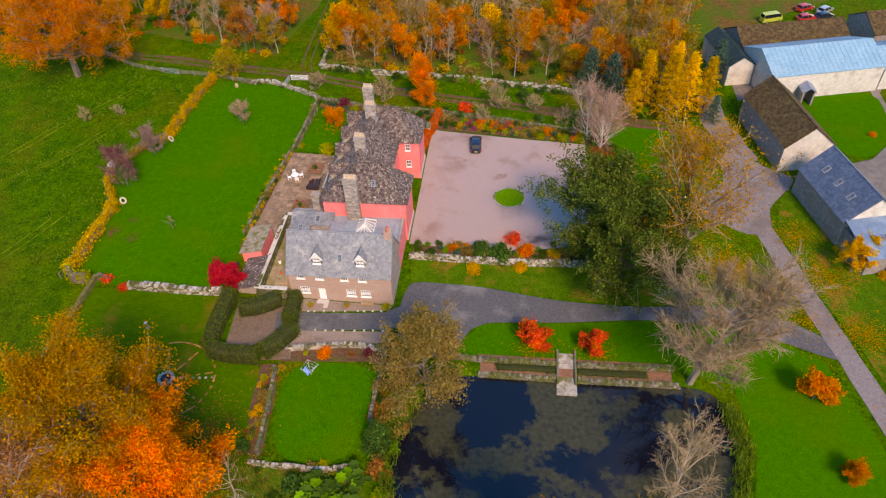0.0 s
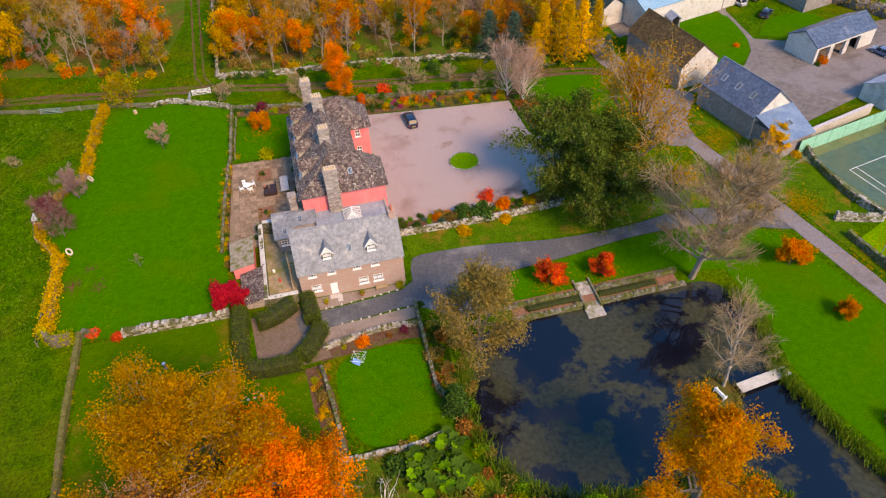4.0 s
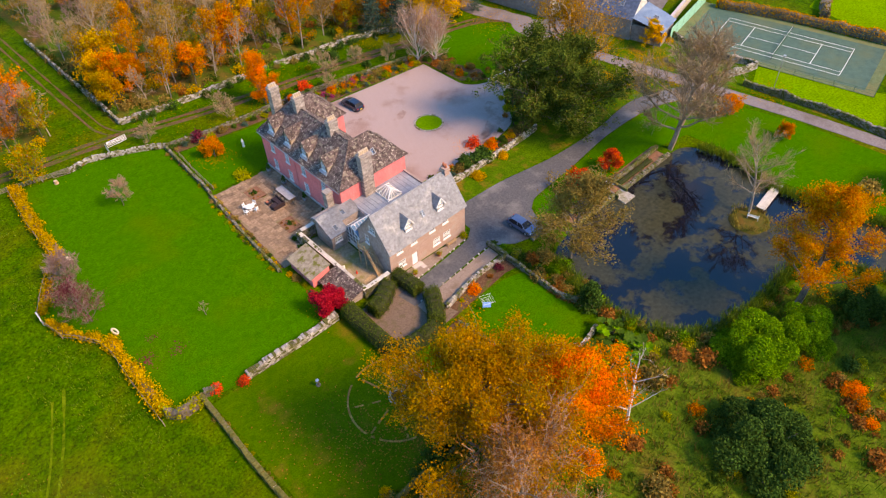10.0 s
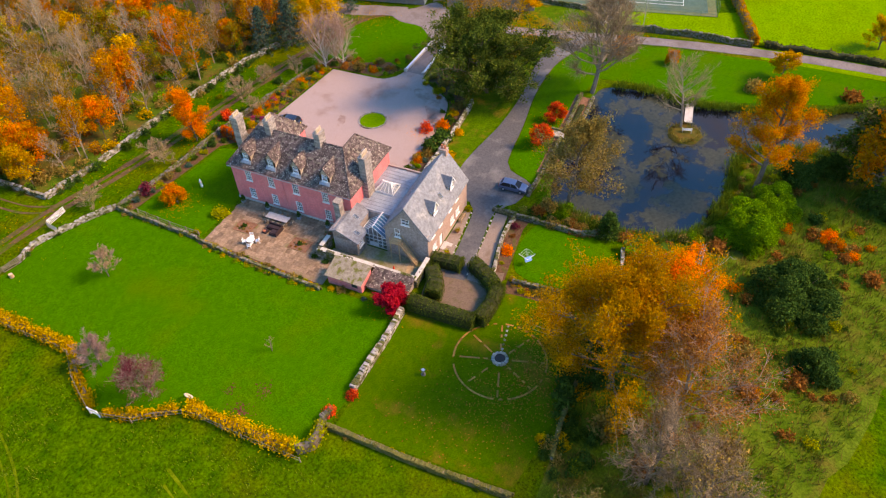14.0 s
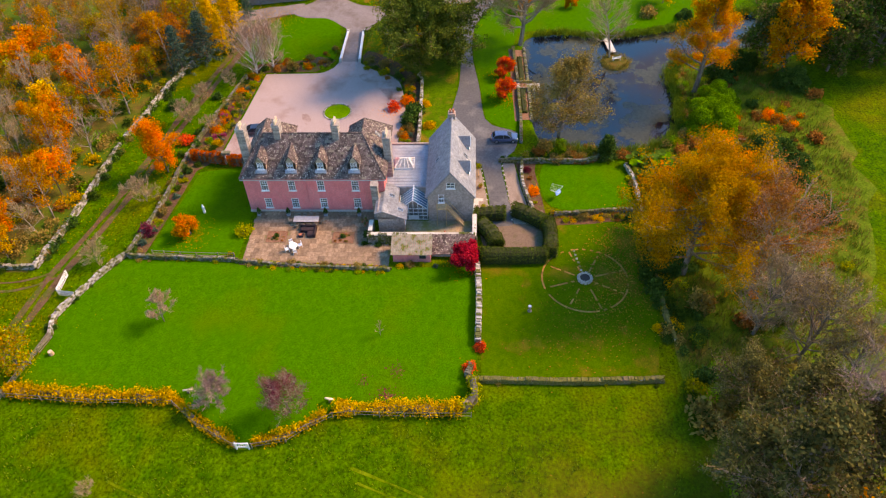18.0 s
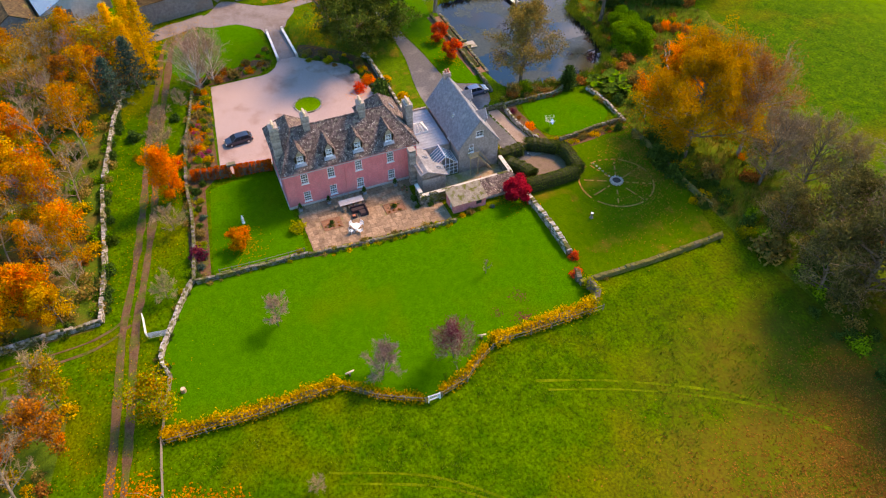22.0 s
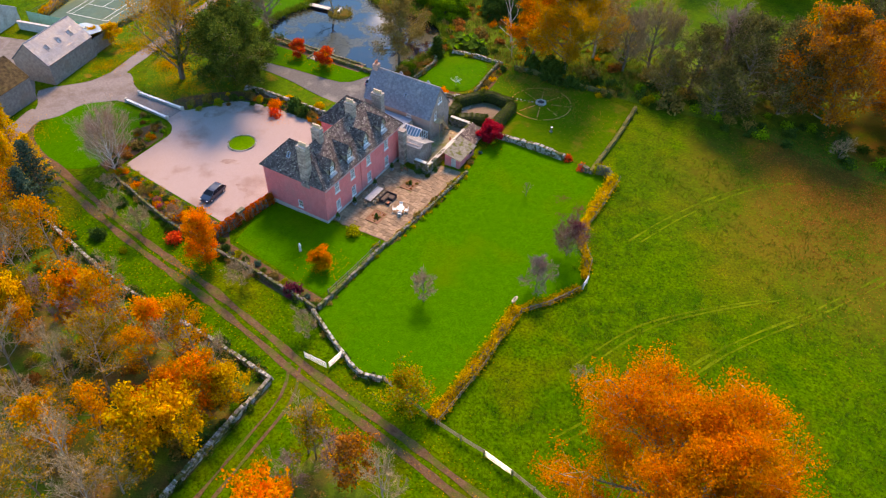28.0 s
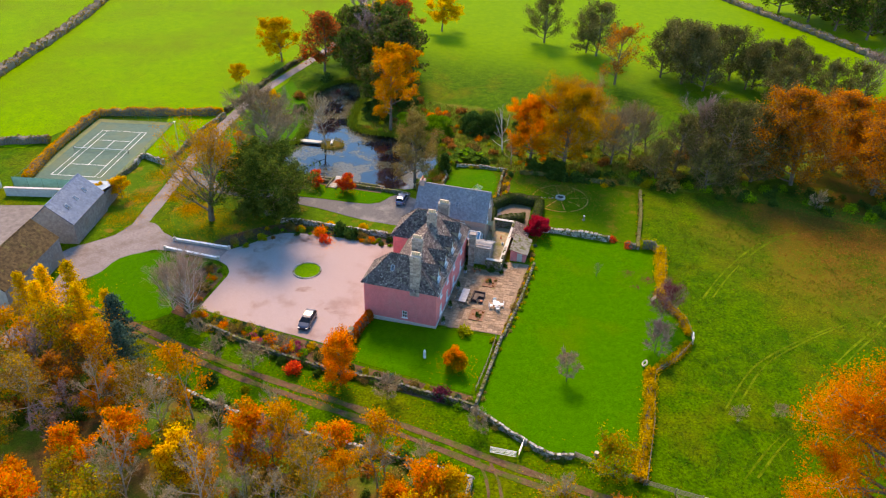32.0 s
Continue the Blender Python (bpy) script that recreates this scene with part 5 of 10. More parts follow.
chimney(house, -23.3, 95.0, 5.6, 12.85, 1.5, 1.15, 4, "x", seed=3)
chimney(house, -22.1, 90.2, 9.3, 12.75, 1.55, 0.95, 4, "x", seed=4)
chimney(house, -22.1, 81.8, 9.3, 12.7, 1.5, 0.95, 4, "x", seed=5)
chimney(house, -22.3, 74.6, 3.4, 10.75, 1.85, 1.05, 5, "x", seed=6)
chimney(house, -28.1, 76.2, -0.2, 6.5, 1.05, 0.95, 0, "x", seed=7)
for y in (81.2, 89.6):
    part("flashing", MB().box(-23.0, y, 9.5, -21.2, y + 1.2, 10.15), M["lead"], house, "lead flashing")
skylight(house, (-19.5, 76.35, ZE + (76.35 - eSE[1]) * (ZR - ZE) / (RS - eSE[1])), (1, 0, 0), (0, RS - eSE[1], ZR - ZE), 0.6, 0.95)
skylight(house, (-19.3, 93.9, ZE + (eNE[1] - 93.9) * (ZR - ZE) / (eNE[1] - RN)), (1, 0, 0), (0, RN - eNE[1], ZR - ZE), 0.6, 0.95)

# ---- the stone and brick cottage ----
cottage = thing("cottage", (-22, 65.3, -0.3), "brick and stone cottage with a grey slate roof and dormers", "house")
CX0, CX1, CY0, CY1, CE, CR = -28.8, -15.15, 62.1, 68.65, 4.9, 9.2
CM = (CY0 + CY1) / 2
front_low = [(-26.85, 1.05, 1.25, 1.15), (-20.65, 0.85, 1.25, 1.2), (-18.7, 0.85, 1.25, 1.2)]
front_up = [(x, 3.72, 1.0, 1.0) for x in (-27.1, -24.6, -21.3, -18.9)]
cw = MB()
wall_panel(cw, (CX0, CY0), (CX1, CY0), -0.8, CE, 0.45, [(x - CX0, b, w, h) for x, b, w, h in front_low + front_up] + [(-24.6 - CX0, -0.1, 1.0, 2.1)])
part("wall", cw, M["brick"], cottage, "soft red brick wall")
cw = MB()
wall_panel(cw, (CX1, CY1), (CX0, CY1), -0.8, CE, 0.45, [(CX1 + 24.5, 3.7, 0.9, 1.1)])
part("wall", cw, M["brick"], cottage, "soft red brick wall")
cg = MB()
wall_panel(cg, (CX0, CY1), (CX0, CY0), -0.8, CE, 0.45, [(CY1 - 66.7, 3.6, 0.8, 1.5)])
for x, s in ((CX0, 1), (CX1 - 0.45, 1)):
    if x != CX0:
        part("gable", cg, M["gable"], cottage, "grey-brown stone gable wall")
        cg = MB()
        wall_panel(cg, (CX1, CY0), (CX1, CY1), -0.9, CE, 0.45)
    if x == CX0:
        for a, b, c, d in ((CY0, 64.75, None, None), (65.95, CY1, None, None)):
            za, zb = [CE + (CR - CE) * (1 - abs(q - CM) / (CM - CY0)) for q in (a, b)]
            cg.add([(x - 0.004, a, CE - 0.3), (x - 0.004, b, CE - 0.3), (x - 0.004, b, zb), (x - 0.004, a, za), (x + 0.45, a, CE), (x + 0.45, b, CE), (x + 0.45, b, zb), (x + 0.45, a, za)], [(3, 2, 1, 0), (4, 5, 6, 7), (1, 2, 6, 5), (0, 4, 7, 3)])
        zt = CE + (CR - CE) * (1 - 0.6 / (CM - CY0))
        cg.box(x - 0.004, 64.75, CE - 0.3, x + 0.45, 65.95, 6.25)
        cg.add([(x, 64.75, 7.3), (x, 65.95, 7.3), (x, 65.95, zt), (x, CM, CR), (x, 64.75, zt), (x + 0.45, 64.75, 7.3), (x + 0.45, 65.95, 7.3), (x + 0.45, 65.95, zt), (x + 0.45, CM, CR), (x + 0.45, 64.75, zt)], [(4, 3, 2, 1, 0), (5, 6, 7, 8, 9), (0, 1, 6, 5)])
    else:
        cg.add([(x, CY0, CE), (x, CY1, CE), (x, CM, CR), (x + 0.45, CY0, CE), (x + 0.45, CY1, CE), (x + 0.45, CM, CR)], [(2, 1, 0), (3, 4, 5)])
part("gable", cg, M["gable"], cottage, "grey-brown stone gable wall")
for x, b, w, h in front_low + front_up:
    window(cottage, (x, CY0, b), (0, -1), w, h, 4 if w > 1.1 else 3, 2 if h < 1.1 else 3)
window(cottage, (-24.5, CY1, 3.7), (0, 1), 0.9, 1.1, 2, 3)
window(cottage, (CX0, 65.35, 6.25), (-1, 0), 1.2, 1.05, 2, 2)
window(cottage, (CX0, 66.7, 3.6), (-1, 0), 0.8, 1.5, 2, 3)
door = part("door", MB().box(-25.06, CY0 + 0.08, -0.08, -24.14, CY0 + 0.14, 1.98), M["frame"], cottage, "white painted front door")
part("panel", MB().box(-24.95, CY0 + 0.065, 1.0, -24.65, CY0 + 0.08, 1.8).box(-24.55, CY0 + 0.065, 1.0, -24.25, CY0 + 0.08, 1.8), M["paint"], door)
part("knob", MB().lathe([(0.02, 0), (0.045, 0.03), (0.03, 0.07)], 8, (-24.25, CY0 + 0.05, 0.9)), M["iron"], door)
oy = 0.28
ce = CE - oy * (CR - CE) / (CM - CY0)
sA, sB, sC, sD = (CX0 - 0.15, CY0 - oy, ce), (CX1 + 0.15, CY0 - oy, ce), (CX1 + 0.15, CM, CR + 0.03), (CX0 - 0.15, CM, CR + 0.03)
nA, nB = (CX0 - 0.15, CY1 + oy, ce), (CX1 + 0.15, CY1 + oy, ce)
roof(cottage, [[sA, sB, sC, sD], [nB, nA, sD, sC]], "slate", 0.26, 0.30, 21, 0.12, ridges=[(sD, sC)])
KS = (CR - CE) / (CM - CY0)
for i, x in enumerate((-24.75, -19.05)):
    dormer(cottage, (x, 62.75, CE + 0.65 * KS), (0, -1), 1.35, 1.2, 2.25, KS, "frame", "slate", (1.05, 1.0), 0.22, 50 + i, cheek="frame")
skylight(cottage, (-21.8, 63.35, CE + 1.25 * KS), (1, 0, 0), (0, 1, KS), 0.6, 1.0)
skylight(cottage, (-23.0, 67.3, CE + (CY1 - 67.3) * KS), (1, 0, 0), (0, -1, KS), 0.6, 1.0)
chimney(cottage, -15.65, CM, 8.0, 9.75, 0.85, 1.0, 2, "y", pot="red_pot", seed=8, material="brick")
# near-black too, so the cottage rooms look unlit
part("ceiling", MB().box(CX0 + 0.45, CY0 + 0.45, 2.55, CX1 - 0.45, CY1 - 0.45, 2.65), M["dark"], cottage)

# link between house and cottage: lead flat roof with a lantern, slate annex, conservatory
link = thing("link_building", (-20.5, 71.8, -0.3), "low link building with a grey lead flat roof", "annex")
lw = MB()
wall_panel(lw, (-25.2, 68.95), (-25.2, 74.9), -0.6, 3.5, 0.3)
part("wall", lw, M["gable"], link)
lw = MB()
wall_panel(lw, (-15.5, 74.9), (-15.5, 68.95), -0.8, 3.5, 0.3)
part("wall", lw, M["pink"], link)
part("roof", MB().box(-25.4, 68.98, 3.5, -15.3, 74.93, 3.68), M["lead"], link)
for k in range(14):
    part("lead_roll", MB().tube((-25.0 + k * 0.72, 69.0, 3.69), (-25.0 + k * 0.72, 74.9, 3.69), 0.035, 0.035, 6), M["lead"], link)
part("parapet", MB().box(-15.5, 68.99, 3.5, -15.2, 74.92, 3.9), M["gable"], link)
lant = part("roof_lantern", MB().box(-21.55, 71.05, 3.68, -19.1, 73.95, 4.0), M["frame"], link, "white glazed roof lantern")
lf, lg = MB(), MB()
c8 = [Vector(p) for p in ((-21.55, 71.05, 4.0), (-19.1, 71.05, 4.0), (-19.1, 73.95, 4.0), (-21.55, 73.95, 4.0))]
r2 = [Vector((-20.33, 71.9, 4.95)), Vector((-20.33, 73.1, 4.95))]
for a, b in ((c8[0], r2[0]), (c8[1], r2[0]), (c8[2], r2[1]), (c8[3], r2[1]), (r2[0], r2[1])):
    lf.bar(a, b, 0.14)
for t in (0.25, 0.5, 0.75):
    lf.bar(c8[0].lerp(c8[3], t), r2[0].lerp(r2[1], t), 0.09)
    lf.bar(c8[1].lerp(c8[2], t), r2[0].lerp(r2[1], t), 0.09)
    lf.bar(c8[0].lerp(c8[1], t), r2[0], 0.09)
    lf.bar(c8[3].lerp(c8[2], t), r2[1], 0.09)
lg.add([p - Vector((0, 0, 0.03)) for p in c8 + r2], [(0, 1, 4), (1, 2, 5, 4), (2, 3, 5), (3, 0, 4, 5)])
part("glazing_grid", lf, M["frame"], lant)
part("pane", lg, M["pane"], lant)

annex = thing("slate_annex", (-28.5, 73.8, 0.0), "stone lean-to annex with a blue slate roof", "annex")
aw = MB()
wall_panel(aw, (-31.2, 75.7), (-31.2, 71.95), -0.4, 2.9, 0.35)
wall_panel(aw, (-31.2, 71.95), (-28.65, 71.95), -0.4, 2.7, 0.35, [(1.1, 1.2, 1.2, 0.9)])
wall_panel(aw, (-28.65, 73.05), (-25.2, 73.05), -0.4, 3.2, 0.35)
wall_panel(aw, (-28.65, 71.95), (-28.65, 73.2), -0.4, 2.7, 0.35)
wall_panel(aw, (-27.6, 75.7), (-31.2, 75.7), -0.4, 4.1, 0.35)
aw.add([(-31.2, 71.95, 2.7), (-31.2, 75.7, 2.7), (-31.2, 75.7, 4.2), (-30.85, 71.95, 2.7), (-30.85, 75.7, 2.7), (-30.85, 75.7, 4.2)], [(2, 1, 0), (3, 4, 5)])
part("wall", aw, M["gable"], annex)
window(annex, (-30.1, 71.95, 1.2), (0, -1), 1.2, 0.9, 3, 2)
roof(annex, [[(-31.5, 71.6, 2.72), (-28.5, 71.6, 2.72), (-28.5, 74.94, 4.3), (-31.5, 74.94, 4.3)], [(-28.5, 72.98, 3.37), (-25.25, 72.98, 3.37), (-25.25, 74.94, 4.3), (-28.5, 74.94, 4.3)]], "slate", 0.26, 0.3, 61, 0.12)
roof(annex, [[(-31.5, 74.94, 4.3), (-27.2, 74.94, 4.3), (-27.2, 76.05, 3.8), (-31.5, 76.05, 3.8)]], "slate", 0.26, 0.3, 62, 0.12)
for x, y in ((-29.9, 72.6), (-27.6, 73.9)):
    skylight(annex, (x, y, 2.72 + (y - 71.6) * 0.473), (1, 0, 0), (0, 1, 0.473), 0.65, 0.95)

cons = thing("conservatory", (-26.8, 70.2, 0.0), "white-framed conservatory with a glazed blue roof", "conservatory")
cf, cgl = MB(), MB()
X0, X1, Y0, Y1, ZC, ZA, YM = -28.5, -25.22, 68.8, 72.9, 2.05, 3.75, 70.85
for k in range(7):
    x = X0 + (X1 - X0) * k / 6
    cf.bar((x, Y0, ZC), (x, YM, ZA), 0.075)
    cf.bar((x, Y1, ZC), (x, YM, ZA), 0.075)
cf.bar((X0, YM, ZA), (X1, YM, ZA), 0.12)
cf.bar((X0 - 0.05, Y0, ZC), (X1, Y0, ZC), 0.12).bar((X0 - 0.05, Y1, ZC), (X1, Y1, ZC), 0.12)
for k in range(7):
    y = Y0 + (Y1 - Y0) * k / 6
    cf.bar((X0, y, -0.05), (X0, y, ZC + (ZA - ZC) * (1 - abs(y - YM) / (YM - Y0))), 0.08)
for z in (0.02, 0.75, 1.4, 2.1):
    cf.bar((X0, Y0, z), (X0, Y1, z), 0.08)
part("frame", cf, M["frame"], cons)
cgl.add([(X0, Y0, ZC), (X1, Y0, ZC), (X1, YM, ZA), (X0, YM, ZA), (X1, Y1, ZC), (X0, Y1, ZC)], [(0, 1, 2, 3), (3, 2, 4, 5)])
part("roof_pane", cgl, M["aqua"], cons, "teal roof glazing with the sky's reflected blue in its colour")
part("front_pane", MB().add([(X0 + 0.02, Y0, 0), (X0 + 0.02, Y1, 0), (X0 + 0.02, Y1, ZC), (X0 + 0.02, YM, ZA), (X0 + 0.02, Y0, ZC)], [(4, 3, 2, 1, 0)]), M["pane"], cons)
part("floor", MB().box(X0, Y0, -0.25, X1, Y1, -0.04), M["plinth"], cons)
part("door_panel", MB().box(X0 - 0.03, YM - 0.75, 0.0, X0 + 0.015, YM - 0.04, 0.7).box(X0 - 0.03, YM + 0.04, 0.0, X0 + 0.015, YM + 0.75, 0.7), M["frame"], cons)

# yard with its stone walls, pink shed and lean-to
part_yard = sheet("yard", [(-33.2, 76.4), (-31.2, 76.0), (-31.2, 71.9), (-28.8, 71.9), (-28.8, 62.2), (-33.2, 62.2)], M["yard"], 0.05, "mossy concrete back yard", "yard")
stone_wall([(-33.6, 76.9), (-33.45, 72), (-33.4, 62.0)], 0.45, 1.75, "stones", "tall rubble yard wall with a pale coping", 81, z0=-0.05)
stone_wall([(-33.6, 76.9), (-31.0, 76.6)], 0.45, 2.1, "stones", "tall rubble yard wall", 82, z0=-0.05)
stone_wall([(-33.4, 61.9), (-29.4, 62.0)], 0.45, 1.7, "stones", "tall rubble yard wall", 83, z0=-0.05)
coping = thing("wall_coping", (-33.4, 69, 1.7), "pale concrete coping along the yard wall", "coping")
for y0, y1 in ((61.7, 66.6), (66.62, 71.8), (71.82, 77.1)):
    part("slab", MB().box(-33.75, y0, 1.78, -33.1, y1, 1.88), M["render"], coping)
part("slab", MB().box(-33.09, 61.65, 1.74, -29.3, 62.25, 1.84), M["render"], coping)
part("slab", MB().box(-33.09, 76.4, 2.08, -30.9, 77.0, 2.18), M["render"], coping)
shed = thing("garden_shed", (-36, 70.6, 0.2), "pink washed shed with a mossy grey sheet roof", "shed")
sw = MB()
wall_panel(sw, (-37.4, 73.2), (-37.4, 68.0), 0.0, 2.15, 0.2, [(4.1, 0.95, 0.95, 0.7)])
wall_panel(sw, (-37.4, 68.0), (-34.6, 68.0), 0.0, 2.15, 0.2)
wall_panel(sw, (-34.6, 68.2), (-34.6, 73.0), 0.0, 2.6, 0.2)
wall_panel(sw, (-34.6, 73.2), (-37.4, 73.2), 0.0, 2.15, 0.2, [(1.7, 0.15, 0.95, 1.9)])
for y in (68.0, 73.0):
    sw.add([(-37.4, y, 2.15), (-34.6, y, 2.15), (-34.6, y, 2.72), (-37.4, y + 0.2, 2.15), (-34.6, y + 0.2, 2.15), (-34.6, y + 0.2, 2.72)], [(0, 1, 2), (5, 4, 3)])
part("wall", sw, M["pink"], shed)
part("door", MB().box(-36.75, 73.05, 0.17, -35.85, 73.1, 2.03), M["render"], shed, "pale weathered door")
# solid near-black panel in the hole, in place of the shaded inside
part("window", MB().box(-37.36, 68.65, 0.97, -37.3, 69.55, 1.63), M["dark"], shed, "near-black panel standing for the shade in the window opening")
part("lintel", MB().box(-37.44, 68.5, 1.65, -37.35, 69.7, 1.75), M["timber"], shed)
for k in range(21):
    sr = MB()
    y = 67.8 + k * 0.27
    sr.slab([(-37.75, y, 2.1), (-34.4, y, 2.8), (-34.4, y + 0.25, 2.8), (-37.75, y + 0.25, 2.1)], 0.06)
    sr.tube((-37.75, y + 0.13, 2.11), (-34.4, y + 0.13, 2.81), 0.025, 0.025, 5)
    part("roof_sheet", sr, M["asbestos"], shed)
lean = thing("lean_to", (-35.2, 65, 0.2), "low stone lean-to with a dark slate roof", "shed")
lm = MB()
wall_panel(lm, (-36.3, 67.85), (-36.3, 62.1), 0.0, 1.15, 0.3)
wall_panel(lm, (-36.3, 62.1), (-33.6, 62.1), 0.0, 1.15, 0.3)
lm.add([(-36.3, 62.1, 1.15), (-33.6, 62.1, 1.15), (-33.6, 62.1, 1.9)], [(0, 1, 2)])
part("wall", lm, M["gable"], lean)
roof(lean, [[(-36.6, 61.9, 1.1), (-33.55, 61.9, 1.95), (-33.55, 67.9, 1.95), (-36.6, 67.9, 1.1)]], "stone_tile", 0.3, 0.34, 91, 0.1)

# outside wooden stair to the upper gable door
stair = thing("wooden_stair", (-30.2, 64.6, -0.05), "weathered timber outside stair to an upper door", "stair")
part("landing", MB().box(-30.1, 65.9, 3.35, -28.85, 67.4, 3.47), M["timber"], stair)
for x, y in ((-30.0, 66.0), (-30.0, 67.3)):
    part("post", MB().obox(pose(x, y, -0.1), 0.12, 0.12, 4.4), M["timber"], stair)
for x in (-29.95, -29.05):
    part("stringer", MB().bar((x, 65.9, 3.4), (x, 63.5, -0.05), 0.06, 0.26), M["timber"], stair)
    part("handrail", MB().bar((x, 65.9, 4.35), (x, 63.5, 0.9), 0.07), M["timber"], stair)
for k in range(14):
    part("tread", MB().box(-29.95, 65.85 - 0.172 * k - 0.24, 3.4 - 0.245 * (k + 1), -29.05, 65.85 - 0.172 * k, 3.44 - 0.245 * (k + 1)), M["timber"], stair)
part("rail", MB().bar((-30.05, 66.0, 4.3), (-30.05, 67.3, 4.3), 0.07).bar((-30.05, 67.3, 4.3), (-28.9, 67.3, 4.3), 0.07), M["timber"], stair)


# ---- farm buildings ----
def barn(name, label, a, b, half, ze, zr, roof_mat, wall_mat, base=-0.9, tiled=True, course=0.32, seed=1, gable_mat=None, openings=(), category="barn", overhang=0.15, far_gable=None):
    """A gabled building on a line from a to b (its ridge), half wide to each side."""
    a, b = Vector((*a, 0)), Vector((*b, 0))
    d = (b - a).normalized()
    s = Vector((-d.y, d.x, 0))
    root = thing(name, ((a.x + b.x) / 2, (a.y + b.y) / 2, base + 0.1), label, category)
    p = [a + s * half, a - s * half, b - s * half, b + s * half]
    for i, j, op in ((1, 2, openings), (3, 0, ())):
        w = MB()
        wall_panel(w, p[i][:2], p[j][:2], base, ze, 0.5, op)
        part("wall", w, M[wall_mat], root)
    for q, e, i, j in ((a, d, 0, 1), (b, -d, 2, 3)):
        g = MB()
        wall_panel(g, p[i][:2], p[j][:2], base, ze, 0.5)
        l, r = q + s * half, q - s * half
        pts = [l + Vector((0, 0, ze)), r + Vector((0, 0, ze)), q + Vector((0, 0, zr - 0.05))]
        g.add(pts + [x + e * 0.5 for x in pts], [(0, 1, 2), (5, 4, 3)])
        part("gable", g, M[(far_gable if q is b and far_gable else gable_mat) or wall_mat], root)
    k = (zr - ze) / half
    up = Vector((0, 0, 1))
    planes = []
    for sg in (1, -1):
        planes.append([a - d * overhang + s * sg * (half + overhang) + up * (ze - overhang * k), b + d * overhang + s * sg * (half + overhang) + up * (ze - overhang * k), b + d * overhang + up * zr, a - d * overhang + up * zr])
    roof(root, planes, roof_mat, course, course * 1.15, seed, 0.14, ridges=[(a - d * overhang + up * zr, b + d * overhang + up * zr)] if tiled else (), tiled=tiled)
    if not tiled:
        rib = MB()
        for pl in planes:
            n = int((b - a).length / 0.9)
            for i in range(n):
                t = (i + 0.5) / n
                rib.bar(Vector(pl[0]).lerp(Vector(pl[1]), t) + up * 0.03, Vector(pl[3]).lerp(Vector(pl[2]), t) + up * 0.03, 0.05)
        part("seams", rib, M[roof_mat], root, kind="stuff")
    return root


b2 = barn("stone_barn", "converted stone barn with a blue-grey slate roof and rooflights", (46.9, 91.6), (49.75, 79.5), 4.1, 3.55, 7.2, "barn_slate", "barn_stone", tiled=True, course=0.36, seed=71, gable_mat="barn_stone", far_gable="render")
d2 = Vector((2.85, -12.1, 0)).normalized()
s2 = Vector((d2.y, -d2.x, 0))
for t in (0.24, 0.5, 0.76):
    c = Vector((46.9, 91.6, 0)).lerp(Vector((49.75, 79.5, 0)), t)
    skylight(b2, c + s2 * 2.1 + Vector((0, 0, 7.2 - 2.1 * 3.65 / 4.1)), d2, s2 * -1 + Vector((0, 0, 3.65 / 4.1)), 0.8, 1.2)
b1 = barn("stone_barn", "old stone barn with a mossy brown tiled roof", (42.8, 111.9), (45.8, 96.4), 4.0, 3.9, 7.2, "barn_brown", "barn_stone", course=0.34, seed=72, gable_mat="render")
ln = thing("lean_to", (50, 76.5, -0.8), "stone lean-to with a pale grey sheet roof", "shed")
lmb = MB()
A, B, C, D = Vector((46.1, 78.7, 0)), Vector((47.7, 72.6, 0)), Vector((53.6, 74.0, 0)), Vector((53.2, 80.3, 0))
wall_panel(lmb, A[:2], B[:2], -0.9, 2.4, 0.4)
wall_panel(lmb, B[:2], C[:2], -0.9, 2.3, 0.4)
wall_panel(lmb, C[:2], D[:2], -0.9, 2.4, 0.4)
part("wall", lmb, M["barn_stone"], ln)
roof(ln, [[B + Vector((-0.3, -0.3, 2.3)), C + Vector((0.3, -0.3, 2.3)), D + Vector((0.3, 0, 3.9)), A + Vector((-0.3, 0, 3.9))]], "slate_blue_sheet", 0.5, 0.9, 73, 0.1, tiled=False)
skylight(ln, (50.6, 76.2, 3.1), (0.97, 0.23, 0), (-0.23, 0.97, 0.26), 0.8, 1.1)
barn("steel_shed", "long farm shed with a pale blue steel sheet roof", (43.6, 122.6), (64.0, 127.6), 5.9, 4.2, 6.7, "blue_sheet", "render", tiled=False, category="shed")
barn("steel_shed", "lower blue-roofed farm shed", (64.6, 127.0), (78, 130.2), 5.0, 3.4, 5.4, "blue_sheet", "render", tiled=False, category="shed")
po = thing("porch", (51.5, 117.5, -0.8), "stone porch with a dark sheet roof on a farm shed", "porch")
pw = MB().box(50.3, 115.6, -0.9, 50.6, 118.6, 2.0).box(52.2, 115.9, -0.9, 52.5, 118.6, 2.0).box(50.6, 118.3, -0.9, 52.2, 118.6, 2.0)
part("wall", pw, M["barn_stone"], po)
part("roof", MB().slab([(50.1, 115.4, 2.0), (51.4, 115.5, 2.9), (51.4, 118.8, 2.9), (50.1, 118.8, 2.0)], 0.1).slab([(52.7, 115.6, 2.0), (51.4, 115.5, 2.9), (51.4, 118.8, 2.9), (52.7, 118.8, 2.0)], 0.1), M["grey_sheet"], po)
barn("long_barn", "long stone barn with a mossy brown roof", (41.5, 133.5), (62.5, 138.4), 4.4, 3.2, 5.6, "barn_brown", "barn_stone", course=0.4, seed=75)
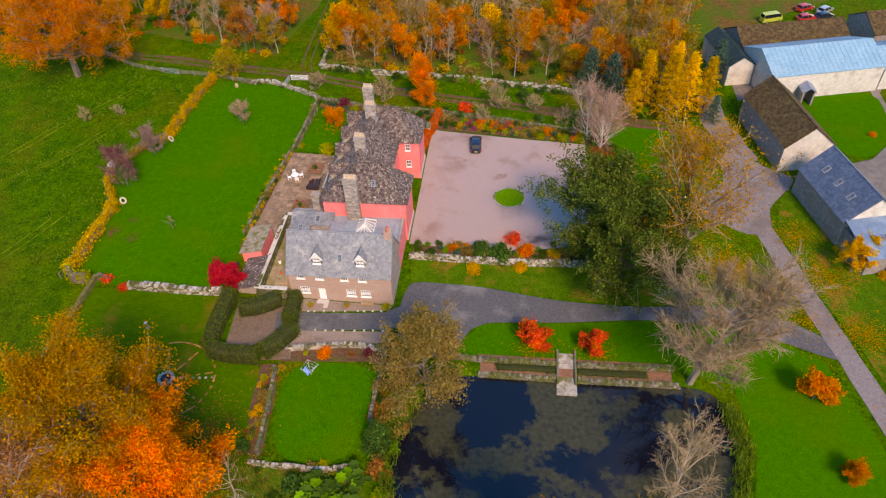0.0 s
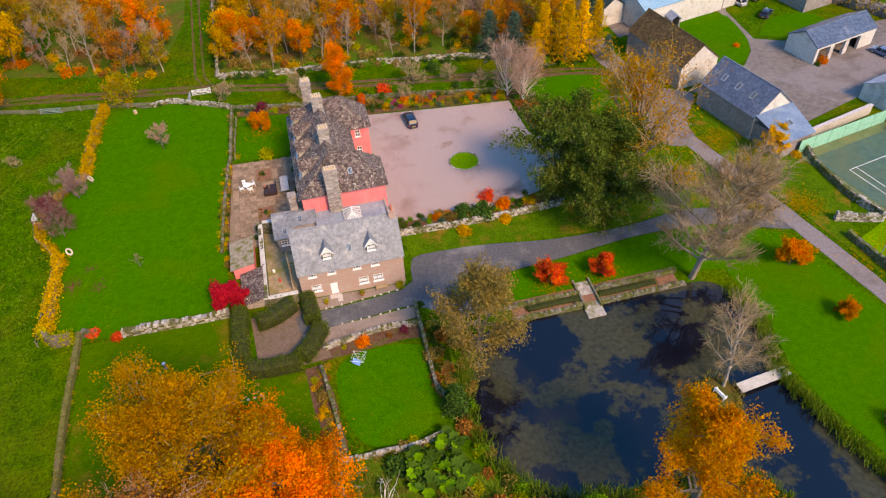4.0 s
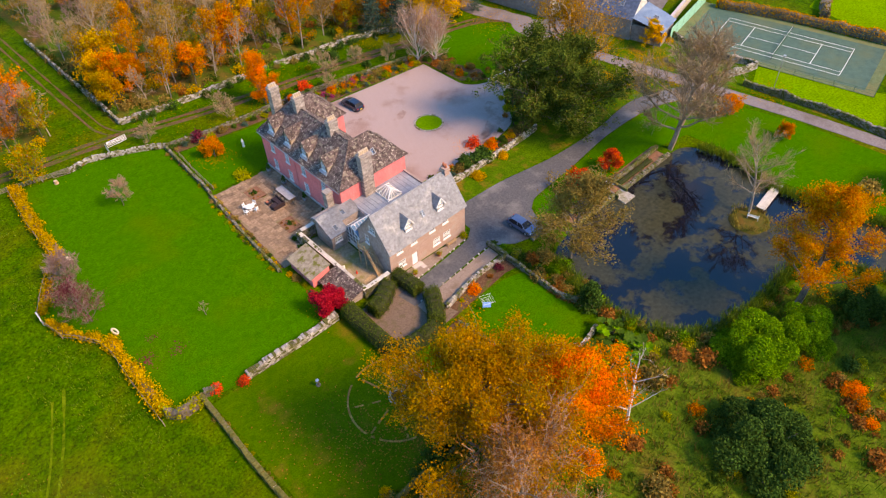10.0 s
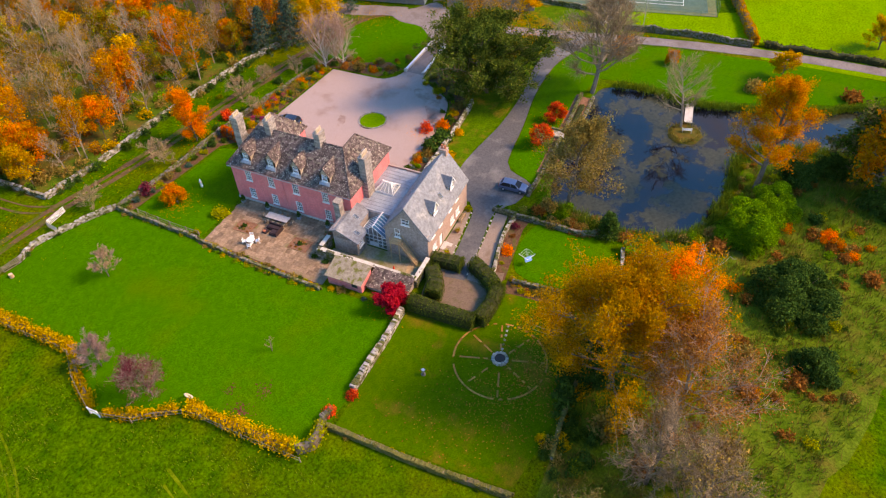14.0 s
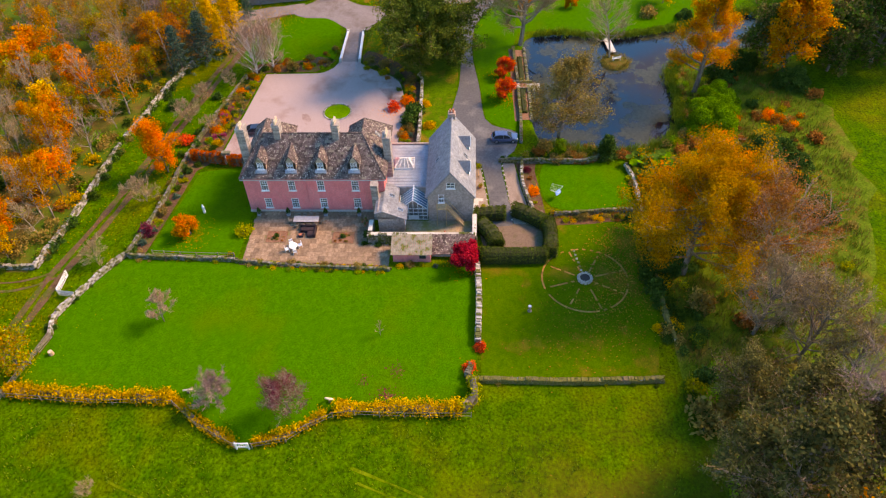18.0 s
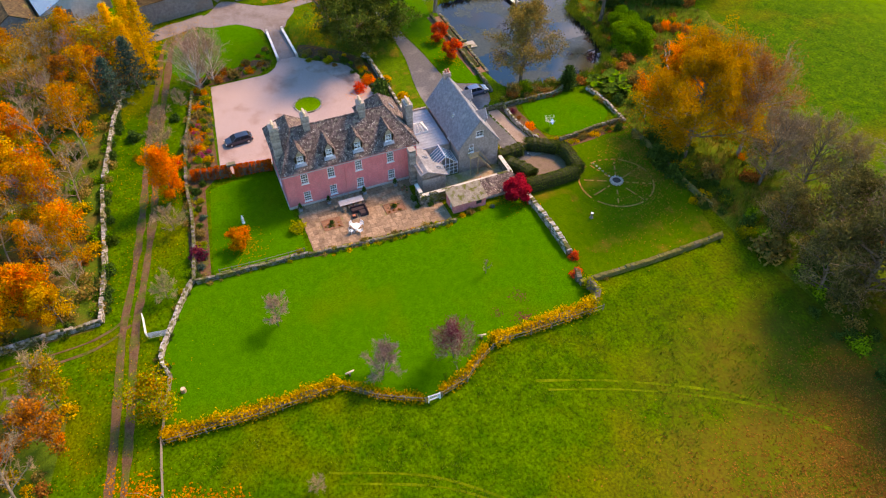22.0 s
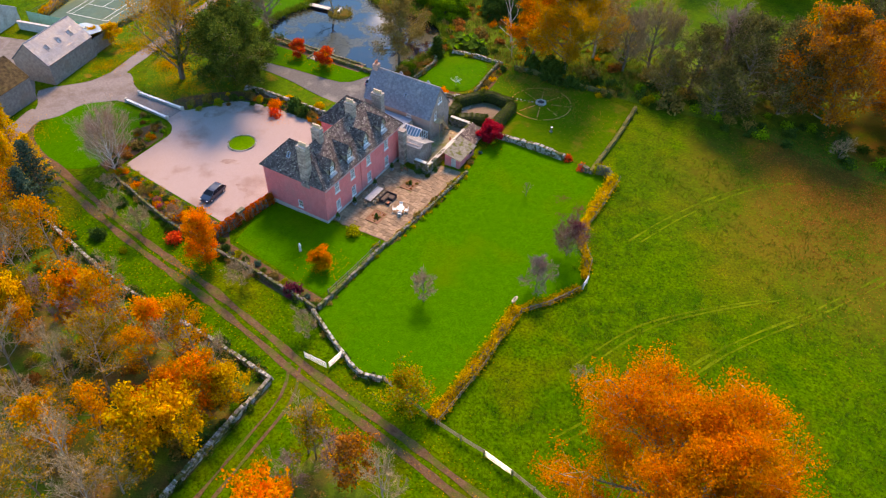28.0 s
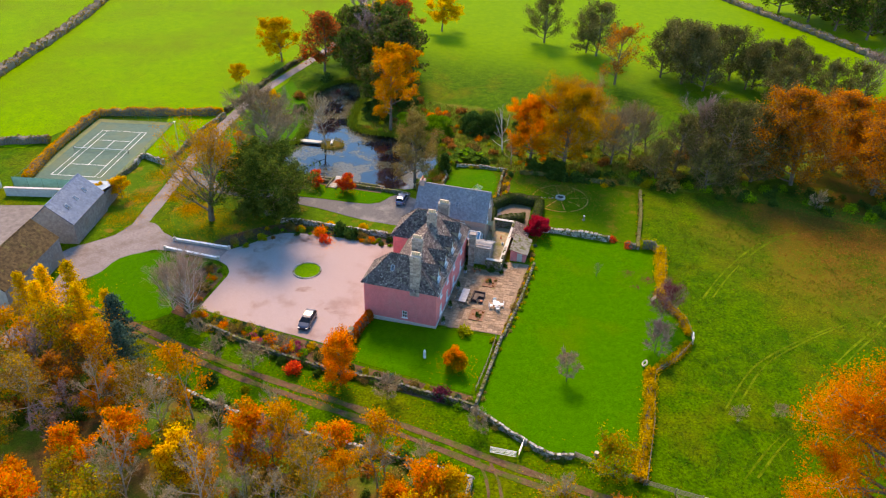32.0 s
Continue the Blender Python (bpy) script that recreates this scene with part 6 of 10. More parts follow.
barn("farm_store", "small farm store with a dark green sheet roof", (38.4, 134.6), (40.9, 122.6), 2.4, 3.4, 5.0, "black_sheet", "render", tiled=False, category="shed")
barn("long_barn", "stone barn with a mossy brown roof", (67.5, 140.5), (90, 146), 4.6, 3.2, 5.8, "barn_brown", "barn_stone", course=0.42, seed=76)
barn("stone_barn", "stone farm building with a mossy brown roof", (79.5, 119.5), (98, 123.6), 4.2, 3.6, 6.6, "barn_brown", "barn_stone", course=0.42, seed=77)
barn("cart_shed", "open-fronted cart shed with a blue-grey slate roof", (68.8, 99.6), (84.0, 103.3), 3.4, 2.7, 4.6, "barn_slate", "render", course=0.4, seed=78, openings=[(2.2, -0.8, 3.0, 2.9), (6.2, -0.8, 3.0, 2.9), (10.2, -0.8, 3.0, 2.9)], category="shed")
barn("farm_store", "low farm building with a pale grey sheet roof", (71.5, 80.5), (89, 85.5), 3.8, 2.2, 4.3, "lilac_sheet", "render", tiled=False, category="shed")
bw = tagged(part("boundary_wall", MB().slab([(53.4, 75.3, 1.0), (69, 79.3, 1.0), (68.9, 79.75, 1.0), (53.3, 75.75, 1.0)], 1.95), M["render"]), "tall pale rendered boundary wall by the tennis court", "wall", kind="structure")
part("coping", MB().slab([(53.4, 75.2, 1.1), (69.05, 79.2, 1.1), (68.95, 79.85, 1.1), (53.3, 75.85, 1.1)], 0.1), M["plinth"], bw)


# ---- trees and shrubs ----
def tube_mesh(name, segs, sides=5):
    """Tapered branches out of an array of rows: start, end, start radius, end radius."""
    s = np.array(segs, float)
    p, q, r0, r1 = s[:, 0:3], s[:, 3:6], s[:, 6], s[:, 7]
    d = q - p
    d /= np.linalg.norm(d, axis=1)[:, None] + 1e-9
    ref = np.where(np.abs(d[:, 2:3]) < 0.9, np.array([[0, 0, 1.0]]), np.array([[1.0, 0, 0]]))
    a = np.cross(d, ref)
    a /= np.linalg.norm(a, axis=1)[:, None] + 1e-9
    b = np.cross(d, a)
    quads = []
    ring = [(math.cos(k * math.tau / sides), math.sin(k * math.tau / sides)) for k in range(sides + 1)]
    for k in range(sides):
        (c0, s0), (c1, s1) = ring[k], ring[k + 1]
        u, v = a * c0 + b * s0, a * c1 + b * s1
        quads.append(np.stack([p + u * r0[:, None], p + v * r0[:, None], q + v * r1[:, None], q + u * r1[:, None]], 1))
    return quads_mesh(name, np.concatenate(quads))


def ribbon_mesh(name, tubes, fine, sides=3):
    """Branches as tubes and the thinnest twigs as single narrow blades, in one mesh."""
    s = np.array(fine, float)
    p, q, w0, w1 = s[:, 0:3], s[:, 3:6], s[:, 6:7], s[:, 7:8]
    d = q - p
    rng = np.random.default_rng(len(s))
    a = np.cross(d, rng.normal(size=d.shape))
    a /= np.linalg.norm(a, axis=1)[:, None] + 1e-9
    blades = np.stack([p - a * w0, p + a * w0, q + a * w1, q - a * w1], 1)
    me = tube_mesh(name, tubes, sides)
    co = np.empty(len(me.vertices) * 3, np.float32)
    me.vertices.foreach_get("co", co)
    bpy.data.meshes.remove(me)
    return quads_mesh(name, np.concatenate([co.reshape(-1, 4, 3), blades]))


def grow(rng, height, spread, base=0.25, limbs=14, lift=0.5, lead=0.9, round_top=0.6, subs=6, twigs=3, thick=0.022, lumps=0.25):
    """Branches and tips of a tree: a trunk, limbs within a lumpy rounded outline, side branches and twigs."""
    big, small, fine, tips = [], [], [], []

    def run(p, d, length, r, k, bend, out, wob=0.12):
        pts = [p]
        for i in range(k):
            d = d + rng.normal(0, wob, 3) + np.array([0, 0, bend / k])
            d /= np.linalg.norm(d)
            q = pts[-1] + d * length / k
            out.append([*pts[-1], *q, r * (1 - 0.8 * i / k), r * (1 - 0.8 * (i + 1) / k)])
            pts.append(q)
        return pts
    r = height * thick
    trunk = run(np.array([0, 0, -0.2]), np.array([0, 0, 1.0]), height * lead, r, 8, 0.3, big, 0.05)
    phase = rng.uniform(0, math.tau, 4)
    for i in range(limbs):
        t = base + (0.97 - base) * ((i + rng.random()) / limbs)
        k = min(int(t * 8), 7)
        f = t * 8 - k
        p = trunk[k] * (1 - f) + trunk[k + 1] * f
        az = i * 2.4 + rng.normal(0, 0.35)
        rel = (t - base) / (1 - base)
        env = spread * (math.sin(math.pi * min(0.98, 0.22 + 0.78 * rel ** round_top)) ** 0.7)
        env *= 1 + lumps * math.sin(3 * az + phase[0]) * math.cos(5 * rel + phase[1])
        el = lift * (0.5 + 0.9 * rel)
        d = np.array([math.cos(az) * math.cos(el), math.sin(az) * math.cos(el), math.sin(el)])
        L = max(env, 0.12 * spread) / max(0.35, math.cos(el)) * rng.uniform(0.75, 1.05)
        L = min(L, (height - p[2]) / max(0.15, math.sin(el)) * 1.0 + 0.3) if el > 0.2 else L
        pts = run(p, d, L, r * 0.42 * (1 - 0.45 * rel), 5, 0.35, big)
        for j in range(subs):
            u = 0.3 + 0.7 * (j + rng.random()) / subs
            kk = min(int(u * 5), 4)
            sp = pts[kk] * (1 - (u * 5 - kk)) + pts[kk + 1] * (u * 5 - kk)
            sd = (pts[kk + 1] - pts[kk]) / (np.linalg.norm(pts[kk + 1] - pts[kk]) + 1e-9) + rng.normal(0, 0.6, 3) + np.array([0, 0, 0.2])
            sd /= np.linalg.norm(sd)
            sl = L * rng.uniform(0.25, 0.45) * (1.15 - 0.5 * u)
            spts = run(sp, sd, sl, r * 0.14, 3, 0.25, small)
            tips.append(spts[-1])
            tips.append(spts[2])
            for w in range(twigs):
                q = spts[1 + w % 3]
                td = sd + rng.normal(0, 0.75, 3) + np.array([0, 0, 0.25])
                td /= np.linalg.norm(td)
                tl = sl * rng.uniform(0.35, 0.75)
                fine.append([*q, *(q + td * tl), max(0.016, r * 0.06), max(0.008, r * 0.025)])
                tips.append(q + td * tl)
    return big, small, fine, np.array(tips)


def clothe(rng, tips, per, spread, size, flat=0.2):
    n = len(tips) * per
    c = np.repeat(tips, per, 0) + np.clip(rng.normal(0, 1, (n, 3)), -1.5, 1.5) * spread * np.array([1, 1, 0.75])
    c[:, 2] = np.maximum(c[:, 2], 0.1)
    return quads_mesh("crown", leaf_quads(c, size, rng, flat))


def make_tree(name, label, height, spread, leaf, seed, category="tree", bark="bark", twig="twig", per=10, size=0.3, blob=0.35, group="", second=None, sides=5, inner=0, **shape):
    """A tree at the origin: trunk with its limbs, twigs and a crown of many leaves."""
    rng = np.random.default_rng(seed)
    big, small, fine, tips = grow(rng, height, spread, **shape)
    tips = tips[::max(1, (2 + shape.get("twigs", 3)) // 6)]
    root = thing(name, (0, 0, 0), label, category, group)
    part("trunk", tube_mesh("trunk", big, sides), M[bark], root)
    part("branchwork", ribbon_mesh("branchwork", small if sides > 4 else small[::3], fine if sides > 4 else fine + small[1::3] + small[2::3], 3), M[twig], root, kind="stuff")
    if leaf:
        if second:
            pick = rng.random(len(tips)) < second[1]
            crown = part("crown", clothe(rng, tips[~pick], per, blob, size), LEAF[leaf], root)
            part("second_tint", clothe(rng, tips[pick], per, blob, size), LEAF[second[0]], crown, kind="stuff")
        else:
            part("crown", clothe(rng, tips, per, blob, size), LEAF[leaf], root)
    return root


def place(root, x, y, turn=0.0, scale=1.0, tall=1.0, z=None):
    """Stand a tree (the first one itself, later ones as copies) at x, y."""
    m = pose(x, y, gz(x) if z is None else z, 0, 0, turn) @ Matrix.Diagonal((scale, scale, scale * tall, 1))
    if "placed" not in USED.setdefault(root.name, set()):
        USED[root.name].add("placed")
        root.matrix_basis = m
        return root
    return copy_thing(root, m)


USED = {}


def shrub(label, leaf, seed, radius=1.0, height=1.4, count=700, size=0.2, name="shrub", category="shrub", clumps=26, stems=9):
    """A rounded, uneven shrub: stems and clumps of leaf with gaps."""
    rng = np.random.default_rng(seed)
    root = thing(name, (0, 0, 0), label, category)
    d = rng.normal(size=(clumps, 3))
    d[:, 2] = np.abs(d[:, 2])
    d /= np.linalg.norm(d, axis=1)[:, None]
    c = d * np.array([radius, radius, height]) * rng.uniform(0.45, 0.92, (clumps, 1))
    c[:, 2] = np.maximum(c[:, 2], 0.12 * height)
    segs = [[0.1 * p[0], 0.1 * p[1], -0.05, *p, 0.04 * radius, 0.012 * radius] for p in c[:max(stems, 3)]]
    part("stem", tube_mesh("stem", segs, 4), M["bark"], root, kind="stuff")
    per = count // clumps
    q = np.repeat(c, per, 0) + np.clip(rng.normal(0, 1, (per * clumps, 3)), -1.5, 1.5) * 0.24 * radius * np.array([1, 1, 0.8 * height / max(radius, 0.1)])
    q[:, 2] = np.maximum(q[:, 2], 0.05)
    part("foliage", quads_mesh("foliage", leaf_quads(q, size, rng)), LEAF[leaf], root)
    return root


def lobed_shrub(label, leaf, seed, radius, height, count, size, name, lobes=18):
    """A large evergreen of many overlapping rounded lobes, thickest leaf on their upper sides."""
    rng = np.random.default_rng(seed)
    root = thing(name, (0, 0, 0), label, "shrub")
    d = rng.normal(size=(lobes, 3))
    d[:, 2] = np.abs(d[:, 2]) * 0.9
    d /= np.linalg.norm(d, axis=1)[:, None]
    c = d * np.array([radius, radius, height]) * rng.uniform(0.35, 0.78, (lobes, 1))
    r = radius * rng.uniform(0.14, 0.34, lobes)
    segs = [[0.1 * p[0], 0.1 * p[1], -0.05, *p, 0.03 * radius, 0.012 * radius] for p in c]
    part("stem", tube_mesh("stem", segs, 4), M["bark"], root, kind="stuff")
    n = (count * r ** 2 / np.sum(r ** 2)).astype(int)
    k = np.repeat(np.arange(lobes), n)
    e = rng.normal(size=(len(k), 3))
    e[:, 2] = np.where(rng.random(len(k)) < 0.8, np.abs(e[:, 2]), e[:, 2])
    e /= np.linalg.norm(e, axis=1)[:, None]
    q = c[k] + e * (r[k] * rng.uniform(0.72, 1.06, len(k)))[:, None] * np.array([1, 1, 0.85])
    q[:, 2] = np.maximum(q[:, 2], rng.uniform(0.05, 0.5, len(k)))
    part("foliage", quads_mesh("foliage", leaf_quads(q, size, rng, 0.3)), LEAF[leaf], root)
    return root


# the large single trees
place(make_tree("yew_tree", "broad dark green yew tree beside the drive", 15.4, 9.0, "yew", 1, per=30, size=0.26, blob=0.42, base=0.03, limbs=54, lift=0.34, round_top=0.8, subs=11, twigs=3, lumps=0.45), 15.0, 70.6)
place(make_tree("ash_tree", "half-bare ash tree with thin golden leaves", 17.5, 9.0, "gold", 2, per=8, size=0.22, blob=0.5, base=0.16, limbs=20, lift=1.05, subs=9, twigs=6, thick=0.036, lead=0.75), 24.4, 75.6, 40)
place(make_tree("bare_tree", "large almost bare brown tree beside the pond", 18.0, 8.6, "bronze", 13, per=1, size=0.13, blob=0.3, bark="limb_bark", twig="brown_twig", base=0.2, limbs=34, lift=0.7, subs=13, twigs=24, thick=0.026, lead=0.93), 22.0, 52.8)
place(make_tree("bronze_tree", "bushy bronze-leaved tree beside the cottage drive", 15.5, 5.9, "bronze", 4, per=12, size=0.22, blob=0.45, base=0.12, limbs=26, lift=0.7, subs=9, twigs=4), -8.8, 48.0)
place(make_tree("oak_tree", "tall orange oak leaning over the pond", 20.5, 5.4, "gold", 5, per=44, size=0.185, blob=0.45, base=0.2, limbs=22, lift=0.65, subs=7, twigs=3, second=("orange", 0.5), lumps=0.45), 5.4, 22.6)
place(make_tree("bare_tree", "slender bare tree on the pond island", 12.5, 4.8, None, 6, bark="pale_bark", base=0.25, limbs=22, lift=0.75, subs=9, twigs=16, thick=0.018), 17.2, 36.0)
place(make_tree("lime_tree", "huge golden lime tree in full autumn leaf", 20.0, 9.6, "gold", 7, per=54, size=0.18, blob=0.5, base=0.16, limbs=36, lift=0.6, subs=9, twigs=3, second=("olive", 0.3), lumps=0.3), -39.4, 34.0)
place(make_tree("maple_tree", "bright orange maple tree beside the golden lime", 16.5, 7.0, "bright", 8, per=58, size=0.185, blob=0.45, base=0.14, limbs=28, lift=0.55, subs=8, twigs=3, second=("orange", 0.4)), -31.4, 31.6)
place(make_tree("birch_tree", "thin russet birch with pale bare branches", 18.0, 7.0, "russet", 9, per=6, size=0.17, blob=0.5, bark="pale_bark", twig="rust_twig", base=0.18, limbs=26, lift=0.8, subs=10, twigs=14, thick=0.018), -42.5, 26.0)
place(make_tree("bare_tree", "bare brown tree with fine twigs", 13.0, 5.5, None, 10, twig="brown_twig", base=0.15, limbs=28, lift=0.8, subs=10, twigs=20), -49.5, 27.5)
place(make_tree("oak_tree", "huge spreading oak in orange autumn leaf", 22.0, 11.8, "orange", 11, per=56, size=0.195, blob=0.6, base=0.18, limbs=44, lift=0.5, subs=9, twigs=3, lumps=0.25, second=("bright", 0.45), thick=0.03), -86.5, 116.4)
darkwood = make_tree("alder_tree", "dull brown-green alder losing its leaves", 20, 7.0, "murk", 12, per=4, size=0.31, blob=0.6, twig="brown_twig", base=0.02, limbs=36, lift=0.5, subs=8, twigs=7, group="trees of the dark copse")
for x, y, s, a in ((-73.3, 31, 1.05, 0), (-69, 24, 0.8, 70), (-80, 27, 0.85, 220), (-77, 21, 0.8, 100), (-70, 34.5, 0.6, 300), (-63.5, 29, 0.72, 150), (-59.5, 32, 0.5, 20), (-84, 20, 0.8, 10)):
    place(darkwood, x, y, a, s)
beech = make_tree("beech_tree", "copper-orange beech tree in autumn leaf", 21.5, 9.8, "russet", 13, per=22, size=0.30, blob=0.6, base=0.04, limbs=40, lift=0.42, subs=8, twigs=3, second=("orange", 0.5), group="trees of the dark copse")
for x, y, s, a in ((-88.5, 26, 1.05, 0), (-105, 25.5, 1.08, 130), (-99, 15, 0.9, 50), (-112, 20, 1.0, 250)):
    place(beech, x, y, a, s)
place(make_tree("oak_tree", "yellow-olive oak beside the dark copse", 17, 5.5, "olive", 14, per=12, size=0.36, blob=0.5, base=0.15, limbs=22, lift=0.7), -82.5, 18)

# trees beyond the pond and in the far fields
far_red = make_tree("beech_tree", "red-brown beech beside the lane", 18.5, 7.5, "russet", 15, per=14, size=0.42, blob=0.55, base=0.15, limbs=26, lift=0.6, subs=7, second=("red", 0.25), group="trees along the lane")
place(far_red, 38, -12)
place(far_red, 24, -40, 80, 0.9)
place(make_tree("plum_tree", "bare grey-purple tree above the dark copse", 17.5, 5.5, None, 43, twig="purple_twig", base=0.12, limbs=28, lift=0.9, subs=10, twigs=16, thick=0.018), -67.5, 26)
place(make_tree("maple_tree", "small yellow maple behind the dark copse", 11, 4.0, "yellow", 44, per=14, size=0.28, blob=0.5, base=0.1, limbs=20, lift=0.6, second=("olive", 0.4)), -79.5, 12)
far_gold = make_tree("maple_tree", "golden yellow maple beside the lane", 15, 6.0, "yellow", 16, per=14, size=0.42, blob=0.5, base=0.2, limbs=22, lift=0.6, subs=7, second=("gold", 0.4), group="trees along the lane")
for x, y, s, a in ((54, -16, 0.95, 0), (29, -47, 1.2, 60), (16, -66, 1.1, 140), (56, 6, 0.45, 10), (38.5, 22, 0.42, 99), (46.4, 73.2, 0.36, 40), (49.6, 76, 0.3, 90)):
    place(far_gold, x, y, a, s)
far_dark = make_tree("oak_tree", "dark olive-green oak behind the pond", 18, 8.5, "murk", 17, per=8, size=0.58, blob=0.6, base=0.1, limbs=30, lift=0.5, subs=7, second=("mid", 0.5), group="trees behind the pond")
for x, y, s, a in ((15, -12, 1.0, 0), (22, -26, 1.05, 70), (27, -10, 0.85, 140), (12, -3, 0.75, 210), (36, -30, 0.9, 300), (14, 8, 0.7, 15), (-105, -134, 1.2, 40), (-114, -122, 1.1, 90), (-122, -113, 1.2, 150), (-131, -104, 1.1, 200), (-138, -118, 1.3, 10), (-122, -136, 1.3, 70), (-146, -98, 1.2, 300), (-150, -124, 1.3, 260), (-134, -140, 1.4, 30)):
    place(far_dark, x, y, a, s)
place(make_tree("oak_tree", "orange oak behind the pond", 17.5, 6.0, "orange", 18, per=14, size=0.4, blob=0.5, base=0.2, limbs=22, lift=0.65, subs=7, second=("gold", 0.5)), 9.5, 6.5)
field_tree = make_tree("alder_tree", "grey-green half-bare tree in a field", 16, 6.5, "murk", 19, per=4, size=0.33, blob=0.55, base=0.08, limbs=26, lift=0.75, subs=7, twigs=9, group="trees in the far field")
for x, y, s, a in ((-21, -64, 1.0, 0), (-39.5, -53, 1.05, 50), (-66, -34, 1.1, 100), (-72, -30, 0.9, 10), (-60, -38, 0.9, 190), (-86, -36, 0.85, 150), (-95, -33, 0.8, 200), (-80, -42, 0.95, 260), (-104, -26, 0.8, 310), (-112, -30, 0.75, 20), (-90, -18, 0.8, 66), (-36, -56, 0.8, 44), (-69, -36, 1.0, 5), (-76, -47, 0.9, 77), (-84, -35, 0.75, 128), (-63, -45, 0.95, 230), (-97, -44, 0.8, 333), (-101, -38, 0.7, 12), (-91, -41, 0.8, 290), (-70, -50, 0.8, 60)):
    place(field_tree, x, y, a, s)
place(make_tree("beech_tree", "thin red-brown beech in the far field", 17, 6.8, "russet", 20, per=6, size=0.36, blob=0.5, base=0.15, limbs=24, lift=0.7, second=("orange", 0.3)), -47, -27.5)
grey_tree = make_tree("bare_tree", "bare grey-purple tree beside the lane", 17, 6.0, None, 21, twig="purple_twig", base=0.15, limbs=28, lift=0.75, subs=10, twigs=14, group="bare trees by the lane")
for x, y, s, a in ((27, -20, 1.0, 200), (33, -34, 1.1, 250), (-117, -40, 0.8, 30)):
    place(grey_tree, x, y, a, s)

# garden trees
birch_bare = make_tree("birch_tree", "pale bare birch in the shrub border", 10.5, 3.9, None, 22, bark="white_bark", twig="birch_twig", base=0.03, limbs=30, lift=1.15, subs=9, twigs=11, thick=0.017, lead=0.7, group="pair of birches")
place(birch_bare, 12.2, 103.1)
place(birch_bare, 14.2, 100.3, 120, 0.92)
place(birch_bare, 15.4, 102.6, 230, 0.8)
place(make_tree("cherry_tree", "small bare cherry tree on the lawn", 5.2, 1.9, None, 24, twig="rust_twig", base=0.2, limbs=22, lift=0.8, subs=9, twigs=18, thick=0.016), -48.3, 102)
place(make_tree("sapling", "thin bare sapling on the lawn", 2.9, 0.8, None, 25, twig="brown_twig", base=0.2, limbs=10, lift=0.9, subs=5, twigs=4), -50.2, 73.8)
place(make_tree("plum_tree", "grey bare shrub-like tree by the fence", 5.2, 2.5, None, 26, twig="purple_twig", base=0.1, limbs=26, lift=0.9, subs=10, twigs=20, thick=0.014), -60.4, 92.0)
place(make_tree("plum_tree", "purple-leaved plum tree by the fence", 6.8, 2.8, "maroon", 27, per=4, size=0.10, blob=0.3, twig="purple_twig", base=0.08, limbs=26, lift=0.9, subs=9, twigs=12, thick=0.014), -61.4, 83.2)
place(make_tree("maple_tree", "small crimson Japanese maple by the yard", 3.7, 2.1, "crimson", 28, per=26, size=0.2, blob=0.28, base=0.1, limbs=18, lift=0.5), -38.0, 62.9)
acer = make_tree("maple_tree", "small scarlet acer on the pond verge", 4.4, 2.1, "red", 29, per=14, size=0.22, blob=0.3, base=0.12, limbs=16, lift=0.7, second=("bright", 0.12), group="acers on the verge")
place(acer, 3.6, 56.4, 0, 0.92)
place(acer, 10.8, 56.4, 130, 0.88)
orange_acer = make_tree("maple_tree", "small bright orange maple beside the lane", 5.2, 2.4, "bright", 41, per=16, size=0.24, blob=0.32, base=0.12, limbs=16, lift=0.7, second=("gold", 0.3), group="maples by the lane")
place(orange_acer, 35.6, 51.4, 0, 0.85)
place(orange_acer, 36.8, 41.4, 100, 0.62)
brown_bare = make_tree("bare_tree", "bare brown tree with dense fine twigs", 13.5, 5.6, "bronze", 42, per=1, size=0.22, blob=0.5, twig="brown_twig", base=0.1, limbs=30, lift=0.8, subs=10, twigs=16, group="bare trees by the dark copse")
for x, y, s, a in ((-53.5, 23.4, 0.95, 0), (-57, 19, 0.8, 80), (-47.5, 21, 0.7, 150)):
    place(brown_bare, x, y, a, s)
place(make_tree("maple_tree", "small orange maple on the square lawn", 3.2, 1.8, "gold", 30, per=18, size=0.2, blob=0.28, base=0.14, limbs=14, lift=0.5, second=("bright", 0.4)), -32.0, 103.2)
thorn = make_tree("hawthorn", "low bare grey shrub tree", 5.0, 2.5, None, 31, twig="twig", base=0.05, limbs=24, lift=0.7, subs=8, twigs=16, thick=0.014, group="bare shrubs by the track")
for x, y, s, a in ((-24.5, 112.2, 1.0, 0), (-3.5, 111.5, 1.05, 50), (3, 111, 0.8, 140), (-38, 114.6, 0.8, 220), (8, 107, 0.7, 300), (-6, 106.8, 0.7, 10), (-89, 133, 0.9, 60), (-77, 101, 0.55, 10), (-71.5, 103, 0.5, 80), (-92, 36, 0.8, 99)):
    place(thorn, x, y, a, s)
track_yellow = make_tree("hazel", "thin yellow-olive hazel by the fence", 5.5, 3.2, "lime", 32, per=5, size=0.24, blob=0.4, base=0.06, limbs=22, lift=0.8, second=("gold", 0.4))
place(track_yellow, -56.0, 117.4)

